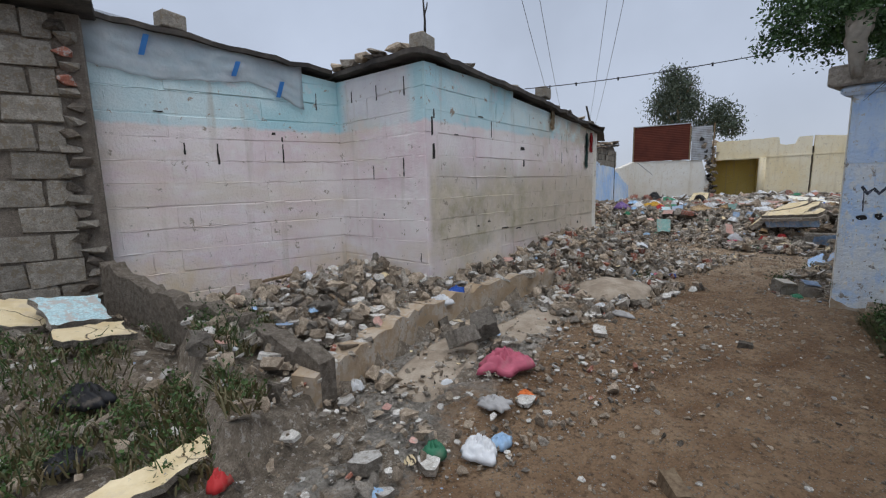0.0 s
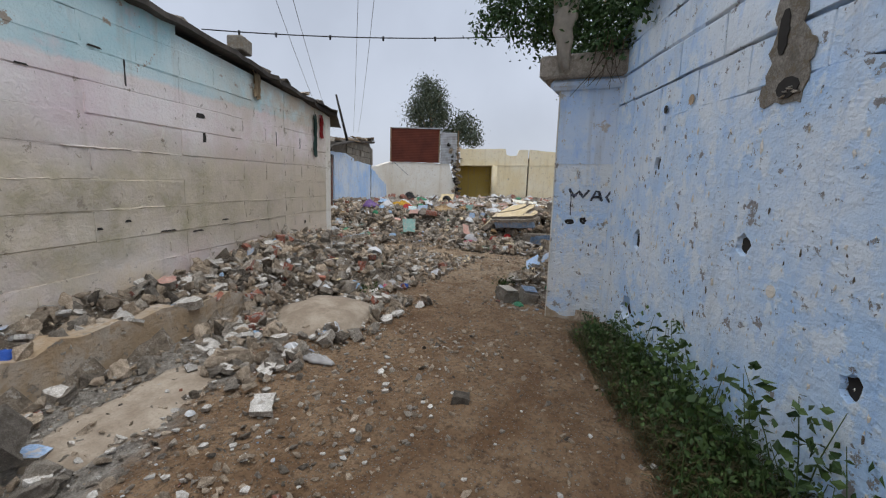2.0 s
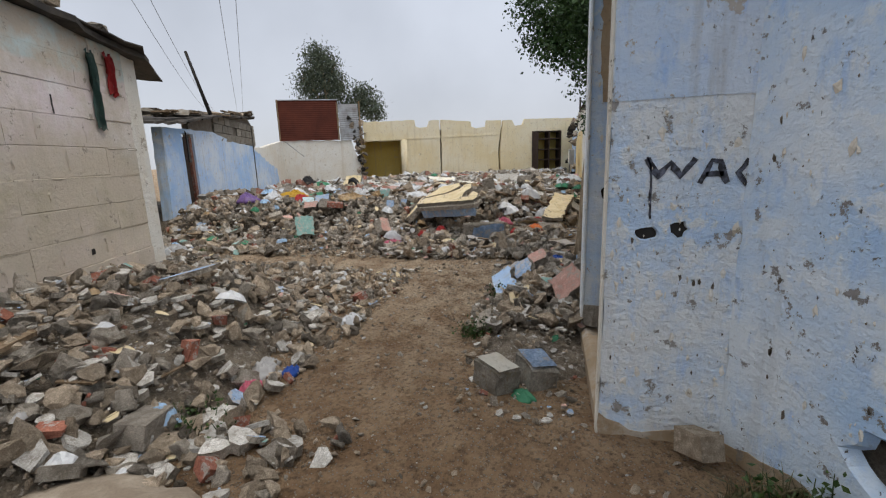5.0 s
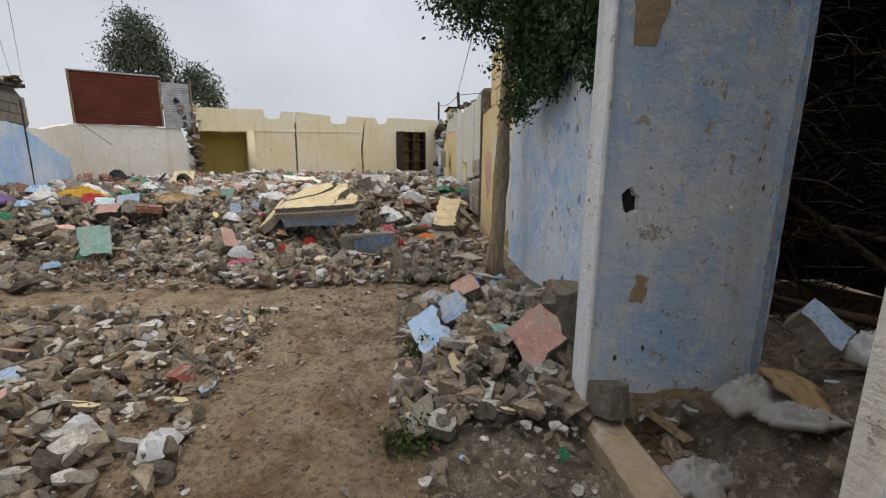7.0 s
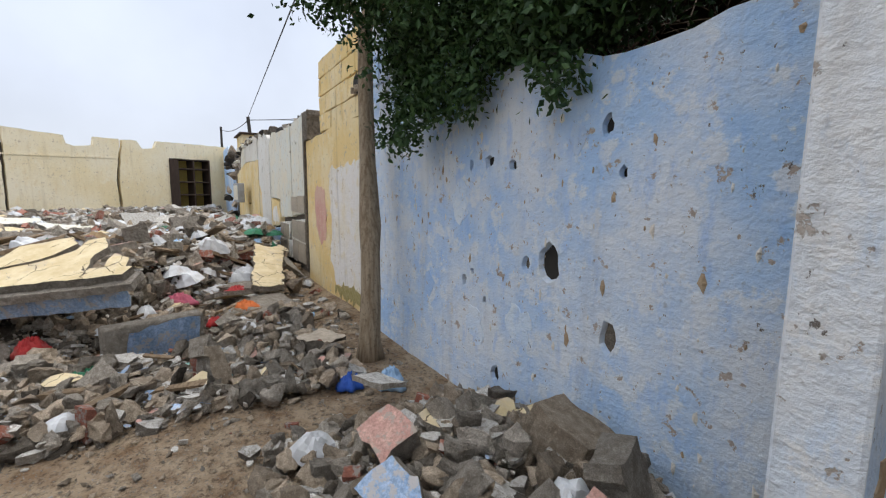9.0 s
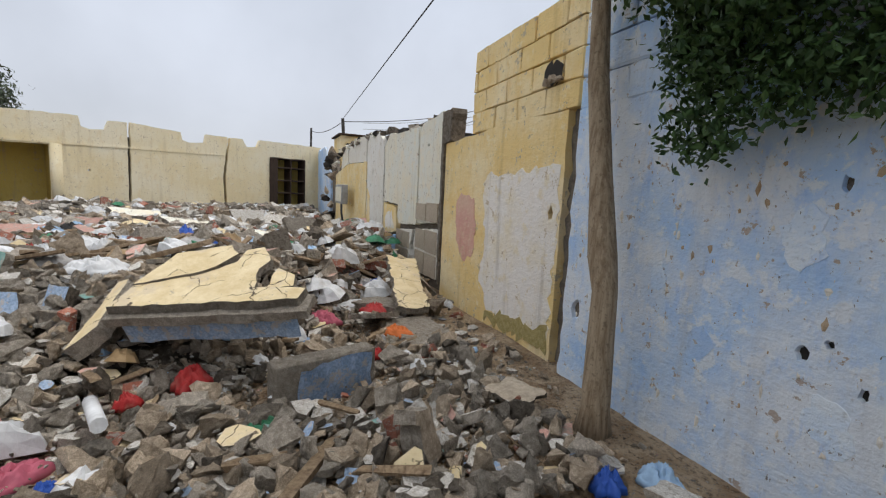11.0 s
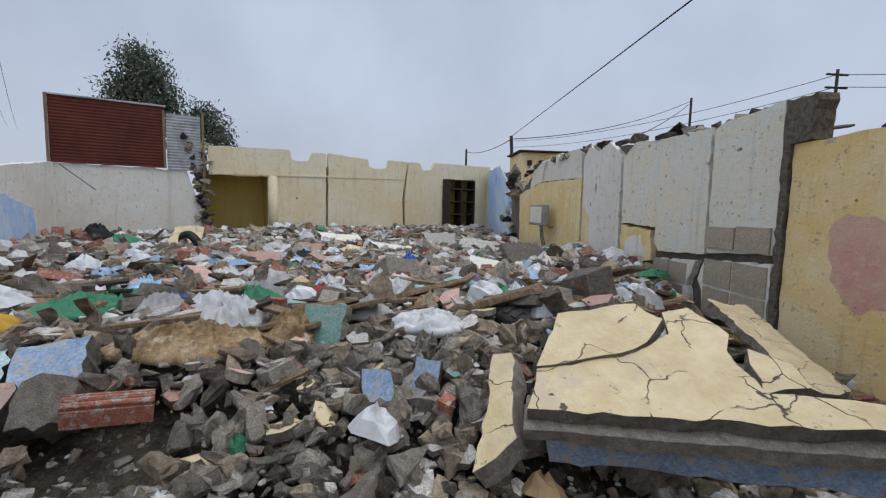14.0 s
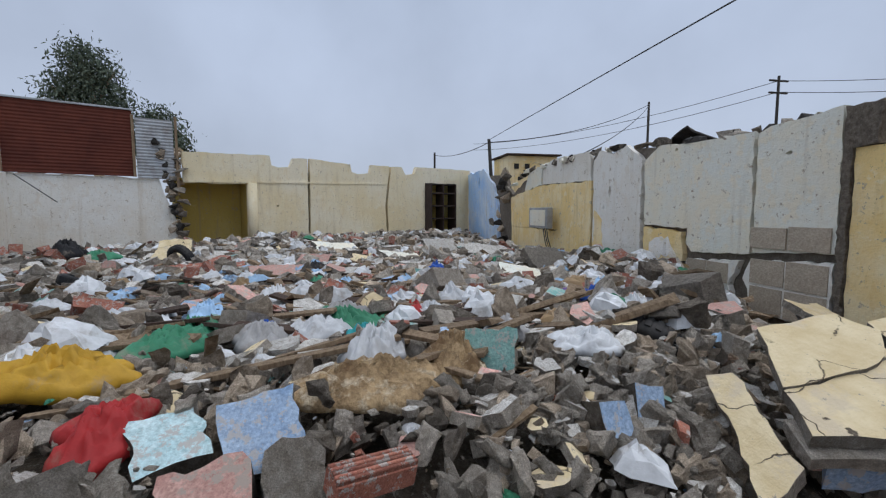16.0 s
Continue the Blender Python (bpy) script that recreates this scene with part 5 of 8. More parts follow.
ruin_panel("plaster_panel", [(19.42, 0.2), (23.3, 0.2), (23.3, 0.89), (19.42, 0.89)], M["yellow_wall"], 0.0, 0.085, [], 0.02, 0.14, seed=50)
ruin_panel("plaster_panel", [(18.4, 2.01), (20.9, 2.06), (20.9, 2.52), (20.3, 2.66), (18.5, 2.62)], M["white_wall"], 0.002, 0.085, [], 0.02, 0.12, seed=51)
ruin_panel("plaster_panel", [(21.0, 2.06), (22.2, 1.97), (21.9, 2.5), (21.0, 2.58)], M["grey_white"], 0.002, 0.085, [], 0.03, 0.1, seed=53)
ruin_panel("plaster_panel", [(24.6, 0.3), (29.0, 0.3), (29.2, 3.0), (26.6, 3.0), (25.4, 2.4), (24.8, 1.6)], M["blue_house"], 0.0, 0.085, [(27.3, 2.5, 0.12, 0.25)], 0.06, 0.2, seed=54)
# tiles that still cling on
tile_me = bpy.data.meshes.new("tile")
bm = bmesh.new()
box(bm, -0.5, 0.5, -0.5, 0.5, -0.5, 0.5)
bm.to_mesh(tile_me)
bm.free()
tile_me.materials.append(M["beige_tile"])
ro, rd, rn = wall_frame(RA, RB, True)
rot = Matrix((rd, rn, Vector((0, 0, 1)))).transposed().to_4x4()
for x, z, w, h in ((13.80, 1.06, 0.46, 0.27), (14.28, 1.05, 0.46, 0.25), (13.80, 0.64, 0.46, 0.32), (14.27, 0.64, 0.44, 0.30), (13.80, 0.30, 0.46, 0.32), (14.27, 0.30, 0.42, 0.32), (15.0, 0.55, 0.36, 0.27), (15.38, 0.55, 0.36, 0.27), (15.05, 0.25, 0.36, 0.28), (15.42, 0.25, 0.36, 0.28)):
    ob = new("tile", tile_me)
    ob.parent = white
    ob.matrix_basis = Matrix.Translation(ro + rd * rx(x) + rn * 0.016 + Vector((0, 0, z))) @ rot @ Matrix.Diagonal((w - 0.006, 0.02, h - 0.006, 1))
# meter box with hanging wires
meter = thing("meter_box", "weathered grey meter box with broken wires on the wall", "meter box", at=(20.4, 1.0, 1.2))
bm = bmesh.new()
box(bm, -0.55, 0.55, -0.06, 0.10, -0.26, 0.26, 0.015)
link("body", bm, M["zinc"], meter)
bm = bmesh.new()
box(bm, -0.46, 0.46, 0.10, 0.112, -0.20, 0.20, 0.006)
link("door", bm, M["grey_white"], meter)
for dx in (-0.5, -0.4, -0.3):
    bm = bmesh.new()
    tube(bm, [(dx, 0.08, -0.22), (dx - 0.15, 0.1, -0.5), (dx - 0.25 + 0.3 * dx, 0.06, -0.95)], 0.012, 5)
    link("wire", bm, M["wire"], meter)
# rough top: rubble and sheet edges along the ruin
rnd = random.Random(77)
for i in range(46):
    x = rnd.uniform(13.6, 24.5)
    z = 2.36 + 0.2 * step(14.5, 18, x) - 0.45 * step(21.5, 23.5, x)
    sx = rnd.uniform(0.12, 0.42)
    ob = link("broken_coping", hull_chunk(rnd, sx, 0.18, rnd.uniform(0.08, 0.2), 12), M[rnd.choice(["concrete_dark", "concrete", "grey_white", "soot"])], ruin)
    ob.matrix_basis = pose(x, RIGHT_Y - 0.14, z, rnd.uniform(-15, 15), rnd.uniform(-15, 15), rnd.uniform(-20, 20))
# collapsed brick corner with dark timbers
for i in range(16):
    sx = rnd.uniform(0.2, 0.5)
    ob = link("broken_brick", hull_chunk(rnd, sx, 0.3, sx * 0.6, 12), M[rnd.choice(["concrete_dark", "soot", "stone", "concrete"])], ruin)
    ob.matrix_basis = pose(24.0 + rnd.uniform(-0.7, 0.8), RIGHT_Y - 0.05 + rnd.uniform(-0.1, 0.15), rnd.uniform(0.3, 2.7), rnd.uniform(0, 90), rnd.uniform(0, 90), rnd.uniform(0, 90))
# roofs behind the ruin wall
for pts, seed in (([(19.5, -0.3, 2.62), (22.6, -0.3, 2.6), (22.4, -2.5, 3.0), (19.5, -2.5, 3.0)], 5), ([(15.6, 0.2, 2.3), (18.2, 0.3, 2.62), (18.2, -2.2, 2.8), (15.6, -2.2, 2.7)], 6), ([(16.6, -0.6, 2.6), (17.4, -0.6, 2.98), (18.4, -0.6, 2.66), (18.4, -2, 2.7), (16.6, -2, 2.7)], 7)):
    ob = roof_slab("roof_sheet", pts, 0.03, M["roof"], seed, 0.04)
    ob.parent = ruin
    ob["label"] = "sagging dark roof sheet"
bm = bmesh.new()
box(bm, 24.7, 26.3, -1.5, 0.35, 0, 3.32, 0.02)
hut = tagged(link("roof_hut", bm, M["yellow_wall"]), "small stained ochre block hut behind the ruined wall", "hut")
# near-black plates on the face stand for the shade in two vents
for y_ in (-0.35, 0.05):
    bm = bmesh.new()
    box(bm, 24.66, 24.695, y_ - 0.08, y_ + 0.08, 2.86, 3.04)
    link("vent_hole", bm, M["soot"], hut)
bm = bmesh.new()
box(bm, 24.55, 26.4, -1.6, 0.45, 3.324, 3.38, 0.01)
link("roof_board", bm, M["darkwood"], hut)
bm = bmesh.new()
box(bm, 11.4, 15.2, -3.2, -2.8, 0, 2.62, 0.02)
tagged(link("wall_far", bm, M["grey_white"]), "dirty pale wall of the next yard", "wall", kind="structure")
bm = bmesh.new()
tube(bm, [(13.2, 0.2, 2.1), (12.75, -0.4, 2.75)], [0.05, 0.045], 7)
link("timber", bm, M["pole"], ruin, "dark charred roof timber")

# ---- far yellow wall with niche and shelves ----
back = thing("back_wall", "cream yellow back wall with cracks and a broken parapet", "wall", kind="structure")
BLn = math.hypot(BACK_R[0] - BACK_L[0], BACK_R[1] - BACK_L[1])


def by(y):
    return (BACK_L[1] - y) / (BACK_L[1] - BACK_R[1]) * BLn


def back_panel(name, pts, material, lift=0.0, thick=0.2, holes=(), amp=0.015, step_=0.2, seed=1, parent=None, label=""):
    return wall(name, BACK_L, BACK_R, False, jag([(by(y), z) for y, z in pts], amp, step_, seed), material, thick, [(by(y), z, a, b, seed) for y, z, a, b in holes], parent or back, label, lift)


p1 = back_panel("wall_panel", [(9.12, 0), (7.30, 0), (7.28, 3.22), (7.75, 3.2), (7.85, 2.9), (8.2, 2.86), (8.4, 2.92), (8.45, 3.24), (10.78, 3.18), (10.78, 2.24), (9.12, 2.26)], M["cream_wall"], 0.0, 0.2, [(8.25, 1.55, 0.04, 0.04)], seed=3)
p2 = back_panel("wall_panel", [(7.22, 0), (4.40, 0), (4.46, 1.6), (4.28, 3.0), (4.3, 3.16), (5.0, 3.16), (5.05, 2.85), (5.55, 2.78), (5.75, 2.85), (5.8, 3.12), (7.2, 3.24)], M["cream_wall"], 0.01, 0.2, seed=4)
p3 = back_panel("wall_panel", [(4.30, 0), (2.72, 0), (2.72, 2.55), (1.2, 2.58), (1.2, 0), (0.55, 0), (0.5, 3.2), (3.1, 3.2), (3.2, 2.92), (3.6, 2.86), (3.75, 3.15), (4.2, 3.14), (4.36, 1.6)], M["cream_wall"], 0.0, 0.2, seed=5)
back_panel("cornice", [(10.7, 2.26), (4.42, 2.42), (4.42, 2.47), (10.7, 2.33)], M["cream_wall"], 0.03, 0.03, amp=0.004, seed=6, label="raised plaster string course")
bo, bd, bn = wall_frame(BACK_L, BACK_R, False)
brot = Matrix((bd, bn, Vector((0, 0, 1)))).transposed().to_4x4()


def back_box(name, s0, s1, d0, d1, z0, z1, material, parent, label="", bevel=0.01):
    bm_ = bmesh.new()
    box(bm_, s0, s1, d0, d1, z0, z1, bevel)
    bmesh.ops.transform(bm_, matrix=Matrix.Translation(bo) @ brot, verts=bm_.verts)
    return link(name, bm_, material, parent, label)


back_box("crack_backing", by(7.6), by(2.95), -0.35, -0.21, 0, 2.75, M["mortar"], back)
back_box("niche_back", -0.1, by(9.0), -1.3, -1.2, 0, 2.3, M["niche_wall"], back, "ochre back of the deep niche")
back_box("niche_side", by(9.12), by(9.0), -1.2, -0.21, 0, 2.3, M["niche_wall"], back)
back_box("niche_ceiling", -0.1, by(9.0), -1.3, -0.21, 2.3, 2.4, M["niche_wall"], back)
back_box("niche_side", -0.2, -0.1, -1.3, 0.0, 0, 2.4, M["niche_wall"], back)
# round corner beside the niche
bm = bmesh.new()
tube(bm, [tuple(bo + bd * by(8.98) + bn * -0.05), tuple(bo + bd * by(8.98) + bn * -0.05 + Vector((0, 0, 2.3)))], 0.16, 12)
link("rounded_jamb", bm, M["cream_wall"], back)
# built-in cupboard
cup = thing("shelf_cupboard", "empty dark brown built-in cupboard with open door and shelves", "cupboard")
s0, s1 = by(2.72), by(1.2)
back_box("back_board", s0, s1, -0.62, -0.58, 0, 2.58, M["niche_wall"], cup)
for a, b in ((s0, s0 + 0.05), (s0 + 0.95, s0 + 1.0), (s1 - 0.06, s1)):
    back_box("upright", a, b, -0.58, 0.02, 0, 2.56, M["darkwood"], cup)
for z in (0.5, 1.05, 1.6, 2.15, 2.54):
    back_box("shelf", s0 + 0.05, s1 - 0.06, -0.58, 0.0, z - 0.03, z + 0.03, M["darkwood"], cup)
back_box("door", s0 - 0.02, s0 + 0.34, 0.02, 0.06, 0.4, 2.5, M["darkwood"], cup)
back_box("reveal", s0, s1, -0.6, -0.2, 2.56, 2.6, M["cream_wall"], cup)
# corner brick teeth at the niche's broken end
rnd = random.Random(12)
for i in range(26):
    ob = link("broken_block", hull_chunk(rnd, 0.4, 0.35, 0.2, 12), M[rnd.choice(["stone", "mortar", "block"])], back)
    ob.matrix_basis = Matrix.Translation(bo + bd * rnd.uniform(-0.35, 0.02) + bn * rnd.uniform(-0.25, 0.12) + Vector((0, 0, 0.2 + 0.12 * i))) @ Matrix.Rotation(rnd.uniform(0, 6), 4, "Z")

# white yard wall carrying the rusty sheets
yard = thing("yard_wall", "whitewashed yard wall under rusty sheet metal", "wall", kind="structure")
WA, WB = (23.05, 14.3), (24.62, 10.86)
wlen = math.hypot(WB[0] - WA[0], WB[1] - WA[1])
wall("wall", WA, WB, False, jag([(0, 0), (wlen + 0.15, 0), (wlen - 0.05, 0.8), (wlen - 0.2, 1.4), (wlen - 0.45, 2.1), (wlen - 0.5, 2.32), (0, 2.38)], 0.03, 0.2, 8), M["white_wall"], 0.2, parent=yard)
wo, wd, wnn = wall_frame(WA, WB, False)
wrot = Matrix((wd, wnn, Vector((0, 0, 1)))).transposed().to_4x4()
fence = thing("sheet_fence", "corrugated rusty red and bare zinc sheets on the wall", "fence")
for s, w, h, z, m in ((-0.02, 2.72, 1.85, 2.36, "rust"), (2.76, 0.92, 1.72, 2.32, "zinc")):
    bm = bmesh.new()
    corrugated(bm, h, w, 0.09, 0.005)
    bmesh.ops.transform(bm, matrix=Matrix.Translation(wo + wd * s + wnn * 0.06 + Vector((0, 0, z))) @ wrot @ Matrix(((0, 0, 1, 0), (0, 1, 0, 0), (1, 0, 0, 0), (0, 0, 0, 1))), verts=bm.verts)
    bmesh.ops.recalc_face_normals(bm, faces=bm.faces)
    link("rusty_sheet" if m == "rust" else "zinc_sheet", bm, M[m], fence)
for s, z0, z1 in ((2.70, 2.35, 4.1), (-0.05, 2.36, 4.25), (3.75, 1.9, 4.15)):
    bm = bmesh.new()
    box(bm, s - 0.035, s + 0.035, 0.09, 0.13, z0, z1, 0.006)
    bmesh.ops.transform(bm, matrix=Matrix.Translation(wo) @ wrot, verts=bm.verts)
    link("batten", bm, M["wood"], fence)
bm = bmesh.new()
box(bm, -0.05, 2.75, 0.02, 0.10, 4.21, 4.26, 0.006)
bmesh.ops.transform(bm, matrix=Matrix.Translation(wo) @ wrot, verts=bm.verts)
link("rail", bm, M["zinc"], fence)
bm = bmesh.new()
tube(bm, [tuple(wo + wd * 0.2 + wnn * 0.25 + Vector((0, 0, 2.3))), tuple(wo + wd * 1.0 + wnn * 0.3 + Vector((0, 0, 1.6)))], 0.012, 5)
tagged(link("iron_rod", bm, M["wire"]), "bent iron rod sticking out of the wall", "rod")
rnd = random.Random(31)
for i in range(30):
    ob = link("broken_block", hull_chunk(rnd, 0.3, 0.25, 0.22, 12), M[rnd.choice(["concrete_dark", "soot", "stone"])], yard)
    f = i / 30
    ob.matrix_basis = Matrix.Translation(wo + wd * (wlen + 0.1 - 0.6 * f + rnd.uniform(-0.08, 0.08)) + wnn * rnd.uniform(-0.2, 0.08) + Vector((0, 0, 0.3 + 3.2 * f))) @ Matrix.Rotation(rnd.uniform(0, 6), 4, "X")

# ---- pale blue house with a debris roof ----
bh = thing("blue_house", "low pale blue house with a debris-laden sagging roof", "house")
bl = math.hypot(BLUE_B[0] - BLUE_A[0], BLUE_B[1] - BLUE_A[1])


def bx(x):
    return (x - BLUE_A[0]) / (BLUE_B[0] - BLUE_A[0]) * bl


def bh_panel(name, pts, material, lift=0.0, thick=0.2, seed=1, amp=0.015, parent=None, label=""):
    return wall(name, BLUE_A, BLUE_B, False, jag([(bx(x), z) for x, z in pts], amp, 0.2, seed), material, thick, (), parent or bh, label, lift)


bw = bh_panel("wall", [(11.35, -0.2), (12.35, -0.2), (12.35, 2.05), (12.95, 2.05), (12.95, -0.2), (17.9, -0.2), (17.9, 1.95), (16.0, 2.0), (14.2, 2.2), (11.5, 2.12)], M["blue_house"], 0.0, 0.2, 3)
bh_panel("wall_core", [(12.9, 1.0), (18.4, 1.0), (18.4, 2.6), (17.8, 2.92), (14.0, 2.6), (12.9, 2.3)], M["mortar"], -0.06, 0.14, 4)
blocks_on(bw, BLUE_A, BLUE_B, False, bx(14.4), bx(18.3), 1.98, lambda s: 2.75, 0.235, 0.47, M["block"], "cement_block", depth=0.08, proud=0.0, gap=0.015, seed=19, skip=[(bx(16.0), bx(16.25), 1.9, 3)])
bh_panel("wall", [(17.95, -0.2), (23.1, -0.2), (23.1, 2.36), (20.5, 2.1), (19.4, 1.95), (17.95, 1.9)], M["white_wall"], 0.01, 0.2, 5)
bh_panel("paint_patch", [(17.96, -0.1), (21.5, -0.1), (21.3, 1.1), (20.2, 1.3), (17.96, 1.85)], M["blue_house"], 0.016, 0.005, 6, 0.05)
# strip coloured near-black as a pipe's shadow, over the wall joint
bh_panel("pipe_shadow_gap", [(17.9, 0.3), (18.0, 0.3), (17.98, 2.6), (17.9, 2.6)], M["soot"], 0.014, 0.01, 7, 0.01, label="near-black strip for a pipe's shadow over the wall joint")
bh_panel("door", [(12.37, -0.1), (12.93, -0.1), (12.93, 1.98), (12.37, 1.98)], M["darkwood"], -0.10, 0.05, 8, 0.004, label="dark wooden door standing back in the wall")
bh_panel("door_post", [(12.80, -0.1), (12.93, -0.1), (12.93, 1.98), (12.80, 1.98)], M["brick"], -0.04, 0.08, 9, 0.006, label="rust-brown door post")
bh_panel("rag", [(12.5, 1.4), (12.62, 1.4), (12.58, 2.0), (12.5, 2.1)], M["bag_black"], 0.03, 0.02, 10, 0.02)
# yellow recess between the houses
wall("wall", (8.2, 8.45), (11.5, 9.85), False, [(0, -0.2), (3.6, -0.2), (3.6, 2.1), (0, 2.1)], M["yellow_wall"], 0.15, parent=bh, label="ochre yellow wall in the recess")
under(roof_slab("roof", [(10.0, 8.75, 2.16), (11.4, 9.05, 2.18), (14.5, 10.4, 2.66), (17.9, 11.9, 2.95), (18.4, 12.6, 2.95), (16, 16, 3.1), (9.5, 12, 2.5)], 0.05, M["roof"], 8, 0.05), bh)
rnd = random.Random(90)
for i in range(60):
    t = rnd.random()
    x, y, z = 10.4 + 7.6 * t, 8.95 + 3.1 * t + rnd.uniform(0.0, 0.7), 2.24 + 0.76 * t
    sx = rnd.uniform(0.2, 0.6)
    if i % 3:
        bm = hull_chunk(rnd, sx, sx * 0.7, sx * 0.3, 11)
        nm, lb, ct = "roof_stone", "grey stone weighing down the roof", "stone"
        mt = M[rnd.choice(["stone", "concrete_dark", "block"])]
    else:
        bm = bmesh.new()
        box(bm, -sx, sx, -0.06, 0.06, -0.015, 0.015)
        nm, lb, ct, mt = "roof_board", "weathered loose board on the roof", "board", M["wood"]
    ob = link(nm, bm, mt)
    ob.matrix_basis = pose(x, y, z + 0.06, rnd.uniform(-6, 6), rnd.uniform(-10, 5), rnd.uniform(0, 180))
    tagged(ob, lb, ct, "roof debris")

# ---- poles and wires ----


def utility_pole(x, y, z0, z1, lean=(0, 0), label="dark wooden power pole behind the houses", arms=0, thick=0.11):
    p = thing("power_pole", label, "pole", "power poles", at=(x, y, z0))
    bm = bmesh.new()
    tube(bm, [(0, 0, 0), (lean[0], lean[1], z1 - z0)], [thick, thick * 0.7], 8)
    link("shaft", bm, M["pole"], p)
    for i in range(arms):
        bm = bmesh.new()
        box(bm, -0.06, 0.06, -0.7, 0.7, (z1 - z0) - 0.35 - 0.75 * i, (z1 - z0) - 0.25 - 0.75 * i, 0.01)
        link("crossarm", bm, M["pole"], p)
    return p


utility_pole(29.9, -0.9, 0, 4.75, (0.15, 0.3))
utility_pole(38.5, -15.2, 0, 9.2)
utility_pole(44.4, -0.6, 0, 6.0)
utility_pole(33.6, -20.8, 0, 9.9, arms=2)
utility_pole(13.55, 9.95, 2.55, 4.0, (-0.25, 0.25), "leaning thin pole on the debris roof", thick=0.045)


def cable(pts_a, pts_b, sag, radius=0.008, label="thin dark overhead cable", knots=0):
    a, b = Vector(pts_a), Vector(pts_b)
    c = thing("overhead_cable", label, "cable", "overhead cables")
    bm = bmesh.new()
    pts = [a.lerp(b, i / 24) - Vector((0, 0, sag * 4 * (i / 24) * (1 - i / 24))) for i in range(25)]
    tube(bm, [p[:] for p in pts], radius, 5)
    link("line", bm, M["wire"], c)
    for i in range(knots):
        p = pts[2 + i * 20 // max(1, knots)]
        bm = bmesh.new()
        tube(bm, [(p + Vector((0, 0, 0.012)))[:], (p - Vector((0, 0, 0.03)))[:]], [0.014, 0.01], 6)
        link("clip", bm, M["wire"], c)


cable((30.05, -0.6, 4.72), (-10.0, 3.0, 2.95), -0.05, 0.012)
cable((4.7, 4.75, 2.72), (6.9, 1.1, 2.95), 0.08, 0.006, "sagging cable with clips from roof to tree", 7)
cable((30.0, -0.6, 4.6), (38.5, -15.2, 9.0), 0.5, 0.02)
cable((30.0, -0.6, 4.6), (44.4, -0.6, 5.8), 0.3, 0.02)
cable((24.0, -2.0, 3.3), (38.5, -15.2, 8.9), 0.3, 0.02)
for dx in (0, 0.55, 2.6, 3.1):
    cable((60 + dx, 50 - dx, 9), (10.0 + dx * 0.55, 10.9 - dx * 1.2, 9.2), 1.2, 0.012)
for dz in (0, 0.7):
    cable((33.6, -20.8, 9.6 - dz), (60, -8, 9.2 - dz), 0.8, 0.02)
    cable((33.6, -20.8, 9.6 - dz), (20, -38, 9.6 - dz), 0.8, 0.02)

# ---- trees and weeds ----


def leaf_cloud(name, centres, size, material, parent, seed, droop=0.3, long=1.6, label=""):
    """Single leaves, each folded along its midrib."""
    rng = np.random.default_rng(seed)
    c = np.asarray(centres, float)
    m = len(c)
    d = rng.normal(size=(m, 3))
    d[:, 2] -= droop
    d /= np.linalg.norm(d, axis=1)[:, None]
    r = rng.normal(size=(m, 3))
    x = np.cross(d, r)
    x /= np.linalg.norm(x, axis=1)[:, None]
    nn = np.cross(d, x)
    s = (size * rng.uniform(0.6, 1.3, m))[:, None]
    a, tip = c, c + d * s * long
    midp = c + d * s * long * 0.5
    l, rr = midp + x * s * 0.42 + nn * s * 0.12, midp - x * s * 0.42 + nn * s * 0.12
    verts = np.stack([a, l, tip, rr], 1).reshape(-1, 3)
    idx = np.arange(m) * 4
    faces = np.concatenate([np.stack([idx, idx + 1, idx + 2], 1), np.stack([idx, idx + 2, idx + 3], 1)])
    ob = raw_mesh(name, verts.tolist(), faces.tolist(), material, parent)
    if label:
        ob["label"] = label
    return tagged(ob, kind="stuff")


def clumps(blobs, per, spread, seed, shell=0.55):
    """Leaf places: twig clumps spread through ellipsoids."""
    rng = np.random.default_rng(seed)
    out = []
    for (cx, cy, cz, rx_, ry_, rz_, count) in blobs:
        v = rng.normal(size=(count, 3))
        v /= np.linalg.norm(v, axis=1)[:, None]
        v *= (rng.uniform(shell, 1.0, count) * (0.85 + 0.3 * rng.random(count)))[:, None]
        p = v * np.array([rx_, ry_, rz_]) + np.array([cx, cy, cz])
        for q in p:
            out.append(q + rng.normal(size=(per, 3)) * spread)
    return np.concatenate(out)


tree = thing("tree", "leafy tree with a bare leaning trunk over the blue wall", "tree", at=(9.97, 1.26, -0.06))
bm = bmesh.new()
pts = [(9.97, 1.27, -0.12), (9.95, 1.28, 0.12), (9.99, 1.25, 0.5), (10.0, 1.25, 0.8), (10.08, 1.22, 1.0), (10.19, 1.185, 1.5), (10.35, 1.13, 2.1), (10.42, 1.10, 2.6), (10.3, 1.0, 3.1)]
tube(bm, pts, [0.13, 0.088, 0.078, 0.076, 0.088, 0.070, 0.066, 0.06, 0.045], 12)
for v in bm.verts:
    v.co += Vector((noise.noise(v.co * 6), noise.noise(v.co * 6 + Vector((9, 0, 0))), 0)) * 0.012
under(link("trunk", bm, M["bark"]), tree)
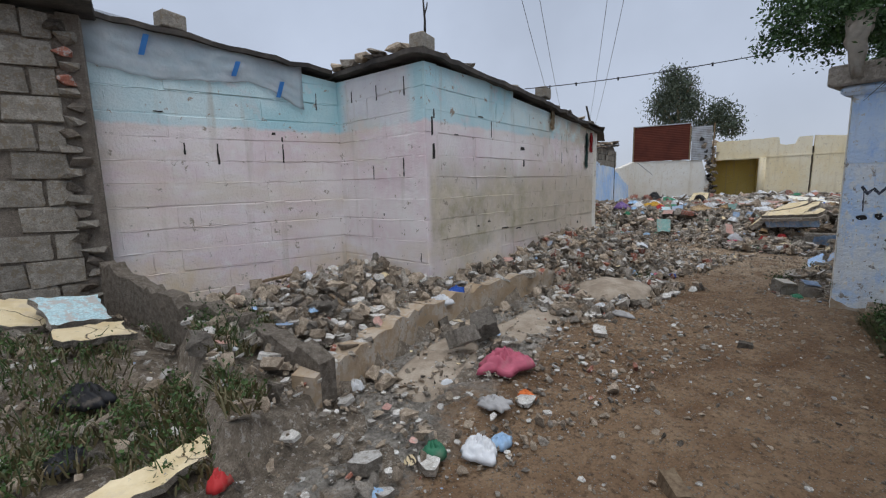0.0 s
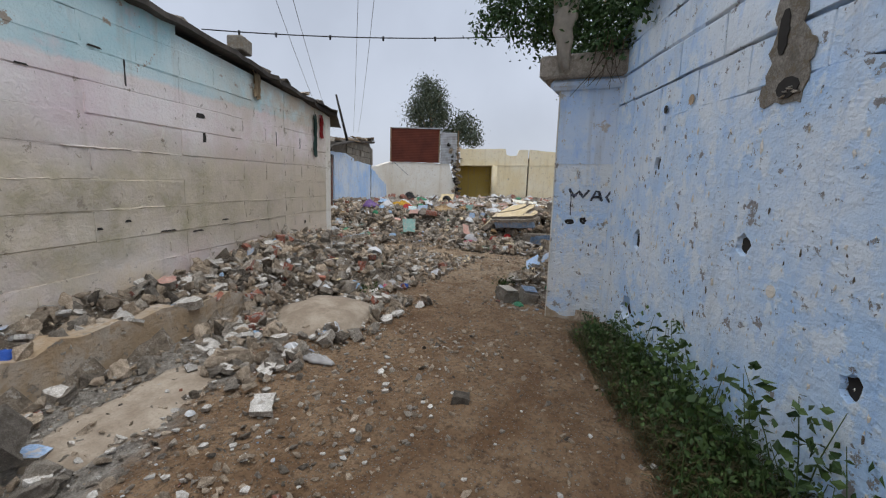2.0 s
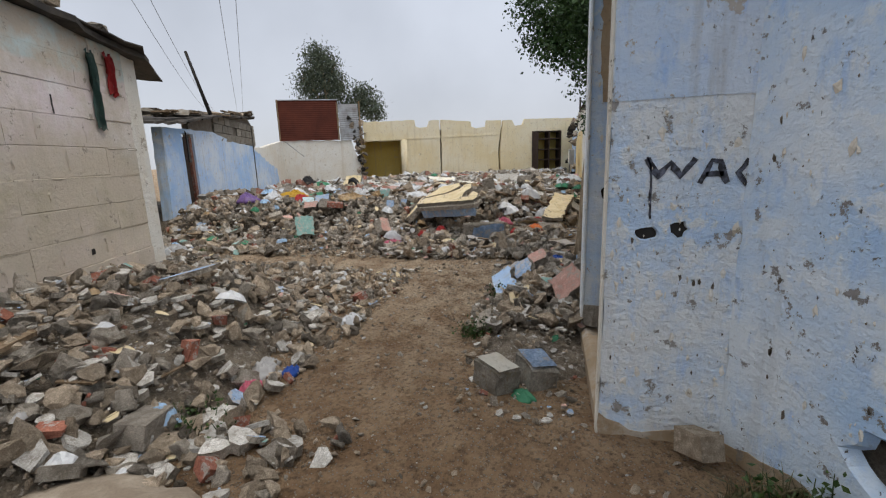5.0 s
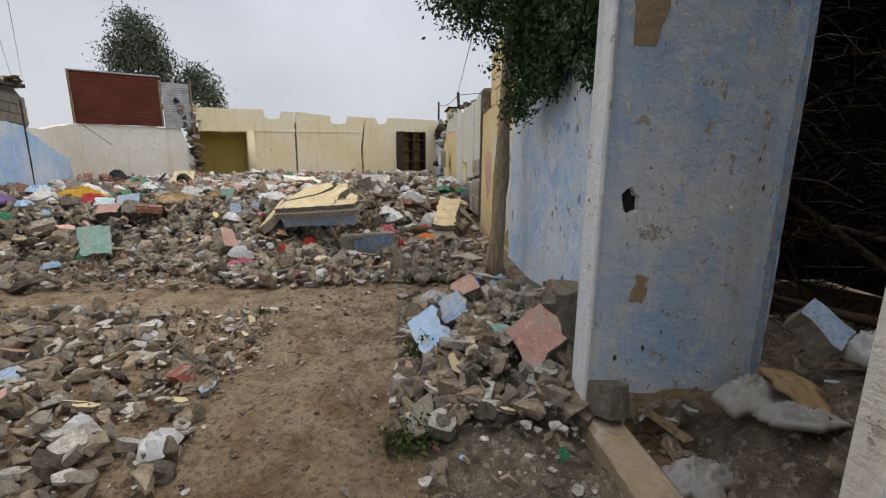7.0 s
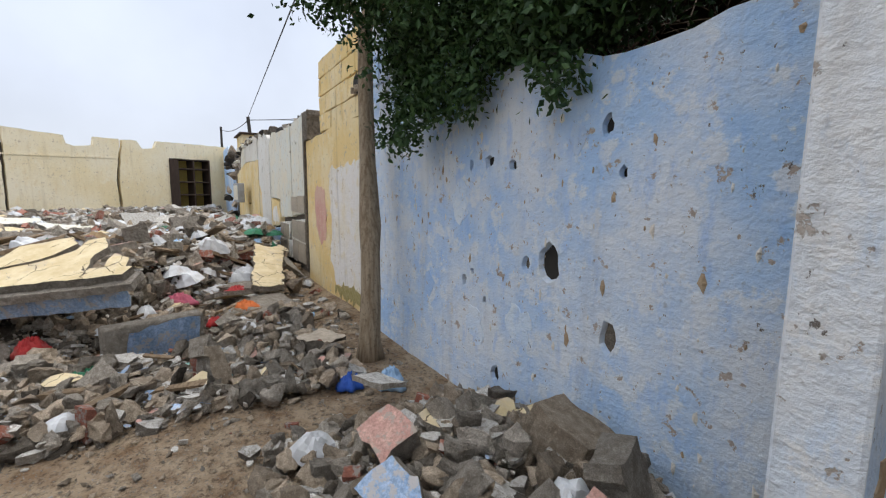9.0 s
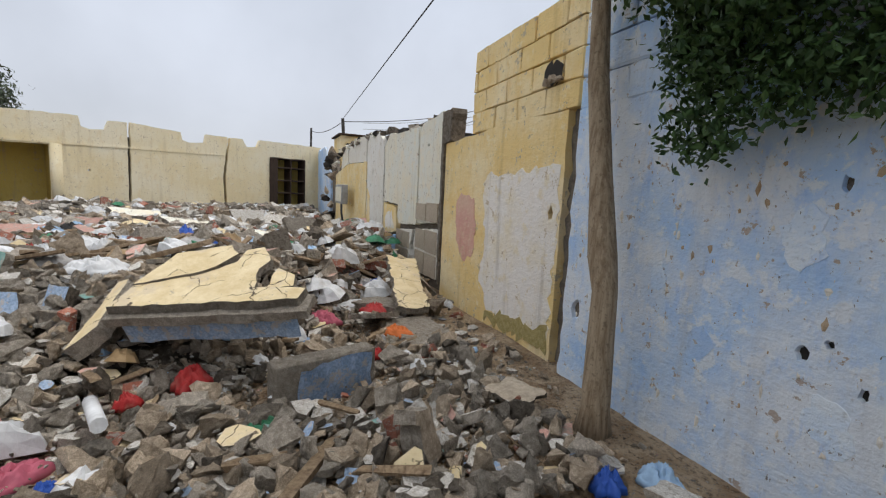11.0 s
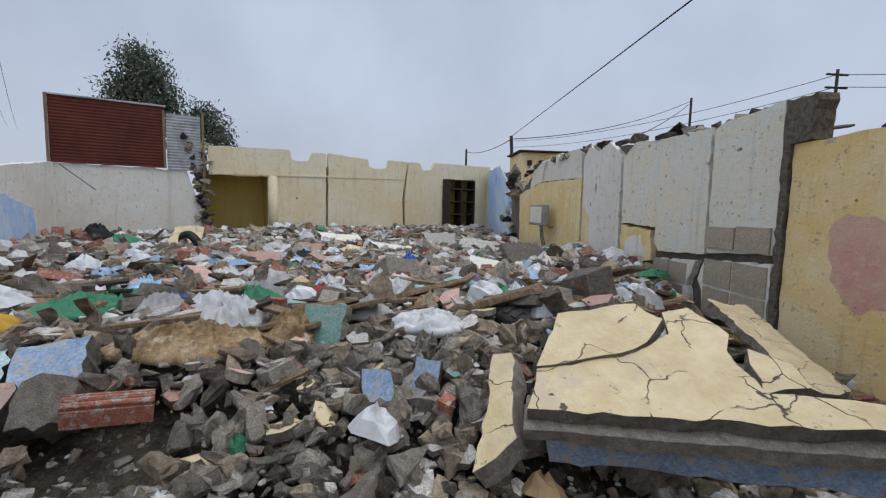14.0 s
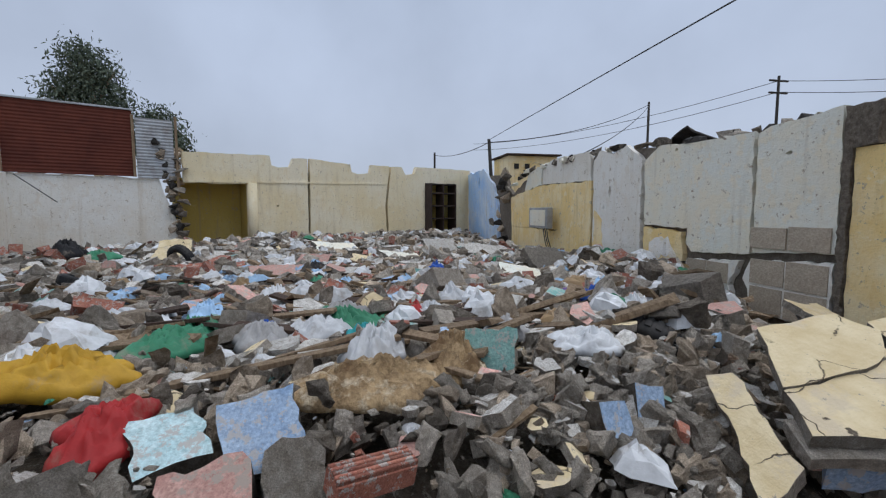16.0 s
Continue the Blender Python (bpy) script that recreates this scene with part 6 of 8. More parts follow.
for j, (p, q, r) in enumerate((((10.42, 1.10, 2.6), (9.3, 0.7, 3.0), 0.04), ((10.42, 1.10, 2.6), (9.0, 1.2, 3.2), 0.04), ((10.42, 1.10, 2.6), (10.6, 1.8, 3.3), 0.035), ((9.3, 0.7, 2.7), (7.2, 0.6, 3.1), 0.035), ((7.2, 0.6, 3.1), (6.2, 1.3, 3.0), 0.025))):
    bm = bmesh.new()
    a, b = Vector(p), Vector(q)
    tube(bm, [a[:], (a.lerp(b, 0.5) + Vector((0, 0, 0.12)))[:], b[:]], [r, r * 0.8, r * 0.55], 7)
    under(link("limb", bm, M["bark"]), tree)
# the two blobs at negative y are added to darken the room
near_blobs = [(9.35, 1.05, 2.75, 0.75, 0.8, 0.75, 420), (8.6, 0.75, 2.55, 0.85, 0.6, 0.65, 380), (9.2, 1.0, 2.16, 0.6, 0.32, 0.34, 110), (8.6, 0.98, 2.12, 0.45, 0.24, 0.22, 40), (9.6, 1.65, 3.0, 0.5, 0.5, 0.65, 240),
              (7.6, 0.4, 3.05, 1.0, 0.6, 0.42, 150), (6.55, 1.1, 3.0, 0.8, 0.85, 0.42, 300), (5.95, 1.75, 3.0, 0.45, 0.6, 0.36, 170), (9.65, 1.05, 2.2, 0.25, 0.16, 0.26, 60), (8.1, 0.72, 2.38, 0.6, 0.3, 0.34, 170), (8.3, 1.02, 2.2, 0.5, 0.2, 0.24, 120), (9.5, 1.2, 1.76, 0.16, 0.1, 0.22, 26), (9.2, 1.15, 1.85, 0.1, 0.1, 0.16, 16), (8.95, 1.1, 1.9, 0.12, 0.1, 0.2, 22), (8.3, 1.05, 1.85, 0.12, 0.08, 0.16, 9), (5.5, 0.62, 2.92, 0.5, 0.35, 0.32, 190), (4.9, 0.2, 3.0, 0.5, 0.3, 0.28, 90), (7.9, -0.9, 3.1, 1.6, 1.0, 0.4, 90), (8.4, -1.5, 1.7, 1.0, 0.3, 0.9, 150), (5.82, 1.02, 2.62, 0.14, 0.28, 0.22, 40)]
under(leaf_cloud("crown", clumps(near_blobs, 34, 0.06, 3), 0.030, M["leaf"], None, 4), tree)
# torn plastic drooping over the ledge, with dry creeper stems
vine = thing("torn_plastic_rag", "torn dirty white plastic rag hanging over the ledge", "rag", at=(5.80, 1.42, 2.45))
bm = bmesh.new()
cols, rows = 7, 14
g = [[bm.verts.new((-0.05 - 0.03 * math.sin(j * 0.3) + 0.03 * noise.noise(Vector((i * 0.8, j * 0.35, 2))), (i / cols - 0.5) * (0.24 - 0.011 * j) + 0.03 * noise.noise(Vector((j * 0.4, 1, 6))), 0.46 - 0.043 * j + 0.03 * noise.noise(Vector((i * 1.3, j * 0.1, 8))))) for i in range(cols + 1)] for j in range(rows + 1)]
for j in range(rows):
    for i in range(cols):
        f = bm.faces.new((g[j][i], g[j][i + 1], g[j + 1][i + 1], g[j + 1][i]))
        f.smooth = True
bmesh.ops.solidify(bm, geom=bm.faces[:], thickness=0.004)
link("rag", bm, cloth("dirty_grey_plastic", (0.52, 0.47, 0.40)), vine)
creeper = thing("dry_creeper", "dry tangled creeper stems hanging over the ledge", "creeper", at=(5.78, 1.05, 2.5))
rnd = random.Random(61)
for i in range(9):
    bm = bmesh.new()
    y0, y1 = rnd.uniform(-0.2, 0.15), rnd.uniform(-0.2, 0.3)
    tube(bm, [(0.05, y0, 0.12), (-0.06, y0 * 0.7, 0.0), (-0.05, (y0 + y1) / 2, -0.18 - 0.1 * rnd.random()), (-0.02, y1, -0.30 - 0.12 * rnd.random())], [0.006, 0.005, 0.004, 0.002], 4)
    link("stem", bm, M["twig"], creeper)

# dead branches in the dark room
brush = thing("brushwood", "heap of dead branches stored in the dark room", "brushwood", at=(7.9, -0.9, 0.2))
rnd = random.Random(44)
for i in range(7):
    bm = bmesh.new()
    a = Vector((rnd.uniform(6.9, 7.6), rnd.uniform(-1.2, -0.4), rnd.uniform(0.3, 0.8)))
    b = Vector((rnd.uniform(7.8, 9.2), rnd.uniform(-1.9, 0.3), rnd.uniform(0.2, 1.9)))
    tube(bm, [a[:], (a.lerp(b, 0.5) + Vector((0, 0, rnd.uniform(-0.1, 0.25))))[:], b[:]], [0.032, 0.024, 0.012], 6)
    under(link("branch", bm, M["twig"]), brush)
bm = bmesh.new()
for i in range(1500):
    a = Vector((rnd.uniform(7.8, 9.3), rnd.uniform(-1.9, 0.1), rnd.uniform(0.3, 2.4)))
    q = Vector((rnd.gauss(0, 1), rnd.gauss(0, 1), rnd.gauss(0, 0.6))).normalized() * rnd.uniform(0.25, 0.7)
    tube(bm, [a[:], (a + q * 0.5 + Vector((0, 0, 0.04)))[:], (a + q)[:]], [0.006, 0.004, 0.002], 3, False)
tagged(under(link("brush", bm, M["twig"]), brush), kind="stuff")

# far gum tree
far = thing("far_tree", "tall grey-green tree behind the yard wall", "tree", at=(39.0, 20.2, 0))
bm = bmesh.new()
tube(bm, [(39, 20.2, 0), (39.2, 20.3, 4), (38.9, 20.1, 7), (38.8, 20.3, 9.4)], [0.3, 0.24, 0.16, 0.06], 9)
under(link("trunk", bm, M["bark"]), far)
for a, b in (((39.2, 20.3, 4), (40.2, 17.2, 6.6)), ((39, 20.2, 5.5), (38.2, 21.8, 8.2)), ((38.9, 20.1, 7), (39.5, 19.2, 9.6))):
    bm = bmesh.new()
    tube(bm, [a, tuple((Vector(a) + Vector(b)) / 2 + Vector((0, 0, 0.3))), b], [0.12, 0.09, 0.04], 6)
    under(link("limb", bm, M["bark"]), far)
far_blobs = [(38.9, 20.2, 8.8, 1.5, 1.5, 1.5, 150), (38.6, 21.4, 7.6, 1.2, 1.3, 1.4, 110), (39.1, 19.3, 7.4, 1.2, 1.2, 1.5, 100), (38.6, 20.6, 10.0, 1.0, 1.0, 0.8, 50), (40.2, 17.4, 6.6, 0.9, 1.0, 1.1, 85), (40.4, 16.6, 5.6, 0.9, 0.8, 0.9, 60), (39.8, 18.4, 5.6, 1.2, 1.2, 1.0, 70), (39, 20.6, 6.0, 1.4, 1.4, 0.9, 70)]
under(leaf_cloud("crown", clumps(far_blobs, 19, 0.36, 9, 0.25), 0.11, M["gum"], None, 10, 0.8, 2.6), far)


def weed_patch(name, spots, height, count, seed, label, leaf=0.032, dry=0.15):
    """Leafy weeds: stems with leaves, and some dry blades."""
    w = thing(name, label, "weeds", kind="stuff", at=(spots[0][0], spots[0][1], ground_z(spots[0][0], spots[0][1])))
    rnd_ = random.Random(seed)
    bm_ = bmesh.new()
    cents = []
    for _ in range(count):
        x, y, r = rnd_.choice(spots)
        a_, q_ = rnd_.uniform(0, 6.28), r * math.sqrt(rnd_.random())
        x, y = x + q_ * math.cos(a_), y + q_ * math.sin(a_)
        z0 = ground_z(x, y)
        h = height * rnd_.uniform(0.35, 1.1)
        lean = Vector((rnd_.gauss(0, 0.25), rnd_.gauss(0, 0.25), 1)) * h
        p0 = Vector((x, y, z0))
        tube(bm_, [p0[:], (p0 + lean * 0.55)[:], (p0 + lean + Vector((lean.x, lean.y, 0)) * 0.25)[:]], [0.004, 0.003, 0.0015], 3, False)
        for i_ in range(int(7 + 16 * h / 0.4)):
            t_ = rnd_.uniform(0.1, 1.05)
            cents.append((p0 + lean * t_ + Vector((rnd_.gauss(0, 0.035), rnd_.gauss(0, 0.035), rnd_.gauss(0, 0.02))))[:])
    under(link("stems", bm_, M["weed"]), w)
    under(leaf_cloud("leaves", cents, leaf, M["weed"], None, seed, 0.1, 1.3), w)
    if dry:
        vs, fs = [], []
        for _ in range(int(count * 5 * dry * 4)):
            x, y, r = rnd_.choice(spots)
            a_, q_ = rnd_.uniform(0, 6.28), r * 1.1 * math.sqrt(rnd_.random())
            x, y = x + q_ * math.cos(a_), y + q_ * math.sin(a_)
            z0, h = ground_z(x, y), height * rnd_.uniform(0.25, 0.7)
            lx, ly, w_ = rnd_.gauss(0, 0.5) * h, rnd_.gauss(0, 0.5) * h, 0.004
            b_ = len(vs)
            vs += [(x - w_, y, z0), (x + w_, y, z0), (x + lx * 0.5 + w_, y + ly * 0.5, z0 + h * 0.7), (x + lx * 0.5 - w_, y + ly * 0.5, z0 + h * 0.7), (x + lx, y + ly, z0 + h * 0.85)]
            fs += [(b_, b_ + 1, b_ + 2, b_ + 3), (b_ + 3, b_ + 2, b_ + 4)]
        under(raw_mesh("dry_blades", vs, fs, M["dry"]), w)


fo, fd, fn_ = wall_frame(FRONT_A, FRONT_B, True)
spots = []
for i in range(14):
    q = fo + fd * (front_s(2.2 + 0.25 * i)) + fn_ * (0.30 - 0.010 * i)
    spots.append((q.x, q.y, 0.34 - 0.009 * i))
weed_patch("weeds", spots, 0.23, 640, 1, "dense green nettles along the foot of the blue wall", 0.020, 1.1)
weed_patch("tall_weeds", [(s[0] - fn_.x * 0.1, s[1] - fn_.y * 0.1, 0.12) for s in spots[3:11]], 0.50, 40, 2, "taller broad-leaved weeds against the blue wall", 0.040, 0)
weed_patch("weeds", [(-0.7, 3.6, 0.5), (-0.3, 2.9, 0.4), (0.1, 2.4, 0.3), (0.35, 3.2, 0.3), (0.25, 4.2, 0.3), (-0.9, 2.6, 0.4)], 0.16, 380, 3, "low green and dry weeds among the rubble", 0.018, 0.5)
weed_patch("weeds", [(5.55, 3.35, 0.14), (7.05, 2.25, 0.1), (9.2, 6.9, 0.25), (7.9, 2.15, 0.08)], 0.13, 90, 4, "small dark weed tufts at the rubble edge", 0.02, 0.1)

# ---- large pieces of debris ----
fallen = thing("fallen_wall_slab", "fallen cracked cream wall slab on a concrete beam", "wall slab", at=(11.2, 3.5, 0.4))
O = Vector((11.26, 3.98, 0.53))
U = Vector((-0.45, -1.07, 0.11)).normalized()
V = Vector((0.9, -0.38, 0.36)).normalized()
V = (V - U * V.dot(U)).normalized()
Nn = U.cross(V)
if Nn.z < 0:
    Nn = -Nn
Mslab = Matrix((U, V, Nn)).transposed().to_4x4()
Mslab.translation = O


def flat_piece(name, outline, z0, z1, material, parent, matrix, label="", seed=1, amp=0.012, stepw=0.07, side=None):
    """A slab from an outline in its own plane; side: material of the broken edges."""
    bm_ = bmesh.new()
    pts_ = jag(outline, amp, stepw, seed)
    hi_ = [bm_.verts.new((x, y, z1)) for x, y in pts_]
    rr_ = random.Random(seed)
    lo_ = [bm_.verts.new((x + rr_.uniform(-0.012, 0.012), y + rr_.uniform(-0.012, 0.012), z0)) for x, y in pts_]
    for vs_ in (hi_, lo_):
        es_ = [bm_.edges.get((vs_[i], vs_[(i + 1) % len(vs_)])) or bm_.edges.new((vs_[i], vs_[(i + 1) % len(vs_)])) for i in range(len(vs_))]
        bmesh.ops.triangle_fill(bm_, edges=es_, use_beauty=True)
    for i in range(len(hi_)):
        j = (i + 1) % len(hi_)
        f = bm_.faces.new((lo_[i], lo_[j], hi_[j], hi_[i]))
        f.material_index = 1 if side else 0
    bmesh.ops.recalc_face_normals(bm_, faces=bm_.faces)
    if parent:
        ob = under(link(name, bm_, [material, side] if side else material, None, label), parent)
        ob.matrix_basis = matrix
    else:
        ob = link(name, bm_, [material, side] if side else material, None, label)
        ob.matrix_basis = matrix
    return ob


flat_piece("cream_slab", [(0.0, 0.0), (1.18, 0.0), (1.2, 0.12), (0.86, 0.15), (0.80, 0.40), (0.84, 0.52), (0.72, 0.74), (0.60, 0.70), (0.60, 0.52), (0.5, 0.42), (0.38, 0.34), (0.02, 0.24)], -0.06, 0.0, M["cream"], fallen, Mslab, seed=3, side=M["concrete"])
flat_piece("cream_slab", [(0.02, 0.247), (0.375, 0.343), (0.495, 0.425), (0.585, 0.60), (0.48, 0.74), (0.10, 0.66)], -0.055, 0.004, M["cream"], fallen, Mslab @ pose(0, 0, 0.002, 1, -1, 0), seed=4, side=M["concrete"])
flat_piece("beam", [(-0.02, -0.05), (1.24, -0.05), (1.24, 0.14), (0.6, 0.2), (-0.02, 0.14)], -0.125, -0.062, M["concrete"], fallen, Mslab, "grey concrete beam edge", 5, 0.006)
flat_piece("blue_face", [(0.06, -0.02), (1.16, -0.02), (1.1, 0.10), (0.12, 0.10)], -0.27, -0.127, M["skyblue"], fallen, Mslab, "flaking blue painted wall face", 6, 0.02)
flat_piece("cream_slab", [(-0.28, -0.14), (-0.07, -0.06), (-0.05, 0.40), (-0.15, 0.44), (-0.20, 0.12)], -0.13, -0.02, M["cream"], fallen, Mslab @ pose(0, 0, -0.04, 8, -24, 8), "broken off cream corner", 7, 0.016, 0.05, M["concrete"])
flat_piece("cream_slab", [(0.88, 0.22), (1.06, 0.28), (1.04, 0.40), (0.9, 0.48)], -0.05, 0.0, M["cream"], fallen, Mslab @ pose(0, 0, -0.03, 6, 4, 0), seed=8, side=M["concrete"])

bl_block = thing("painted_wall_piece", "toppled wall piece with flaking blue and ochre paint", "wall piece", at=(10.8, 2.75, 0))
a, b = Vector((10.80, 3.07, -0.06)), Vector((10.99, 2.42, -0.06))
dd = (b - a).normalized()
Mb = Matrix((dd, Vector((-dd.y, dd.x, 0)) * -1, Vector((0, 0, 1)))).transposed().to_4x4()
bm = bmesh.new()
box(bm, 0, 0.68, 0.0, 0.14, 0, 0.33, 0.015)
ob = under(link("body", bm, M["concrete"]), bl_block)
ob.matrix_basis = Matrix.Translation(a) @ Mb
face = [(0.14, 0.06), (0.64, 0.03), (0.65, 0.30), (0.42, 0.31), (0.16, 0.27)]
bm = bmesh.new()
f = bm.faces.new([bm.verts.new((x, -0.004, z)) for x, z in jag(face, 0.02, 0.06, 9)])
bmesh.ops.solidify(bm, geom=[f], thickness=0.004)
ob = under(link("paint", bm, M["skyblue"]), bl_block)
ob.matrix_basis = Matrix.Translation(a) @ Mb
bm = bmesh.new()
f = bm.faces.new([bm.verts.new((x, 0.144, z)) for x, z in jag(face, 0.02, 0.06, 9)])
bmesh.ops.solidify(bm, geom=[f], thickness=0.004)
ob = under(link("paint", bm, M["skyblue"]), bl_block)
ob.matrix_basis = Matrix.Translation(a) @ Mb


FEATURES = []


def debris_slab(name, x, y, z, sx, sy, th, rot, material, label, category="slab", seed=1, side="concrete"):
    rr = random.Random(seed)
    FEATURES.append((x, y, min(0.3, max(sx, sy) * 0.5)))
    m = 8
    out = []
    for i in range(m):
        q = 2 * math.pi * i / m
        cc, ss = math.cos(q), math.sin(q)
        r = min(1 / max(abs(cc), 1e-3), 1 / max(abs(ss), 1e-3)) * rr.uniform(0.76, 1.0)
        out.append((cc * r * sx / 2, ss * r * sy / 2))
    ob = flat_piece(name, out, -th / 2, th / 2, M[material], None, pose(x, y, z, *rot), seed=seed, amp=0.02, stepw=0.04, side=M[side])
    return tagged(ob, label, category)


debris_slab("cream_slab", -0.12, 2.17, 0.22, 0.56, 0.2, 0.04, (3, -5, 14), "cream", "flat cream plaster slab lying on weeds", seed=2)
debris_slab("cream_slab", 12.75, 1.55, 0.30, 1.5, 0.42, 0.07, (10, -14, -10), "cream", "long cream plaster slab leaning on rubble", seed=3)
debris_slab("cream_slab", 12.1, 2.1, 0.12, 0.5, 0.34, 0.05, (8, 14, 30), "cream", "small cream plaster slab on the rubble", seed=4)
k = Nodes("worn_cement_screed", 0.9)
n1, n2 = k.noise(5, 6, 0.65), k.noise(60, 4, 0.7)
c = k.mix(k.ramp(n1, 0.4, 0.62), (0.27, 0.215, 0.16), (0.41, 0.345, 0.27))
M["screed"] = k.done(k.mix(k.ramp(n2, 0.5, 0.68, 0, 0.5), c, (0.20, 0.165, 0.125)), k.math("ADD", n1, k.math("MULTIPLY", n2, 0.3)), 0.02, 0.8)


def screed_mound(x, y, rx_, ry_, height, turn, seed, label):
    """A worn hump of cement screed with a ragged foot."""
    bm_ = bmesh.new()
    rings, seg = 9, 40
    prev = [bm_.verts.new((0, 0, height))]
    for i_ in range(1, rings + 1):
        t_ = i_ / rings
        row = []
        for k_ in range(seg):
            a_ = 2 * math.pi * k_ / seg
            e_ = 1 + 0.28 * noise.noise(Vector((math.cos(a_) * 1.6, math.sin(a_) * 1.6, seed))) + 0.10 * noise.noise(Vector((math.cos(a_) * 6, math.sin(a_) * 6, seed)))
            px_, py_ = math.cos(a_) * t_ * e_ * rx_, math.sin(a_) * t_ * e_ * ry_
            row.append(bm_.verts.new((px_, py_, height * (1 - t_ ** 2.6) + 0.016 * noise.noise(Vector((px_ * 5, py_ * 5, seed))) - (0.10 if i_ == rings else 0))))
        for k_ in range(seg):
            m_ = (k_ + 1) % seg
            f_ = bm_.faces.new((prev[0], row[k_], row[m_]) if i_ == 1 else (prev[k_], row[k_], row[m_], prev[m_]))
            f_.smooth = True
        prev = row
    ob_ = link("screed_mound", bm_, M["screed"])
    ob_.matrix_basis = pose(x, y, base_h(x, y) - 0.005, 0, 0, turn)
    FEATURES.append((x, y, 0.45))
    return tagged(ob_, label, "mound")


screed_mound(4.68, 3.25, 0.62, 0.46, 0.14, 25, 3, "smooth worn hump of cement screed beside the track")
screed_mound(1.75, 2.72, 0.75, 0.26, 0.035, 35, 5, "worn cement apron at the foot of the plinth")
screed_mound(2.9, 2.95, 0.7, 0.26, 0.04, 22, 8, "worn cement apron at the foot of the plinth")
debris_slab("green_slab", 10.5, 5.74, 0.24, 0.40, 0.32, 0.05, (0, -55, 30), "teal", "pale green plaster slab leaning on rubble", seed=6)
debris_slab("green_slab", 12.2, 4.95, 0.52, 0.5, 0.34, 0.07, (0, -72, -28), "teal", "pale green painted wall strip on edge", seed=7)
debris_slab("pink_slab", 7.52, 1.53, 0.25, 0.34, 0.30, 0.12, (-48, -22, 15), "pinkish", "pink and green painted block tilted on the pile", "block", 8)
debris_slab("pink_slab", 8.42, 1.80, 0.24, 0.24, 0.20, 0.12, (-30, -15, 10), "pinkish", "small pink painted block on the pile", "block", 9)
debris_slab("blue_slab", 8.10, 1.93, 0.22, 0.26, 0.2, 0.07, (-40, -22, 10), "skyblue", "blue painted plaster piece on the pile", "slab", 10)
debris_slab("blue_slab", 7.93, 2.10, 0.14, 0.34, 0.22, 0.06, (-38, -20, 20), "blue_house", "pale blue plaster piece on the pile", "slab", 11)
debris_slab("white_slab", 9.12, 1.55, 0.16, 0.32, 0.22, 0.03, (12, 6, 15), "white", "white plaster piece near the trunk", "slab", 12)
debris_slab("blue_slab", -0.5, 4.42, 0.50, 0.46, 0.40, 0.05, (26, 8, 25), "pale_turquoise", "pale blue plaster slab on the heap", "slab", 13)
debris_slab("cream_slab", -0.84, 4.6, 0.50, 0.52, 0.4, 0.06, (22, 10, 10), "cream", "cream plaster slab on the heap", "slab", 14)
debris_slab("blue_slab", 6.62, 4.36, 0.50, 0.42, 0.12, 0.04, (8, 6, 150), "skyblue", "narrow blue plaster strip on the heap", "slab", 15)
debris_slab("blue_block", 11.62, 5.98, 0.52, 0.34, 0.30, 0.2, (-8, -36, 20), "skyblue", "cement lump with a blue and pink painted face", "block", 16)
debris_slab("blue_block", 11.65, 4.60, 0.47, 0.16, 0.15, 0.18, (0, -66, 10), "skyblue", "grey lump with a blue painted face", "block", 17, "concrete_dark")
debris_slab("blue_block", 11.75, 4.34, 0.47, 0.17, 0.14, 0.2, (10, -62, -25), "skyblue", "grey lump with a blue painted face", "block", 18, "concrete_dark")
debris_slab("pink_slab", 17.6, 6.9, 0.32, 0.5, 1.0, 0.1, (0, -24, 10), "pinkish", "large salmon painted wall slab on the rubble", "slab", 19)
debris_slab("pink_slab", 19.2, 6.5, 0.34, 0.4, 0.7, 0.1, (0, -30, -20), "pinkish", "salmon painted wall slab on the rubble", "slab", 20)
debris_slab("pink_slab", 11.33, 6.08, 0.47, 0.30, 0.26, 0.14, (-5, -20, 20), "pinkish", "pink painted block on the rubble", "block", 21, "concrete_dark")
debris_slab("cream_slab", 20.6, 9.6, 0.45, 0.7, 0.8, 0.2, (0, -40, 5), "cream", "cream wall lump standing on the rubble", "slab", 22)
debris_slab("grey_slab", 17.4, 2.2, 0.45, 0.6, 0.9, 0.12, (0, -50, 20), "concrete", "pale grey wall slab standing in rubble", "slab", 23)
debris_slab("white_slab", 21.5, 3.4, 0.42, 0.6, 1.0, 0.1, (0, -35, 10), "white", "white plaster slab standing on the rubble", "slab", 24)

debris_slab("floor_slab", 11.75, 1.72, 0.02, 0.95, 0.6, 0.08, (2, -3, 12), "concrete", "broken grey concrete floor slab by the yellow wall", "slab", 31)
debris_slab("floor_slab", 12.75, 1.85, 0.06, 0.7, 0.4, 0.07, (-4, 3, 40), "concrete", "cracked grey concrete floor slab on the path", "slab", 32)
debris_slab("loose_tile", 10.42, 1.54, 0.03, 0.34, 0.28, 0.03, (-6, -4, 25), "beige_tile", "loose beige floor tile lying face up", "tile", 33, "concrete_dark")

debris_slab("blue_block", 6.90, 0.60, 0.54, 0.2, 0.16, 0.10, (-20, -38, 40), "skyblue", "grey lump with a flaking blue face in the doorway", "block", 41)
debris_slab("brown_boulder", 6.60, 0.46, 0.42, 0.26, 0.24, 0.2, (10, -12, 30), "stone", "rough brown lump of mortar in the doorway", "stone", 42, "stone")

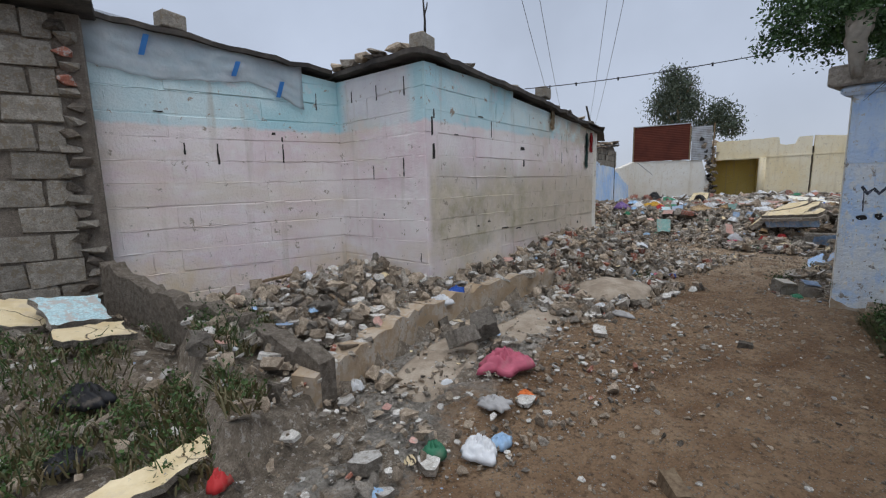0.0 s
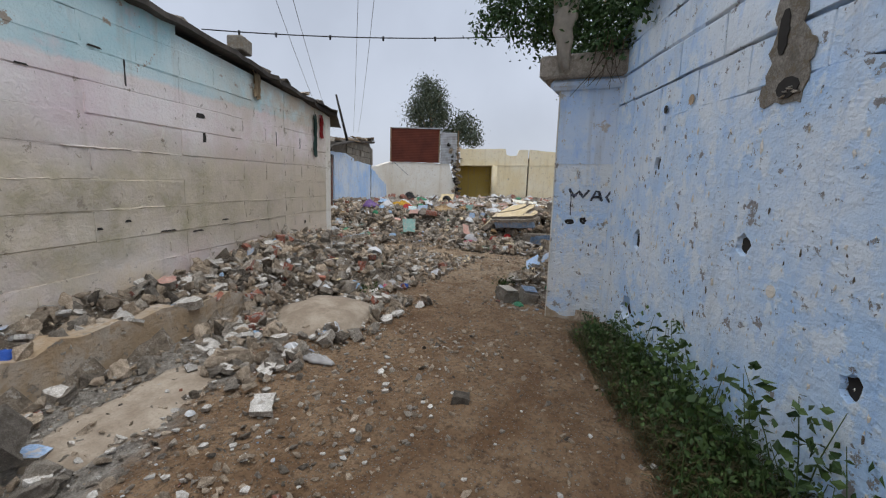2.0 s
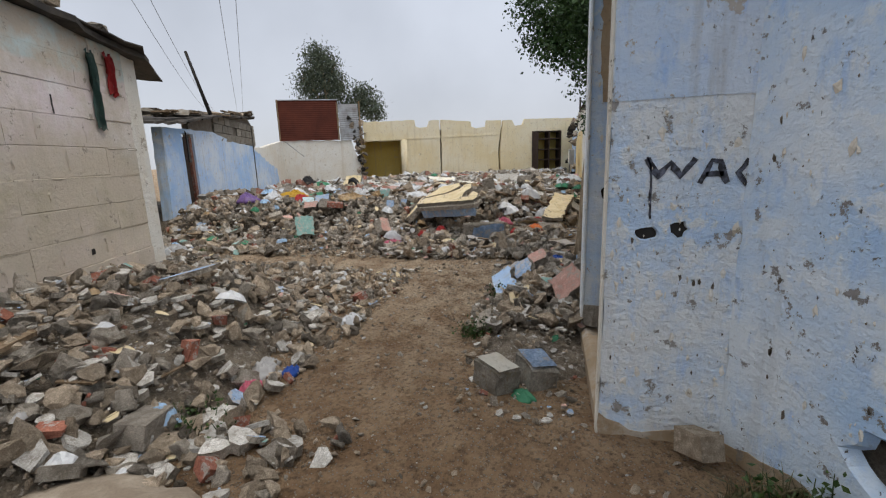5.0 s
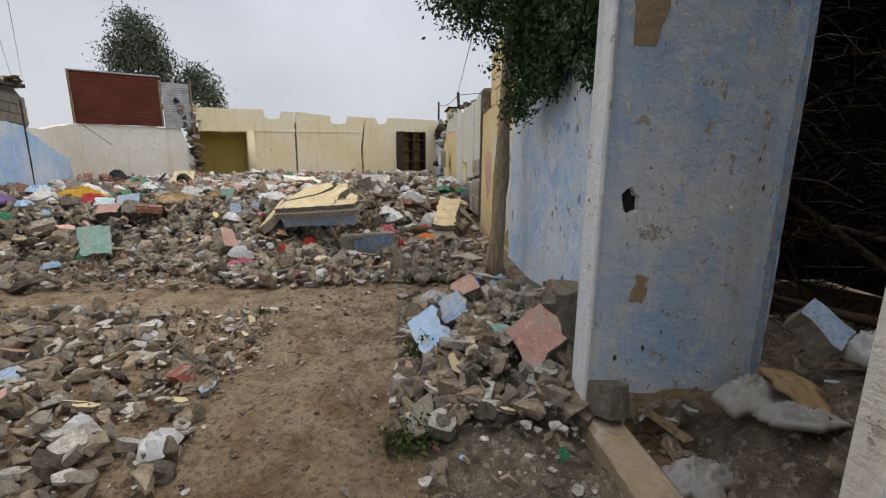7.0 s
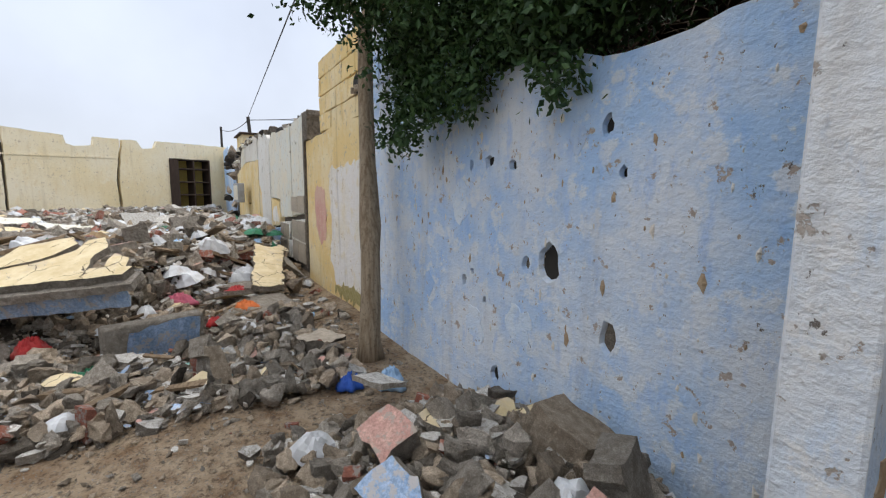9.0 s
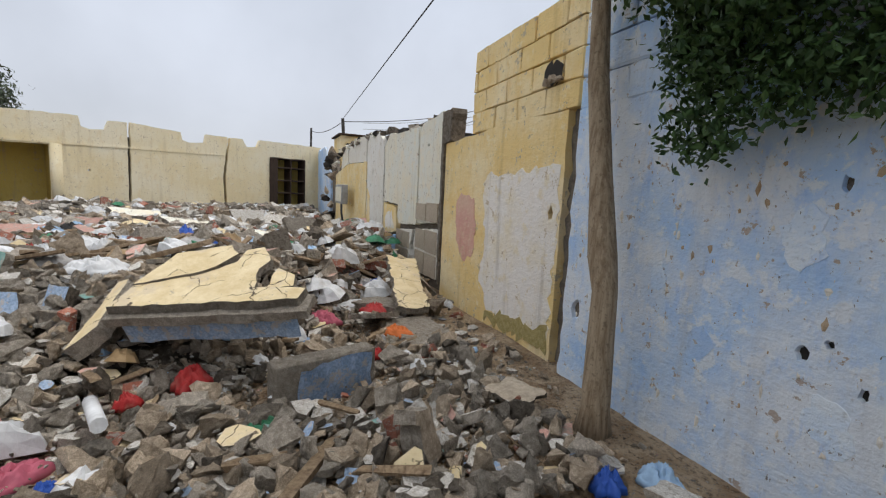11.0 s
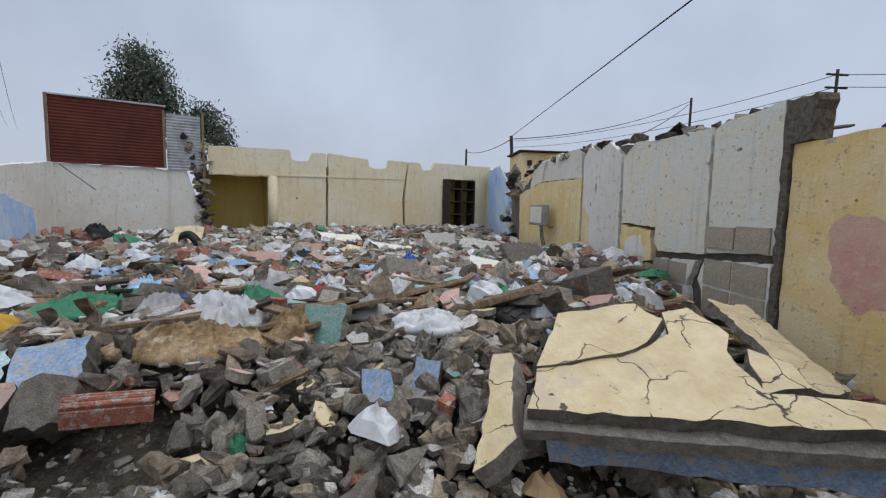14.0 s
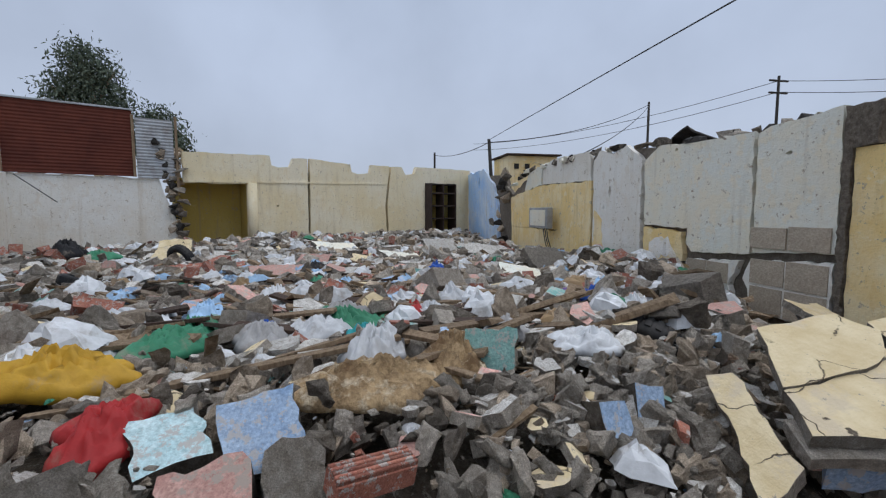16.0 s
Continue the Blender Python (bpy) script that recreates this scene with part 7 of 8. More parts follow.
debris_slab("turquoise_slab", 11.58, 6.28, 0.56, 0.30, 0.24, 0.10, (0, -18, 30), "pale_turquoise", "block end with bright turquoise paint on the rubble", "block", 51, "concrete_dark")
debris_slab("blue_block", 11.42, 5.86, 0.50, 0.22, 0.2, 0.16, (0, -50, 15), "concrete", "grey cement block lump on the rubble", "block", 52)
debris_slab("salmon_slab", 15.0, 6.8, 0.40, 0.5, 0.26, 0.10, (10, -30, 60), "pinkish", "tilted salmon painted block on the rubble", "block", 53)
debris_slab("salmon_slab", 18.2, 8.2, 0.32, 0.34, 1.4, 0.10, (0, -40, 10), "brick", "long terracotta slab on the rubble", "slab", 54)
debris_slab("white_slab", 19.6, 4.6, 0.32, 0.5, 1.2, 0.10, (8, -26, 30), "grey_white", "pale wall slab fallen on the rubble", "slab", 55)
debris_slab("white_slab", 16.6, 2.9, 0.32, 0.45, 1.1, 0.10, (12, -22, -15), "grey_white", "pale wall slab fallen on the rubble", "slab", 56)
debris_slab("white_slab", 22.0, 6.2, 0.38, 0.5, 1.3, 0.12, (6, -26, 20), "grey_white", "pale wall slab fallen on the rubble", "slab", 57)
debris_slab("white_slab", 20.2, 2.5, 0.38, 0.5, 1.2, 0.12, (10, -30, -20), "white", "white wall slab fallen on the rubble", "slab", 58)
debris_slab("upright_block", 9.98, 2.38, 0.12, 0.30, 0.14, 0.13, (0, -72, 40), "stone", "small tan block standing on end", "block", 59, "concrete")
debris_slab("upright_block", 7.62, 1.36, 0.34, 0.28, 0.2, 0.12, (0, -70, 20), "concrete", "grey block leaning on the pile", "block", 60)
debris_slab("pink_boulder", 8.0, 1.2, 0.28, 0.30, 0.26, 0.18, (8, -20, 10), "stone", "rough brown mortar lump with pink paint", "stone", 61, "stone")
debris_slab("white_slab", 1.95, 2.72, 0.22, 0.24, 0.2, 0.12, (-30, 10, 20), "white", "white plaster lump against the plinth", "slab", 62)
debris_slab("grey_slab", 2.3, 2.86, 0.22, 0.26, 0.22, 0.14, (-25, -20, 60), "concrete", "grey cement lump with a white face", "slab", 63)
debris_slab("dark_stone", 3.82, 1.47, 0.06, 0.13, 0.10, 0.07, (5, 8, 20), "concrete_dark", "dark grey stone lying on the track", "stone", 64, "concrete_dark")
debris_slab("white_slab", 3.22, 2.38, 0.08, 0.2, 0.13, 0.03, (4, -5, 40), "white", "flat white plaster piece on the track", "slab", 65)
debris_slab("wood_stub", 1.76, 0.97, 0.07, 0.16, 0.08, 0.07, (0, -14, 60), "wood", "short brown wood stub sunk in the track", "stub", 66, "wood")
debris_slab("tan_slab", -0.36, 3.95, 0.42, 0.46, 0.24, 0.05, (14, 8, 20), "cream", "tan plaster slab on the weedy heap", "slab", 67)
debris_slab("tan_slab", 13.3, 1.2, 0.22, 0.55, 0.4, 0.06, (40, -20, 10), "white", "white plaster slab leaning at the wall foot", "slab", 68)

debris_slab("loose_stone", 5.80, 1.08, 0.09, 0.15, 0.12, 0.10, (8, 14, 30), "stone", "rounded tan stone in the hollow under the pier", "stone", 71, "stone")
debris_slab("salmon_block", 10.72, 4.42, 0.22, 0.30, 0.22, 0.12, (30, -50, 40), "pinkish", "broken salmon painted corner block on the rubble", "block", 69)
debris_slab("grey_lump", 7.03, 1.38, 0.18, 0.16, 0.15, 0.14, (10, 12, 30), "concrete", "grey mortar lump stuck to the wall foot", "lump", 70)
# two cement blocks by the doorway, hollow block, brick piece
for x, y, z, r, m, top in ((6.30, 1.99, 0.05, 48, "block", "white_wall"), (6.40, 1.77, 0.05, 28, "block", "skyblue")):
    blk = thing("cement_block", "broken cement block with a painted top face", "block", "blocks by the doorway", at=(x, y, z))
    bm = bmesh.new()
    box(bm, -0.13, 0.13, -0.10, 0.10, -0.10, 0.08, 0.012)
    bmesh.ops.subdivide_edges(bm, edges=bm.edges, cuts=1)
    rr = random.Random(int(x * 100))
    for v in bm.verts:
        v.co += Vector([rr.uniform(-0.015, 0.015) for _ in range(3)])
    link("body", bm, M[m], blk).matrix_basis = pose(0, 0, 0, 6, -5, r)
    bm = bmesh.new()
    f = bm.faces.new([bm.verts.new((p, q, 0.102)) for p, q in jag([(-0.12, -0.09), (0.12, -0.09), (0.12, 0.09), (-0.12, 0.09)], 0.008, 0.05, 3)])
    bmesh.ops.solidify(bm, geom=[f], thickness=0.006)
    link("painted_face", bm, M[top], blk).matrix_basis = pose(0, 0, 0, 6, -5, r)
    blk.scale = (0.86, 0.86, 0.86)
brick_ = thing("hollow_brick", "ribbed red hollow brick lying on the rubble", "brick", at=(11.36, 5.6, 0.52))
brick_.scale = (0.72, 0.72, 0.8)
bm = bmesh.new()
for i in range(5):
    rib = bmesh.new()
    box(rib, -0.2, 0.2, -0.06 + 0.024 * i, -0.04 + 0.024 * i, 0.03, 0.06, 0.004)
    link("rib", rib, M["brick"], brick_).matrix_basis = pose(0, 0, 0, 12, 6, -64)
box(bm, -0.2, 0.2, -0.065, 0.065, -0.06, 0.04, 0.006)
link("body", bm, M["brick"], brick_).matrix_basis = pose(0, 0, 0, 12, 6, -64)

# tyres


def tyre(x, y, z, rot, label):
    t = thing("tyre", label, "tyre", "tyres", at=(x, y, z))
    bm_ = bmesh.new()
    prof = [(0.20, -0.07), (0.27, -0.085), (0.31, -0.07), (0.325, 0), (0.31, 0.07), (0.27, 0.085), (0.20, 0.07), (0.22, 0.0)]
    seg = 36
    ring = [[bm_.verts.new((r * math.cos(2 * math.pi * i / seg), r * math.sin(2 * math.pi * i / seg), h)) for r, h in prof] for i in range(seg)]
    for i in range(seg):
        for j in range(len(prof)):
            q = ring[i], ring[(i + 1) % seg]
            f = bm_.faces.new((q[0][j], q[1][j], q[1][(j + 1) % len(prof)], q[0][(j + 1) % len(prof)]))
            f.smooth = True
    bmesh.ops.recalc_face_normals(bm_, faces=bm_.faces)
    link("rubber_ring", bm_, M["rubber"], t).matrix_basis = pose(0, 0, 0, *rot)
    bm_ = bmesh.new()
    for i in range(30):
        m_ = Matrix.Rotation(2 * math.pi * i / 30, 4, "Z") @ Matrix.Translation((0.322, 0, 0))
        n0 = len(bm_.verts)
        vs_ = bmesh.ops.create_cube(bm_, size=1.0, matrix=m_ @ Matrix.Diagonal((0.012, 0.036, 0.11, 1)))
    link("tread", bm_, M["rubber"], t).matrix_basis = pose(0, 0, 0, *rot)


tyre(19.9, 9.2, 0.36, (72, 0, 60), "worn black tyre half buried in rubble")
tyre(12.62, 3.72, 0.34, (72, 16, 35), "worn black tyre lying on edge in rubble")
tyre(17.5, 9.7, 0.28, (15, 10, 0), "worn black tyre lying flat on rubble")

# cloths, sacks and bags
rnd = random.Random(100)
ITEMS = [("pink_cloth", 2.0, 2.29, 0.34, 0.28, 0.15, "pink", "crumpled pink cloth lying on the track edge", "cloth"),
         ("green_bag", 1.04, 1.76, 0.13, 0.1, 0.09, "green", "crumpled green plastic bag", "bag"), ("white_bag", 1.25, 1.66, 0.2, 0.16, 0.1, "white", "crumpled white plastic bag", "bag"),
         ("blue_bag", 1.38, 1.66, 0.14, 0.1, 0.07, "lightblue", "crumpled pale blue bag", "bag"), ("red_rag", 0.15, 2.05, 0.14, 0.1, 0.09, "red", "crumpled red rag among weeds", "rag"),
         ("black_bag", -0.38, 3.25, 0.4, 0.22, 0.14, "black", "torn black bin bag among weeds", "bag"), ("black_bag", -0.39, 2.6, 0.2, 0.16, 0.1, "black", "torn black bin bag among weeds", "bag"),
         ("blue_rag", 2.55, 3.62, 0.3, 0.14, 0.1, "blue", "dark blue rag on the ledge rubble", "rag"), ("white_bag", 2.3, 3.5, 0.26, 0.16, 0.1, "white", "white plastic bag on the ledge rubble", "bag"),
         ("clear_bottle_bag", 3.87, 2.58, 0.26, 0.1, 0.07, "grey", "flattened cloudy plastic bottle", "bag"),
         ("red_bag", 11.05, 3.5, 0.26, 0.2, 0.16, "red", "dark red bag in the rubble under the slab", "bag"), ("red_rag", 10.9, 3.8, 0.16, 0.1, 0.1, "red", "red rag lying in the rubble", "rag"),
         ("blue_bag", 9.5, 1.6, 0.2, 0.14, 0.12, "blue", "bright blue plastic bag beside the trunk", "bag"), ("blue_bag", 9.42, 1.34, 0.24, 0.18, 0.14, "lightblue", "filled pale blue bag beside the wall", "bag"),
         ("pink_rag", 10.35, 4.12, 0.42, 0.2, 0.12, "pink", "faded pink cloth at the rubble edge", "cloth"), ("blue_bag", 10.2, 3.92, 0.18, 0.14, 0.1, "blue", "blue plastic bag at the rubble edge", "bag"),
         ("red_bag", 12.6, 1.95, 0.4, 0.3, 0.14, "red", "red bag on the path rubble", "bag"), ("orange_rag", 11.75, 1.95, 0.3, 0.2, 0.1, "orange", "orange rag on the path rubble", "rag"), ("blue_bag", 13.45, 1.75, 0.34, 0.22, 0.2, "blue", "blue and white bag on the rubble", "bag"),
         ("pink_rag", 12.2, 2.55, 0.3, 0.2, 0.14, "pink", "pink rag behind the wall piece", "rag"), ("white_rag", 12.9, 2.1, 0.5, 0.2, 0.1, "white", "white rag on the path rubble", "rag"),
         ("yellow_sack", 12.25, 6.98, 0.66, 0.34, 0.22, "yellow", "large dirty yellow plastic drum skin", "sack"), ("red_sack", 11.66, 6.5, 0.48, 0.28, 0.16, "red", "large red fabric bundle", "sack"),
         ("brown_sacking", 12.0, 5.55, 0.9, 0.5, 0.16, "brown", "stiff brown sacking spread on rubble", "sacking"), ("brown_sacking", 12.3, 5.1, 0.7, 0.4, 0.16, "brown", "stiff brown sacking spread on rubble", "sacking"),
         ("white_bag", 12.4, 5.55, 0.42, 0.34, 0.26, "white", "filled white plastic bag", "bag"), ("clear_sheet", 13.6, 5.75, 0.7, 0.4, 0.2, "grey", "cloudy plastic sheet on rubble", "sheet"), ("white_bag", 13.1, 5.9, 0.5, 0.34, 0.2, "white", "torn white plastic bag", "bag"),
         ("green_sheet", 13.4, 5.72, 0.75, 0.36, 0.2, "green", "dark green plastic sheet on rubble", "sheet"), ("green_sheet", 12.95, 6.8, 0.8, 0.36, 0.18, "green", "dark green plastic sheet on rubble", "sheet"), ("green_sheet", 13.4, 6.8, 0.6, 0.3, 0.18, "green", "dark green plastic sheet on rubble", "sheet"),
         ("blue_bag", 17.0, 4.34, 0.45, 0.34, 0.26, "blue", "bright blue plastic bag on rubble", "bag"), ("blue_bag", 13.2, 6.3, 0.4, 0.24, 0.14, "blue", "blue plastic bag on rubble", "bag"), ("teal_bag", 13.05, 5.6, 0.3, 0.2, 0.14, "teal", "turquoise plastic bag on rubble", "bag"),
         ("blue_bag", 13.4, 3.6, 0.36, 0.2, 0.16, "blue", "blue plastic bag in the rubble", "bag"), ("purple_bag", 13.5, 3.82, 0.3, 0.2, 0.14, "purple", "purple cloth in the rubble", "cloth"), ("red_rag", 14.5, 5.0, 0.4, 0.24, 0.14, "red", "bright red rag on rubble", "rag"), ("white_bag", 14.2, 4.7, 0.45, 0.34, 0.26, "white", "white plastic bag on rubble", "bag"),
         ("white_bag", 12.3, 4.3, 0.5, 0.26, 0.16, "white", "white plastic bag on rubble", "bag"), ("white_bag", 12.6, 4.7, 0.4, 0.26, 0.16, "grey", "grey plastic bag on rubble", "bag"), ("blue_bag", 15.2, 7.1, 0.6, 0.4, 0.24, "lightblue", "pale blue plastic bag on rubble", "bag"), ("white_bag", 14.9, 6.5, 0.5, 0.4, 0.24, "white", "white plastic bag on rubble", "bag"),
         ("purple_bag", 11.2, 7.35, 0.4, 0.3, 0.22, "purple", "purple bag on the rubble edge", "bag"), ("white_bag", 11.8, 7.2, 0.4, 0.3, 0.22, "white", "white bag on the rubble edge", "bag"), ("orange_rag", 13.0, 8.0, 0.5, 0.3, 0.16, "orange", "orange rag on rubble", "rag"), ("black_bag", 18.3, 6.4, 0.7, 0.4, 0.24, "black", "black bin bag on rubble", "bag"),
         ("green_bag", 20.5, 11.0, 0.9, 0.5, 0.3, "green", "green plastic sheet by the wall", "sheet"), ("black_bag", 21.0, 11.9, 0.8, 0.5, 0.5, "black", "black bin bag by the wall", "bag"), ("white_sheet", 19.8, 10.2, 1.1, 0.5, 0.2, "white", "pale plastic sheet on rubble", "sheet"),
         ("grey_sheet", 1.6, 1.95, 0.24, 0.16, 0.06, "grey", "grey torn plastic sheet on the gravel", "sheet"), ("orange_rag", 1.84, 1.92, 0.13, 0.07, 0.05, "orange", "orange scrap on the gravel", "scrap"), ("red_rag", 11.25, 2.28, 0.16, 0.1, 0.1, "red", "red rag beside the toppled wall piece", "rag"), ("striped_bag", 13.5, 5.2, 0.4, 0.3, 0.2, "red", "red plastic bag on the rubble", "bag"), ("white_bag", 13.45, 5.05, 0.34, 0.24, 0.2, "white", "white plastic bag beside a red one", "bag"), ("white_jug", 12.85, 3.6, 0.3, 0.2, 0.2, "white", "crushed white plastic jug", "jug"), ("clear_sheet", 13.0, 6.25, 0.6, 0.4, 0.2, "grey", "cloudy plastic sheet on rubble", "sheet"), ("lightblue_bag", 14.0, 6.9, 0.6, 0.36, 0.22, "lightblue", "pale blue torn bag on rubble", "bag"),
         ("paper_sack", 6.88, 0.84, 0.34, 0.22, 0.12, "grey", "torn printed paper sack in the doorway", "sack"), ("paper_sack", 6.68, 0.86, 0.26, 0.16, 0.08, "grey", "torn paper sack in the doorway", "sack"), ("white_bag", 6.76, 0.50, 0.18, 0.18, 0.14, "white", "white plastic bag in the doorway", "bag"), ("blue_bag", 6.72, 0.36, 0.2, 0.16, 0.12, "blue", "dark blue bag in the doorway", "bag"), ("green_can", 7.0, 1.08, 0.10, 0.07, 0.07, "green", "crushed green drink can by the wall foot", "can"), ("grey_rag", 6.75, 1.15, 0.3, 0.2, 0.1, "grey", "grey rag on the sill", "rag"), ("floor_mat", 6.8, 0.75, 0.3, 0.16, 0.05, "brown", "worn brown mat lying in the doorway", "mat"),
         ("green_bag", 6.2, 1.82, 0.16, 0.12, 0.05, "green", "green plastic scrap by the blocks", "scrap"), ("pink_rag", 5.95, 3.38, 0.16, 0.12, 0.08, "pink", "pink rag on the rubble edge", "rag"), ("blue_rag", 6.2, 3.28, 0.14, 0.1, 0.07, "blue", "blue scrap on the rubble edge", "scrap"), ("white_bag", 6.22, 3.48, 0.42, 0.18, 0.09, "grey", "flattened clear plastic bottle on rubble", "bottle")]
for nm, x, y, sx, sy, sz, mt, lb, ct in ITEMS:
    bm = crumpled(rnd, sx, sy, sz, 4 if sx > 0.16 else 3, 12.0 if ct == "sacking" else 8.0)
    FEATURES.append((x, y, min(0.3, sx * 0.45)))
    ob = link(nm, bm, M["sacking" if ct == "sacking" else "bag_" + mt])
    ob.matrix_basis = pose(x, y, ground_z(x, y) + sz * 0.22 + (0.06 if x > 10.5 or (7.1 < x < 8.2 and y < 1.1) else 0.0), rnd.uniform(-8, 8), rnd.uniform(-8, 8), rnd.uniform(0, 360))
    tagged(ob, lb, ct)

# boards and sticks in the field
for i in range(120):
    x, y = rnd.uniform(12.0, 19), rnd.uniform(4.6, 9.4)
    L, W = rnd.uniform(0.35, 1.3), rnd.uniform(0.025, 0.07)
    bm = bmesh.new()
    box(bm, -L / 2, L / 2, -W, W, -0.014, 0.014, 0.003)
    ob = link("board", bm, M["wood" if i % 3 else "darkwood"])
    ob.matrix_basis = pose(x, y, ground_z(x, y) + 0.15, rnd.uniform(-16, 16), rnd.uniform(-9, 9), rnd.gauss(90, 35))
    tagged(ob, "splintered weathered board lying in rubble", "board", "rubble boards")
log = thing("plastic_pipe", "white plastic pipe length lying on rubble", "pipe", at=(11.5, 4.7, 0.5))
bm = bmesh.new()
tube(bm, [(-0.25, 0, 0), (0.25, 0, 0)], 0.035, 10)
link("pipe", bm, M["bag_white"], log).matrix_basis = pose(-0.95, -0.85, -0.32, 0, 10, 20)

# ---- scattered rubble ----
rubble = thing("rubble", "heaps of broken concrete, plaster, brick and stone", "rubble", kind="stuff")
rnd = random.Random(7)


def shape_set(maker, mats, count, name):
    out = []
    for i in range(count):
        bm_ = maker(random.Random(hash_key(name) + i))
        me = bpy.data.meshes.new(name)
        bm_.normal_update()
        bm_.to_mesh(me)
        bm_.free()
        for m_ in mats:
            me.materials.append(M[m_])
        out.append(me)
    return out


SETS = {
    "concrete_lump": shape_set(lambda r: hull_chunk(r, 1, 0.74, 0.46, 13), ["concrete"], 7, "concrete_lump"),
    "dark_lump": shape_set(lambda r: hull_chunk(r, 1, 0.7, 0.44, 13), ["concrete_dark"], 6, "dark_lump"),
    "stone": shape_set(lambda r: hull_chunk(r, 1, 0.8, 0.5, 14), ["stone"], 7, "stone"),
    "plaster_piece": shape_set(lambda r: slab_chunk(r, 1, 0.75, 0.16), ["white", "white"], 6, "plaster_piece"),
    "cement_piece": shape_set(lambda r: slab_chunk(r, 1, 0.8, 0.3), ["concrete", "white"], 6, "cement_piece"),
    "block_piece": shape_set(lambda r: brick_chunk(r, 1, 0.62, 0.5), ["concrete", "concrete"], 5, "block_piece"),
    "brick_piece": shape_set(lambda r: brick_chunk(r, 1, 0.55, 0.4), ["brick", "brick"], 4, "brick_piece"),
    "cream_piece": shape_set(lambda r: slab_chunk(r, 1, 0.8, 0.2), ["concrete", "cream"], 3, "cream_piece"),
    "blue_piece": shape_set(lambda r: slab_chunk(r, 1, 0.8, 0.25), ["concrete", "skyblue"], 3, "blue_piece"),
    "pink_piece": shape_set(lambda r: slab_chunk(r, 1, 0.8, 0.3), ["concrete", "pinkish"], 3, "pink_piece"),
    "green_piece": shape_set(lambda r: slab_chunk(r, 1, 0.8, 0.25), ["concrete", "teal"], 2, "green_piece"),
    "timber_piece": shape_set(lambda r: brick_chunk(r, 1.9, 0.22, 0.1), ["wood", "wood"], 3, "timber_piece"),
    "white_scrap": shape_set(lambda r: crumpled(r, 1, 0.8, 0.5, 2), ["bag_white"], 4, "white_scrap"),
    "coloured_scrap": shape_set(lambda r: crumpled(r, 1, 0.7, 0.4, 2), ["bag_lightblue"], 2, "coloured_scrap") + shape_set(lambda r: crumpled(r, 1, 0.7, 0.4, 2), ["bag_grey"], 1, "grey_scrap") + shape_set(lambda r: crumpled(r, 1, 0.7, 0.4, 2), ["bag_green"], 1, "green_scrap") + shape_set(lambda r: crumpled(r, 1, 0.7, 0.4, 2), ["bag_brown"], 1, "brown_scrap"),
}
for nm_, mt_ in (("concrete_lump", "concrete"), ("dark_lump", "concrete_dark"), ("stone", "stone"), ("block_piece", "concrete")):
    SETS["rough_" + nm_] = shape_set(lambda r: rough_chunk(r, 1, 0.72, 0.5, 12), [mt_], 6, "rough_" + nm_)
NEAR = dict(concrete_lump=21, dark_lump=7, stone=31, plaster_piece=11, cement_piece=11, block_piece=8, brick_piece=1.2, cream_piece=2, blue_piece=2, pink_piece=1.5, green_piece=1, timber_piece=2, white_scrap=1.4, coloured_scrap=1)
LANE = dict(concrete_lump=15, dark_lump=4, stone=40, plaster_piece=17, cement_piece=12, block_piece=8, brick_piece=2, cream_piece=2, blue_piece=1.6, pink_piece=1, green_piece=0.4, timber_piece=0.5, white_scrap=0.8, coloured_scrap=0.4)
FIELD = dict(concrete_lump=9, dark_lump=8, stone=12, plaster_piece=20, cement_piece=20, block_piece=9, brick_piece=2.5, cream_piece=6, blue_piece=2, pink_piece=7, green_piece=2, timber_piece=13, white_scrap=7, coloured_scrap=5)
FAR = dict(concrete_lump=10, dark_lump=4, stone=8, plaster_piece=44, cement_piece=30, block_piece=6, brick_piece=3, cream_piece=6, blue_piece=1, pink_piece=3, green_piece=1, timber_piece=2, white_scrap=4, coloured_scrap=1)


def blocked(x, y):
    """Walls, the pier and the walked line keep clear of lumps."""
    if 10.7 < x < 29.5 and y < RIGHT_Y + 0.12:
        return True
    if 7.2 < x < 10.75 and 0.7 < y < SIDE_Y + 0.1:
        return True
    if 5.85 < x < 6.2 and 0.7 < y < 1.5:
        return True
    if seg_dist(x, y, [PINK_C, PINK_E]) > -0.1 and 2.3 < x < 7.6:
        return True
    if seg_dist(x, y, [(24.7, 10.8), (29.4, 0.5)]) > -0.1 and x > 23.5 and y < 11:
        return True
    if seg_dist(x, y, [BLUE_A, BLUE_B]) > -0.1 and x > 11:
        return True
    return False


placed = []


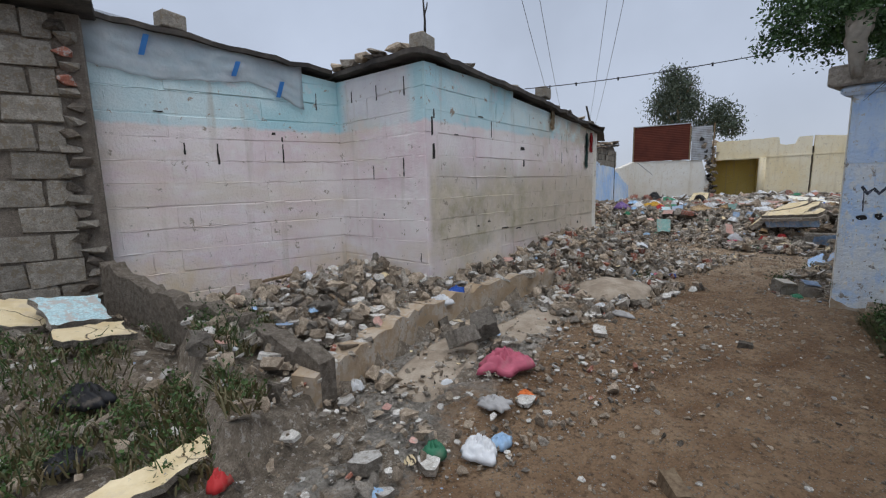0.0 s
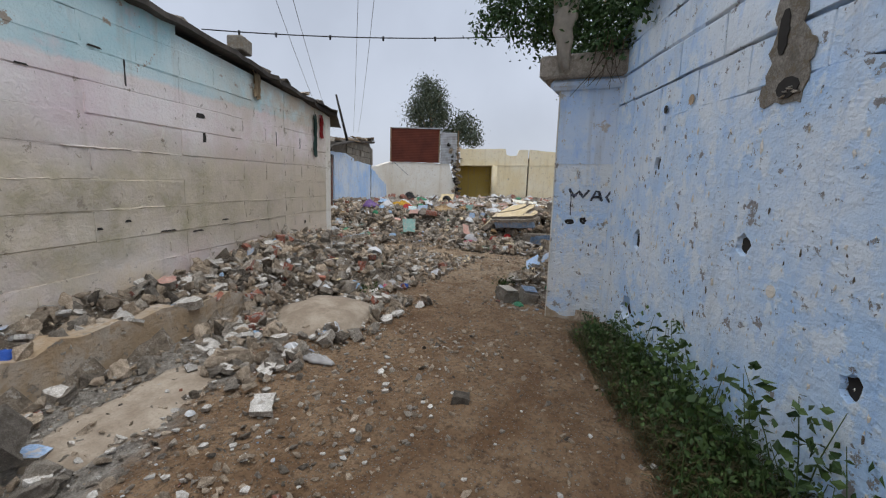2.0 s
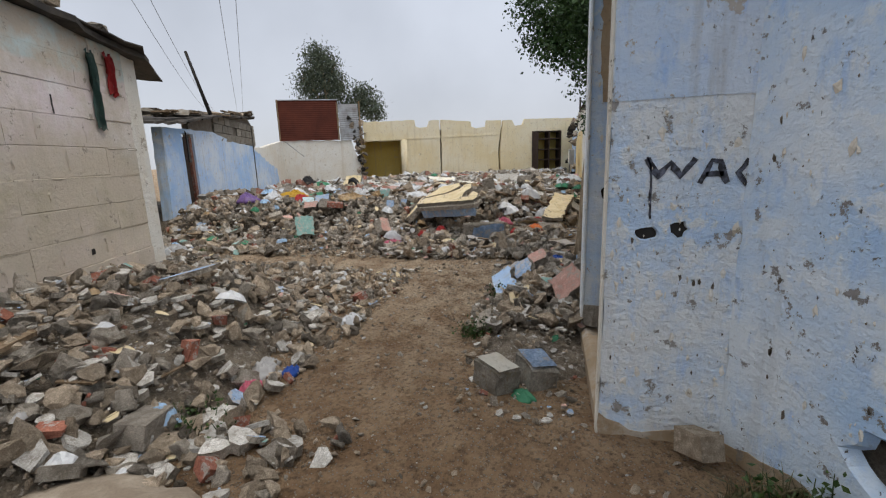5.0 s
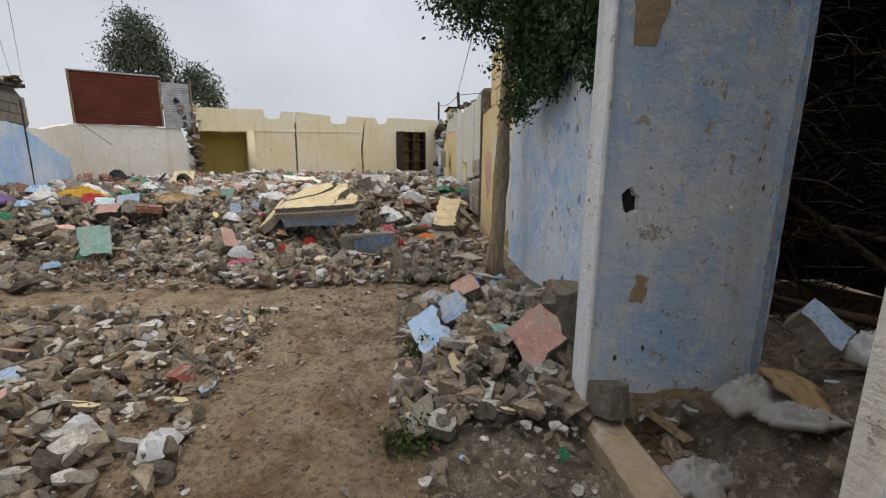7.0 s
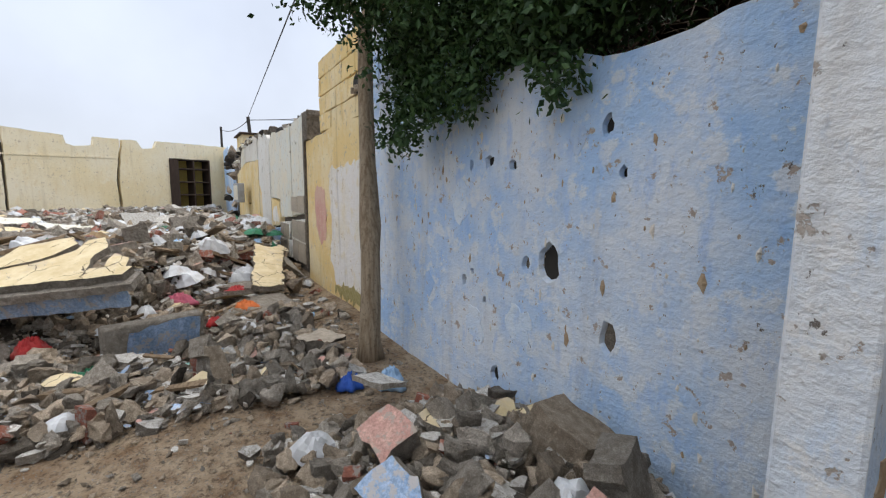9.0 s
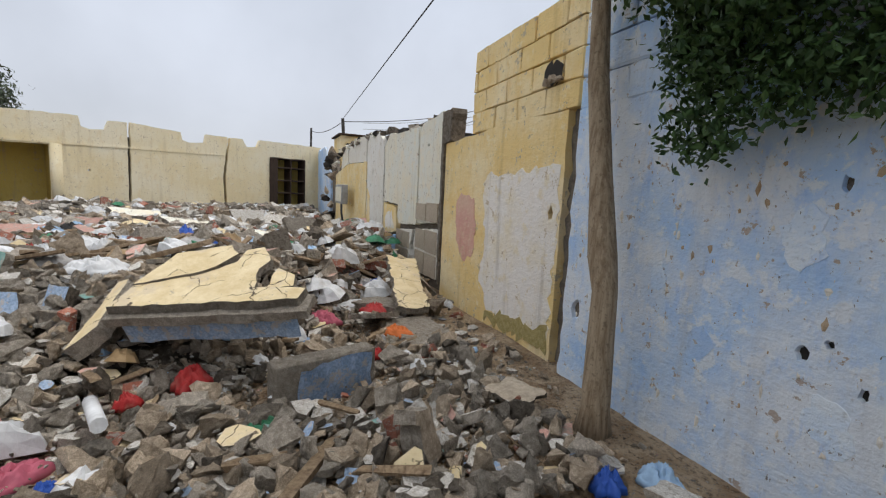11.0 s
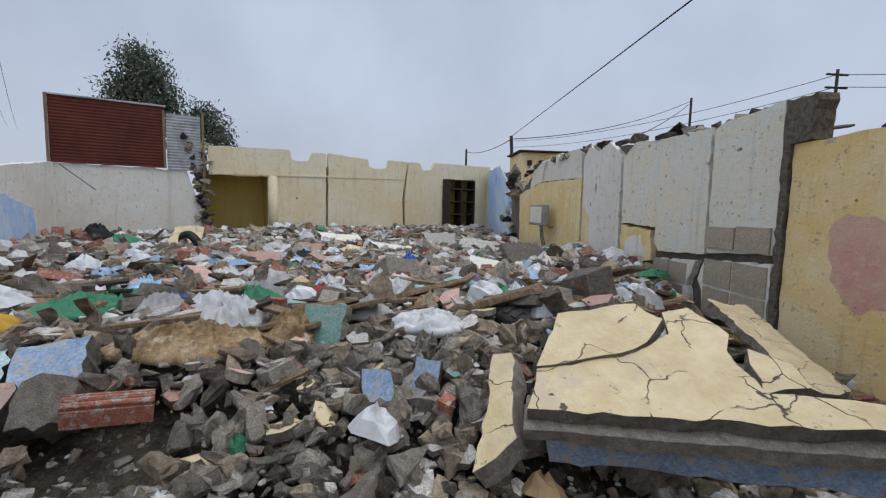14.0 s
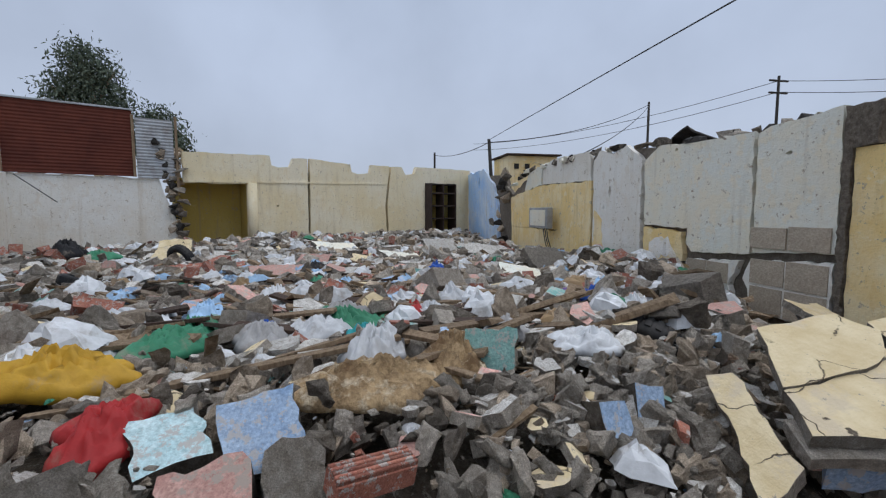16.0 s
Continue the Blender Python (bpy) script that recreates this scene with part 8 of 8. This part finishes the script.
def scatter(n_, region, weights, small, large, power, seed, lift=0.0, only_heap=True, edge=0.0):
    r_ = random.Random(seed)
    keys, ws = list(weights), list(weights.values())
    x0, x1, y0, y1 = region
    made = tries = 0
    while made < n_ and tries < n_ * 12:
        tries += 1
        x, y = r_.uniform(x0, x1), r_.uniform(y0, y1)
        hh = heap_h(x, y)
        if only_heap and hh < -0.02 + edge:
            continue
        if blocked(x, y):
            continue
        size = small + (large - small) * r_.random() ** power
        kind = r_.choices(keys, ws)[0]
        if kind in ("white_scrap", "coloured_scrap", "timber_piece"):
            size = min(size * 1.3, 0.5)
        flat = kind in ("plaster_piece", "cement_piece", "cream_piece", "blue_piece", "pink_piece", "green_piece")
        tilt = 30 if flat else 20 if kind in ("timber_piece", "white_scrap", "coloured_scrap") else 80
        if not only_heap:
            tilt = 14 if flat else 40
        z = base_h(x, y) + max(0.0, hh) + size * (0.12 if flat else 0.17) + lift * r_.random()
        if size > 0.085 and "rough_" + kind in SETS and r_.random() < 0.85:
            shapes = SETS["rough_" + kind]
        else:
            shapes = SETS[kind]
        placed.append((kind, r_.choice(shapes), (x, y, z), (r_.gauss(0, tilt * 0.6), r_.gauss(0, tilt * 0.6), r_.uniform(0, 360)), size * r_.uniform(0.85, 1.15)))
        made += 1


scatter(11000, (9.5, 12.6, 1.5, 8.6), NEAR, 0.018, 0.22, 3.3, 1, 0.08)
scatter(420, (10.6, 12.4, 3.9, 5.7), dict(concrete_lump=50, dark_lump=6, block_piece=22, stone=10, cream_piece=2), 0.07, 0.20, 2.2, 21, 0.06, edge=0.2)
scatter(90, (10.6, 12.6, 5.2, 7.2), dict(concrete_lump=30, dark_lump=14, block_piece=20, stone=10, pink_piece=6, cream_piece=2, blue_piece=3, green_piece=4), 0.10, 0.24, 1.8, 27, 0.04, edge=0.2)
scatter(620, (9.9, 11.3, 3.1, 5.8), dict(concrete_lump=50, dark_lump=6, block_piece=16, stone=22, plaster_piece=6, cement_piece=6), 0.05, 0.19, 2.2, 28, 0.05)
scatter(9500, (12.5, 18.5, 1.0, 11.5), FIELD, 0.045, 0.36, 2.5, 2, 0.12)
scatter(150, (12.5, 20.0, 1.5, 11.0), FIELD, 0.28, 0.6, 1.6, 22, 0.10)
scatter(6500, (17.5, 29.0, 0.9, 13.8), FAR, 0.07, 0.45, 2.2, 3, 0.14)
scatter(3200, (0.2, 5.7, 2.6, 5.3), LANE, 0.015, 0.20, 3.2, 4, 0.03)
scatter(5600, (3.9, 8.9, 3.2, 7.4), LANE, 0.014, 0.17, 3.5, 5, 0.04)
scatter(14, (4.9, 7.6, 3.7, 6.0), dict(concrete_lump=30, stone=30, block_piece=20, plaster_piece=10), 0.18, 0.3, 1.5, 25, 0.02, edge=0.15)
scatter(2000, (7.05, 9.0, 0.9, 2.3), LANE, 0.02, 0.2, 3.2, 6, 0.05)
scatter(18, (7.2, 9.0, 1.05, 2.1), LANE, 0.16, 0.28, 1.5, 26, 0.05, edge=0.1)
scatter(1500, (-2.4, 1.1, 1.7, 5.6), LANE, 0.016, 0.15, 3.6, 7, 0.03)
scatter(420, (0.5, 3.0, 1.5, 2.6), LANE, 0.012, 0.08, 3.6, 8, 0.02)
scatter(9, (0.3, 2.6, 1.5, 2.7), dict(concrete_lump=3, stone=3, plaster_piece=3, cement_piece=3), 0.12, 0.22, 1.5, 31, 0.0, False)
scatter(420, (6.2, 8.4, -1.5, 1.2), LANE, 0.02, 0.16, 2.6, 9, 0.03)
# loose stones thrown over the track, thicker at its sides
scatter(12000, (0.0, 10.5, -0.2, 6.0), dict(stone=45, concrete_lump=25, plaster_piece=8, dark_lump=10), 0.006, 0.046, 3.4, 10, 0, False)
scatter(4200, (0.0, 5.0, 1.5, 3.9), dict(stone=36, concrete_lump=34, plaster_piece=16, dark_lump=6, cement_piece=8), 0.006, 0.060, 3.8, 11, 0, False)
scatter(700, (8.6, 13.2, 1.1, 3.2), LANE, 0.010, 0.09, 3.6, 12, 0, False)
scatter(700, (9.5, 11.2, 2.4, 4.6), LANE, 0.02, 0.18, 3.0, 14, 0.0, False)
scatter(650, (10.5, 13.6, 1.05, 2.5), LANE, 0.012, 0.15, 3.4, 15, 0, False)
scatter(260, (5.9, 7.4, 1.5, 2.2), LANE, 0.012, 0.08, 2.8, 13, 0, False)

# the nearest lumps are pieces of their own, the rest one mass
WALK = [(0.0, 0.1), (2.5, 0.9), (5.4, 2.2), (7.8, 2.9), (9.4, 4.2), (10.0, 5.6)]


def off_walk(x, y):
    return abs(seg_dist(x, y, WALK))


placed = [q for q in placed if not (off_walk(q[2][0], q[2][1]) < 0.32 and q[4] > 0.10)]
placed = [q for q in placed if q[4] < 0.07 or not any((q[2][0] - fx) ** 2 + (q[2][1] - fy) ** 2 < fr * fr for fx, fy, fr in FEATURES + [(11.36, 5.6, 0.25), (10.85, 3.0, 0.3), (10.9, 2.6, 0.25), (6.30, 1.99, 0.16), (6.40, 1.77, 0.16)])]
ranked = sorted(range(len(placed)), key=lambda i: off_walk(placed[i][2][0], placed[i][2][1]) / (placed[i][4] + 0.02))
single = set(ranked[:300])
bulk = {}
for i, (kind, me, p, r_, s_) in enumerate(placed):
    m = pose(*p, *r_) @ Matrix.Scale(s_, 4)
    if i in single:
        ob = new(kind, me)
        ob.parent = rubble
        ob.matrix_basis = m
    else:
        bulk.setdefault(me.name, (me, []))[1].append(m)
for me, mats_ in bulk.values():
    co = np.empty(len(me.vertices) * 3)
    me.vertices.foreach_get("co", co)
    co = co.reshape(-1, 3)
    polys = [tuple(pp.vertices) for pp in me.polygons]
    mi = [pp.material_index for pp in me.polygons]
    sm = me.polygons[0].use_smooth
    vs, fs, ids = [], [], []
    for j, m in enumerate(mats_):
        a = np.array(m)
        vs.append(co @ a[:3, :3].T + a[:3, 3])
        b = j * len(co)
        fs += [tuple(b + q for q in pp) for pp in polys]
        ids += mi
    ob = raw_mesh("loose_" + me.name.split(".")[0] + "s", np.concatenate(vs).tolist(), fs, list(me.materials), rubble, ids, sm)
    tagged(ob, kind="stuff")
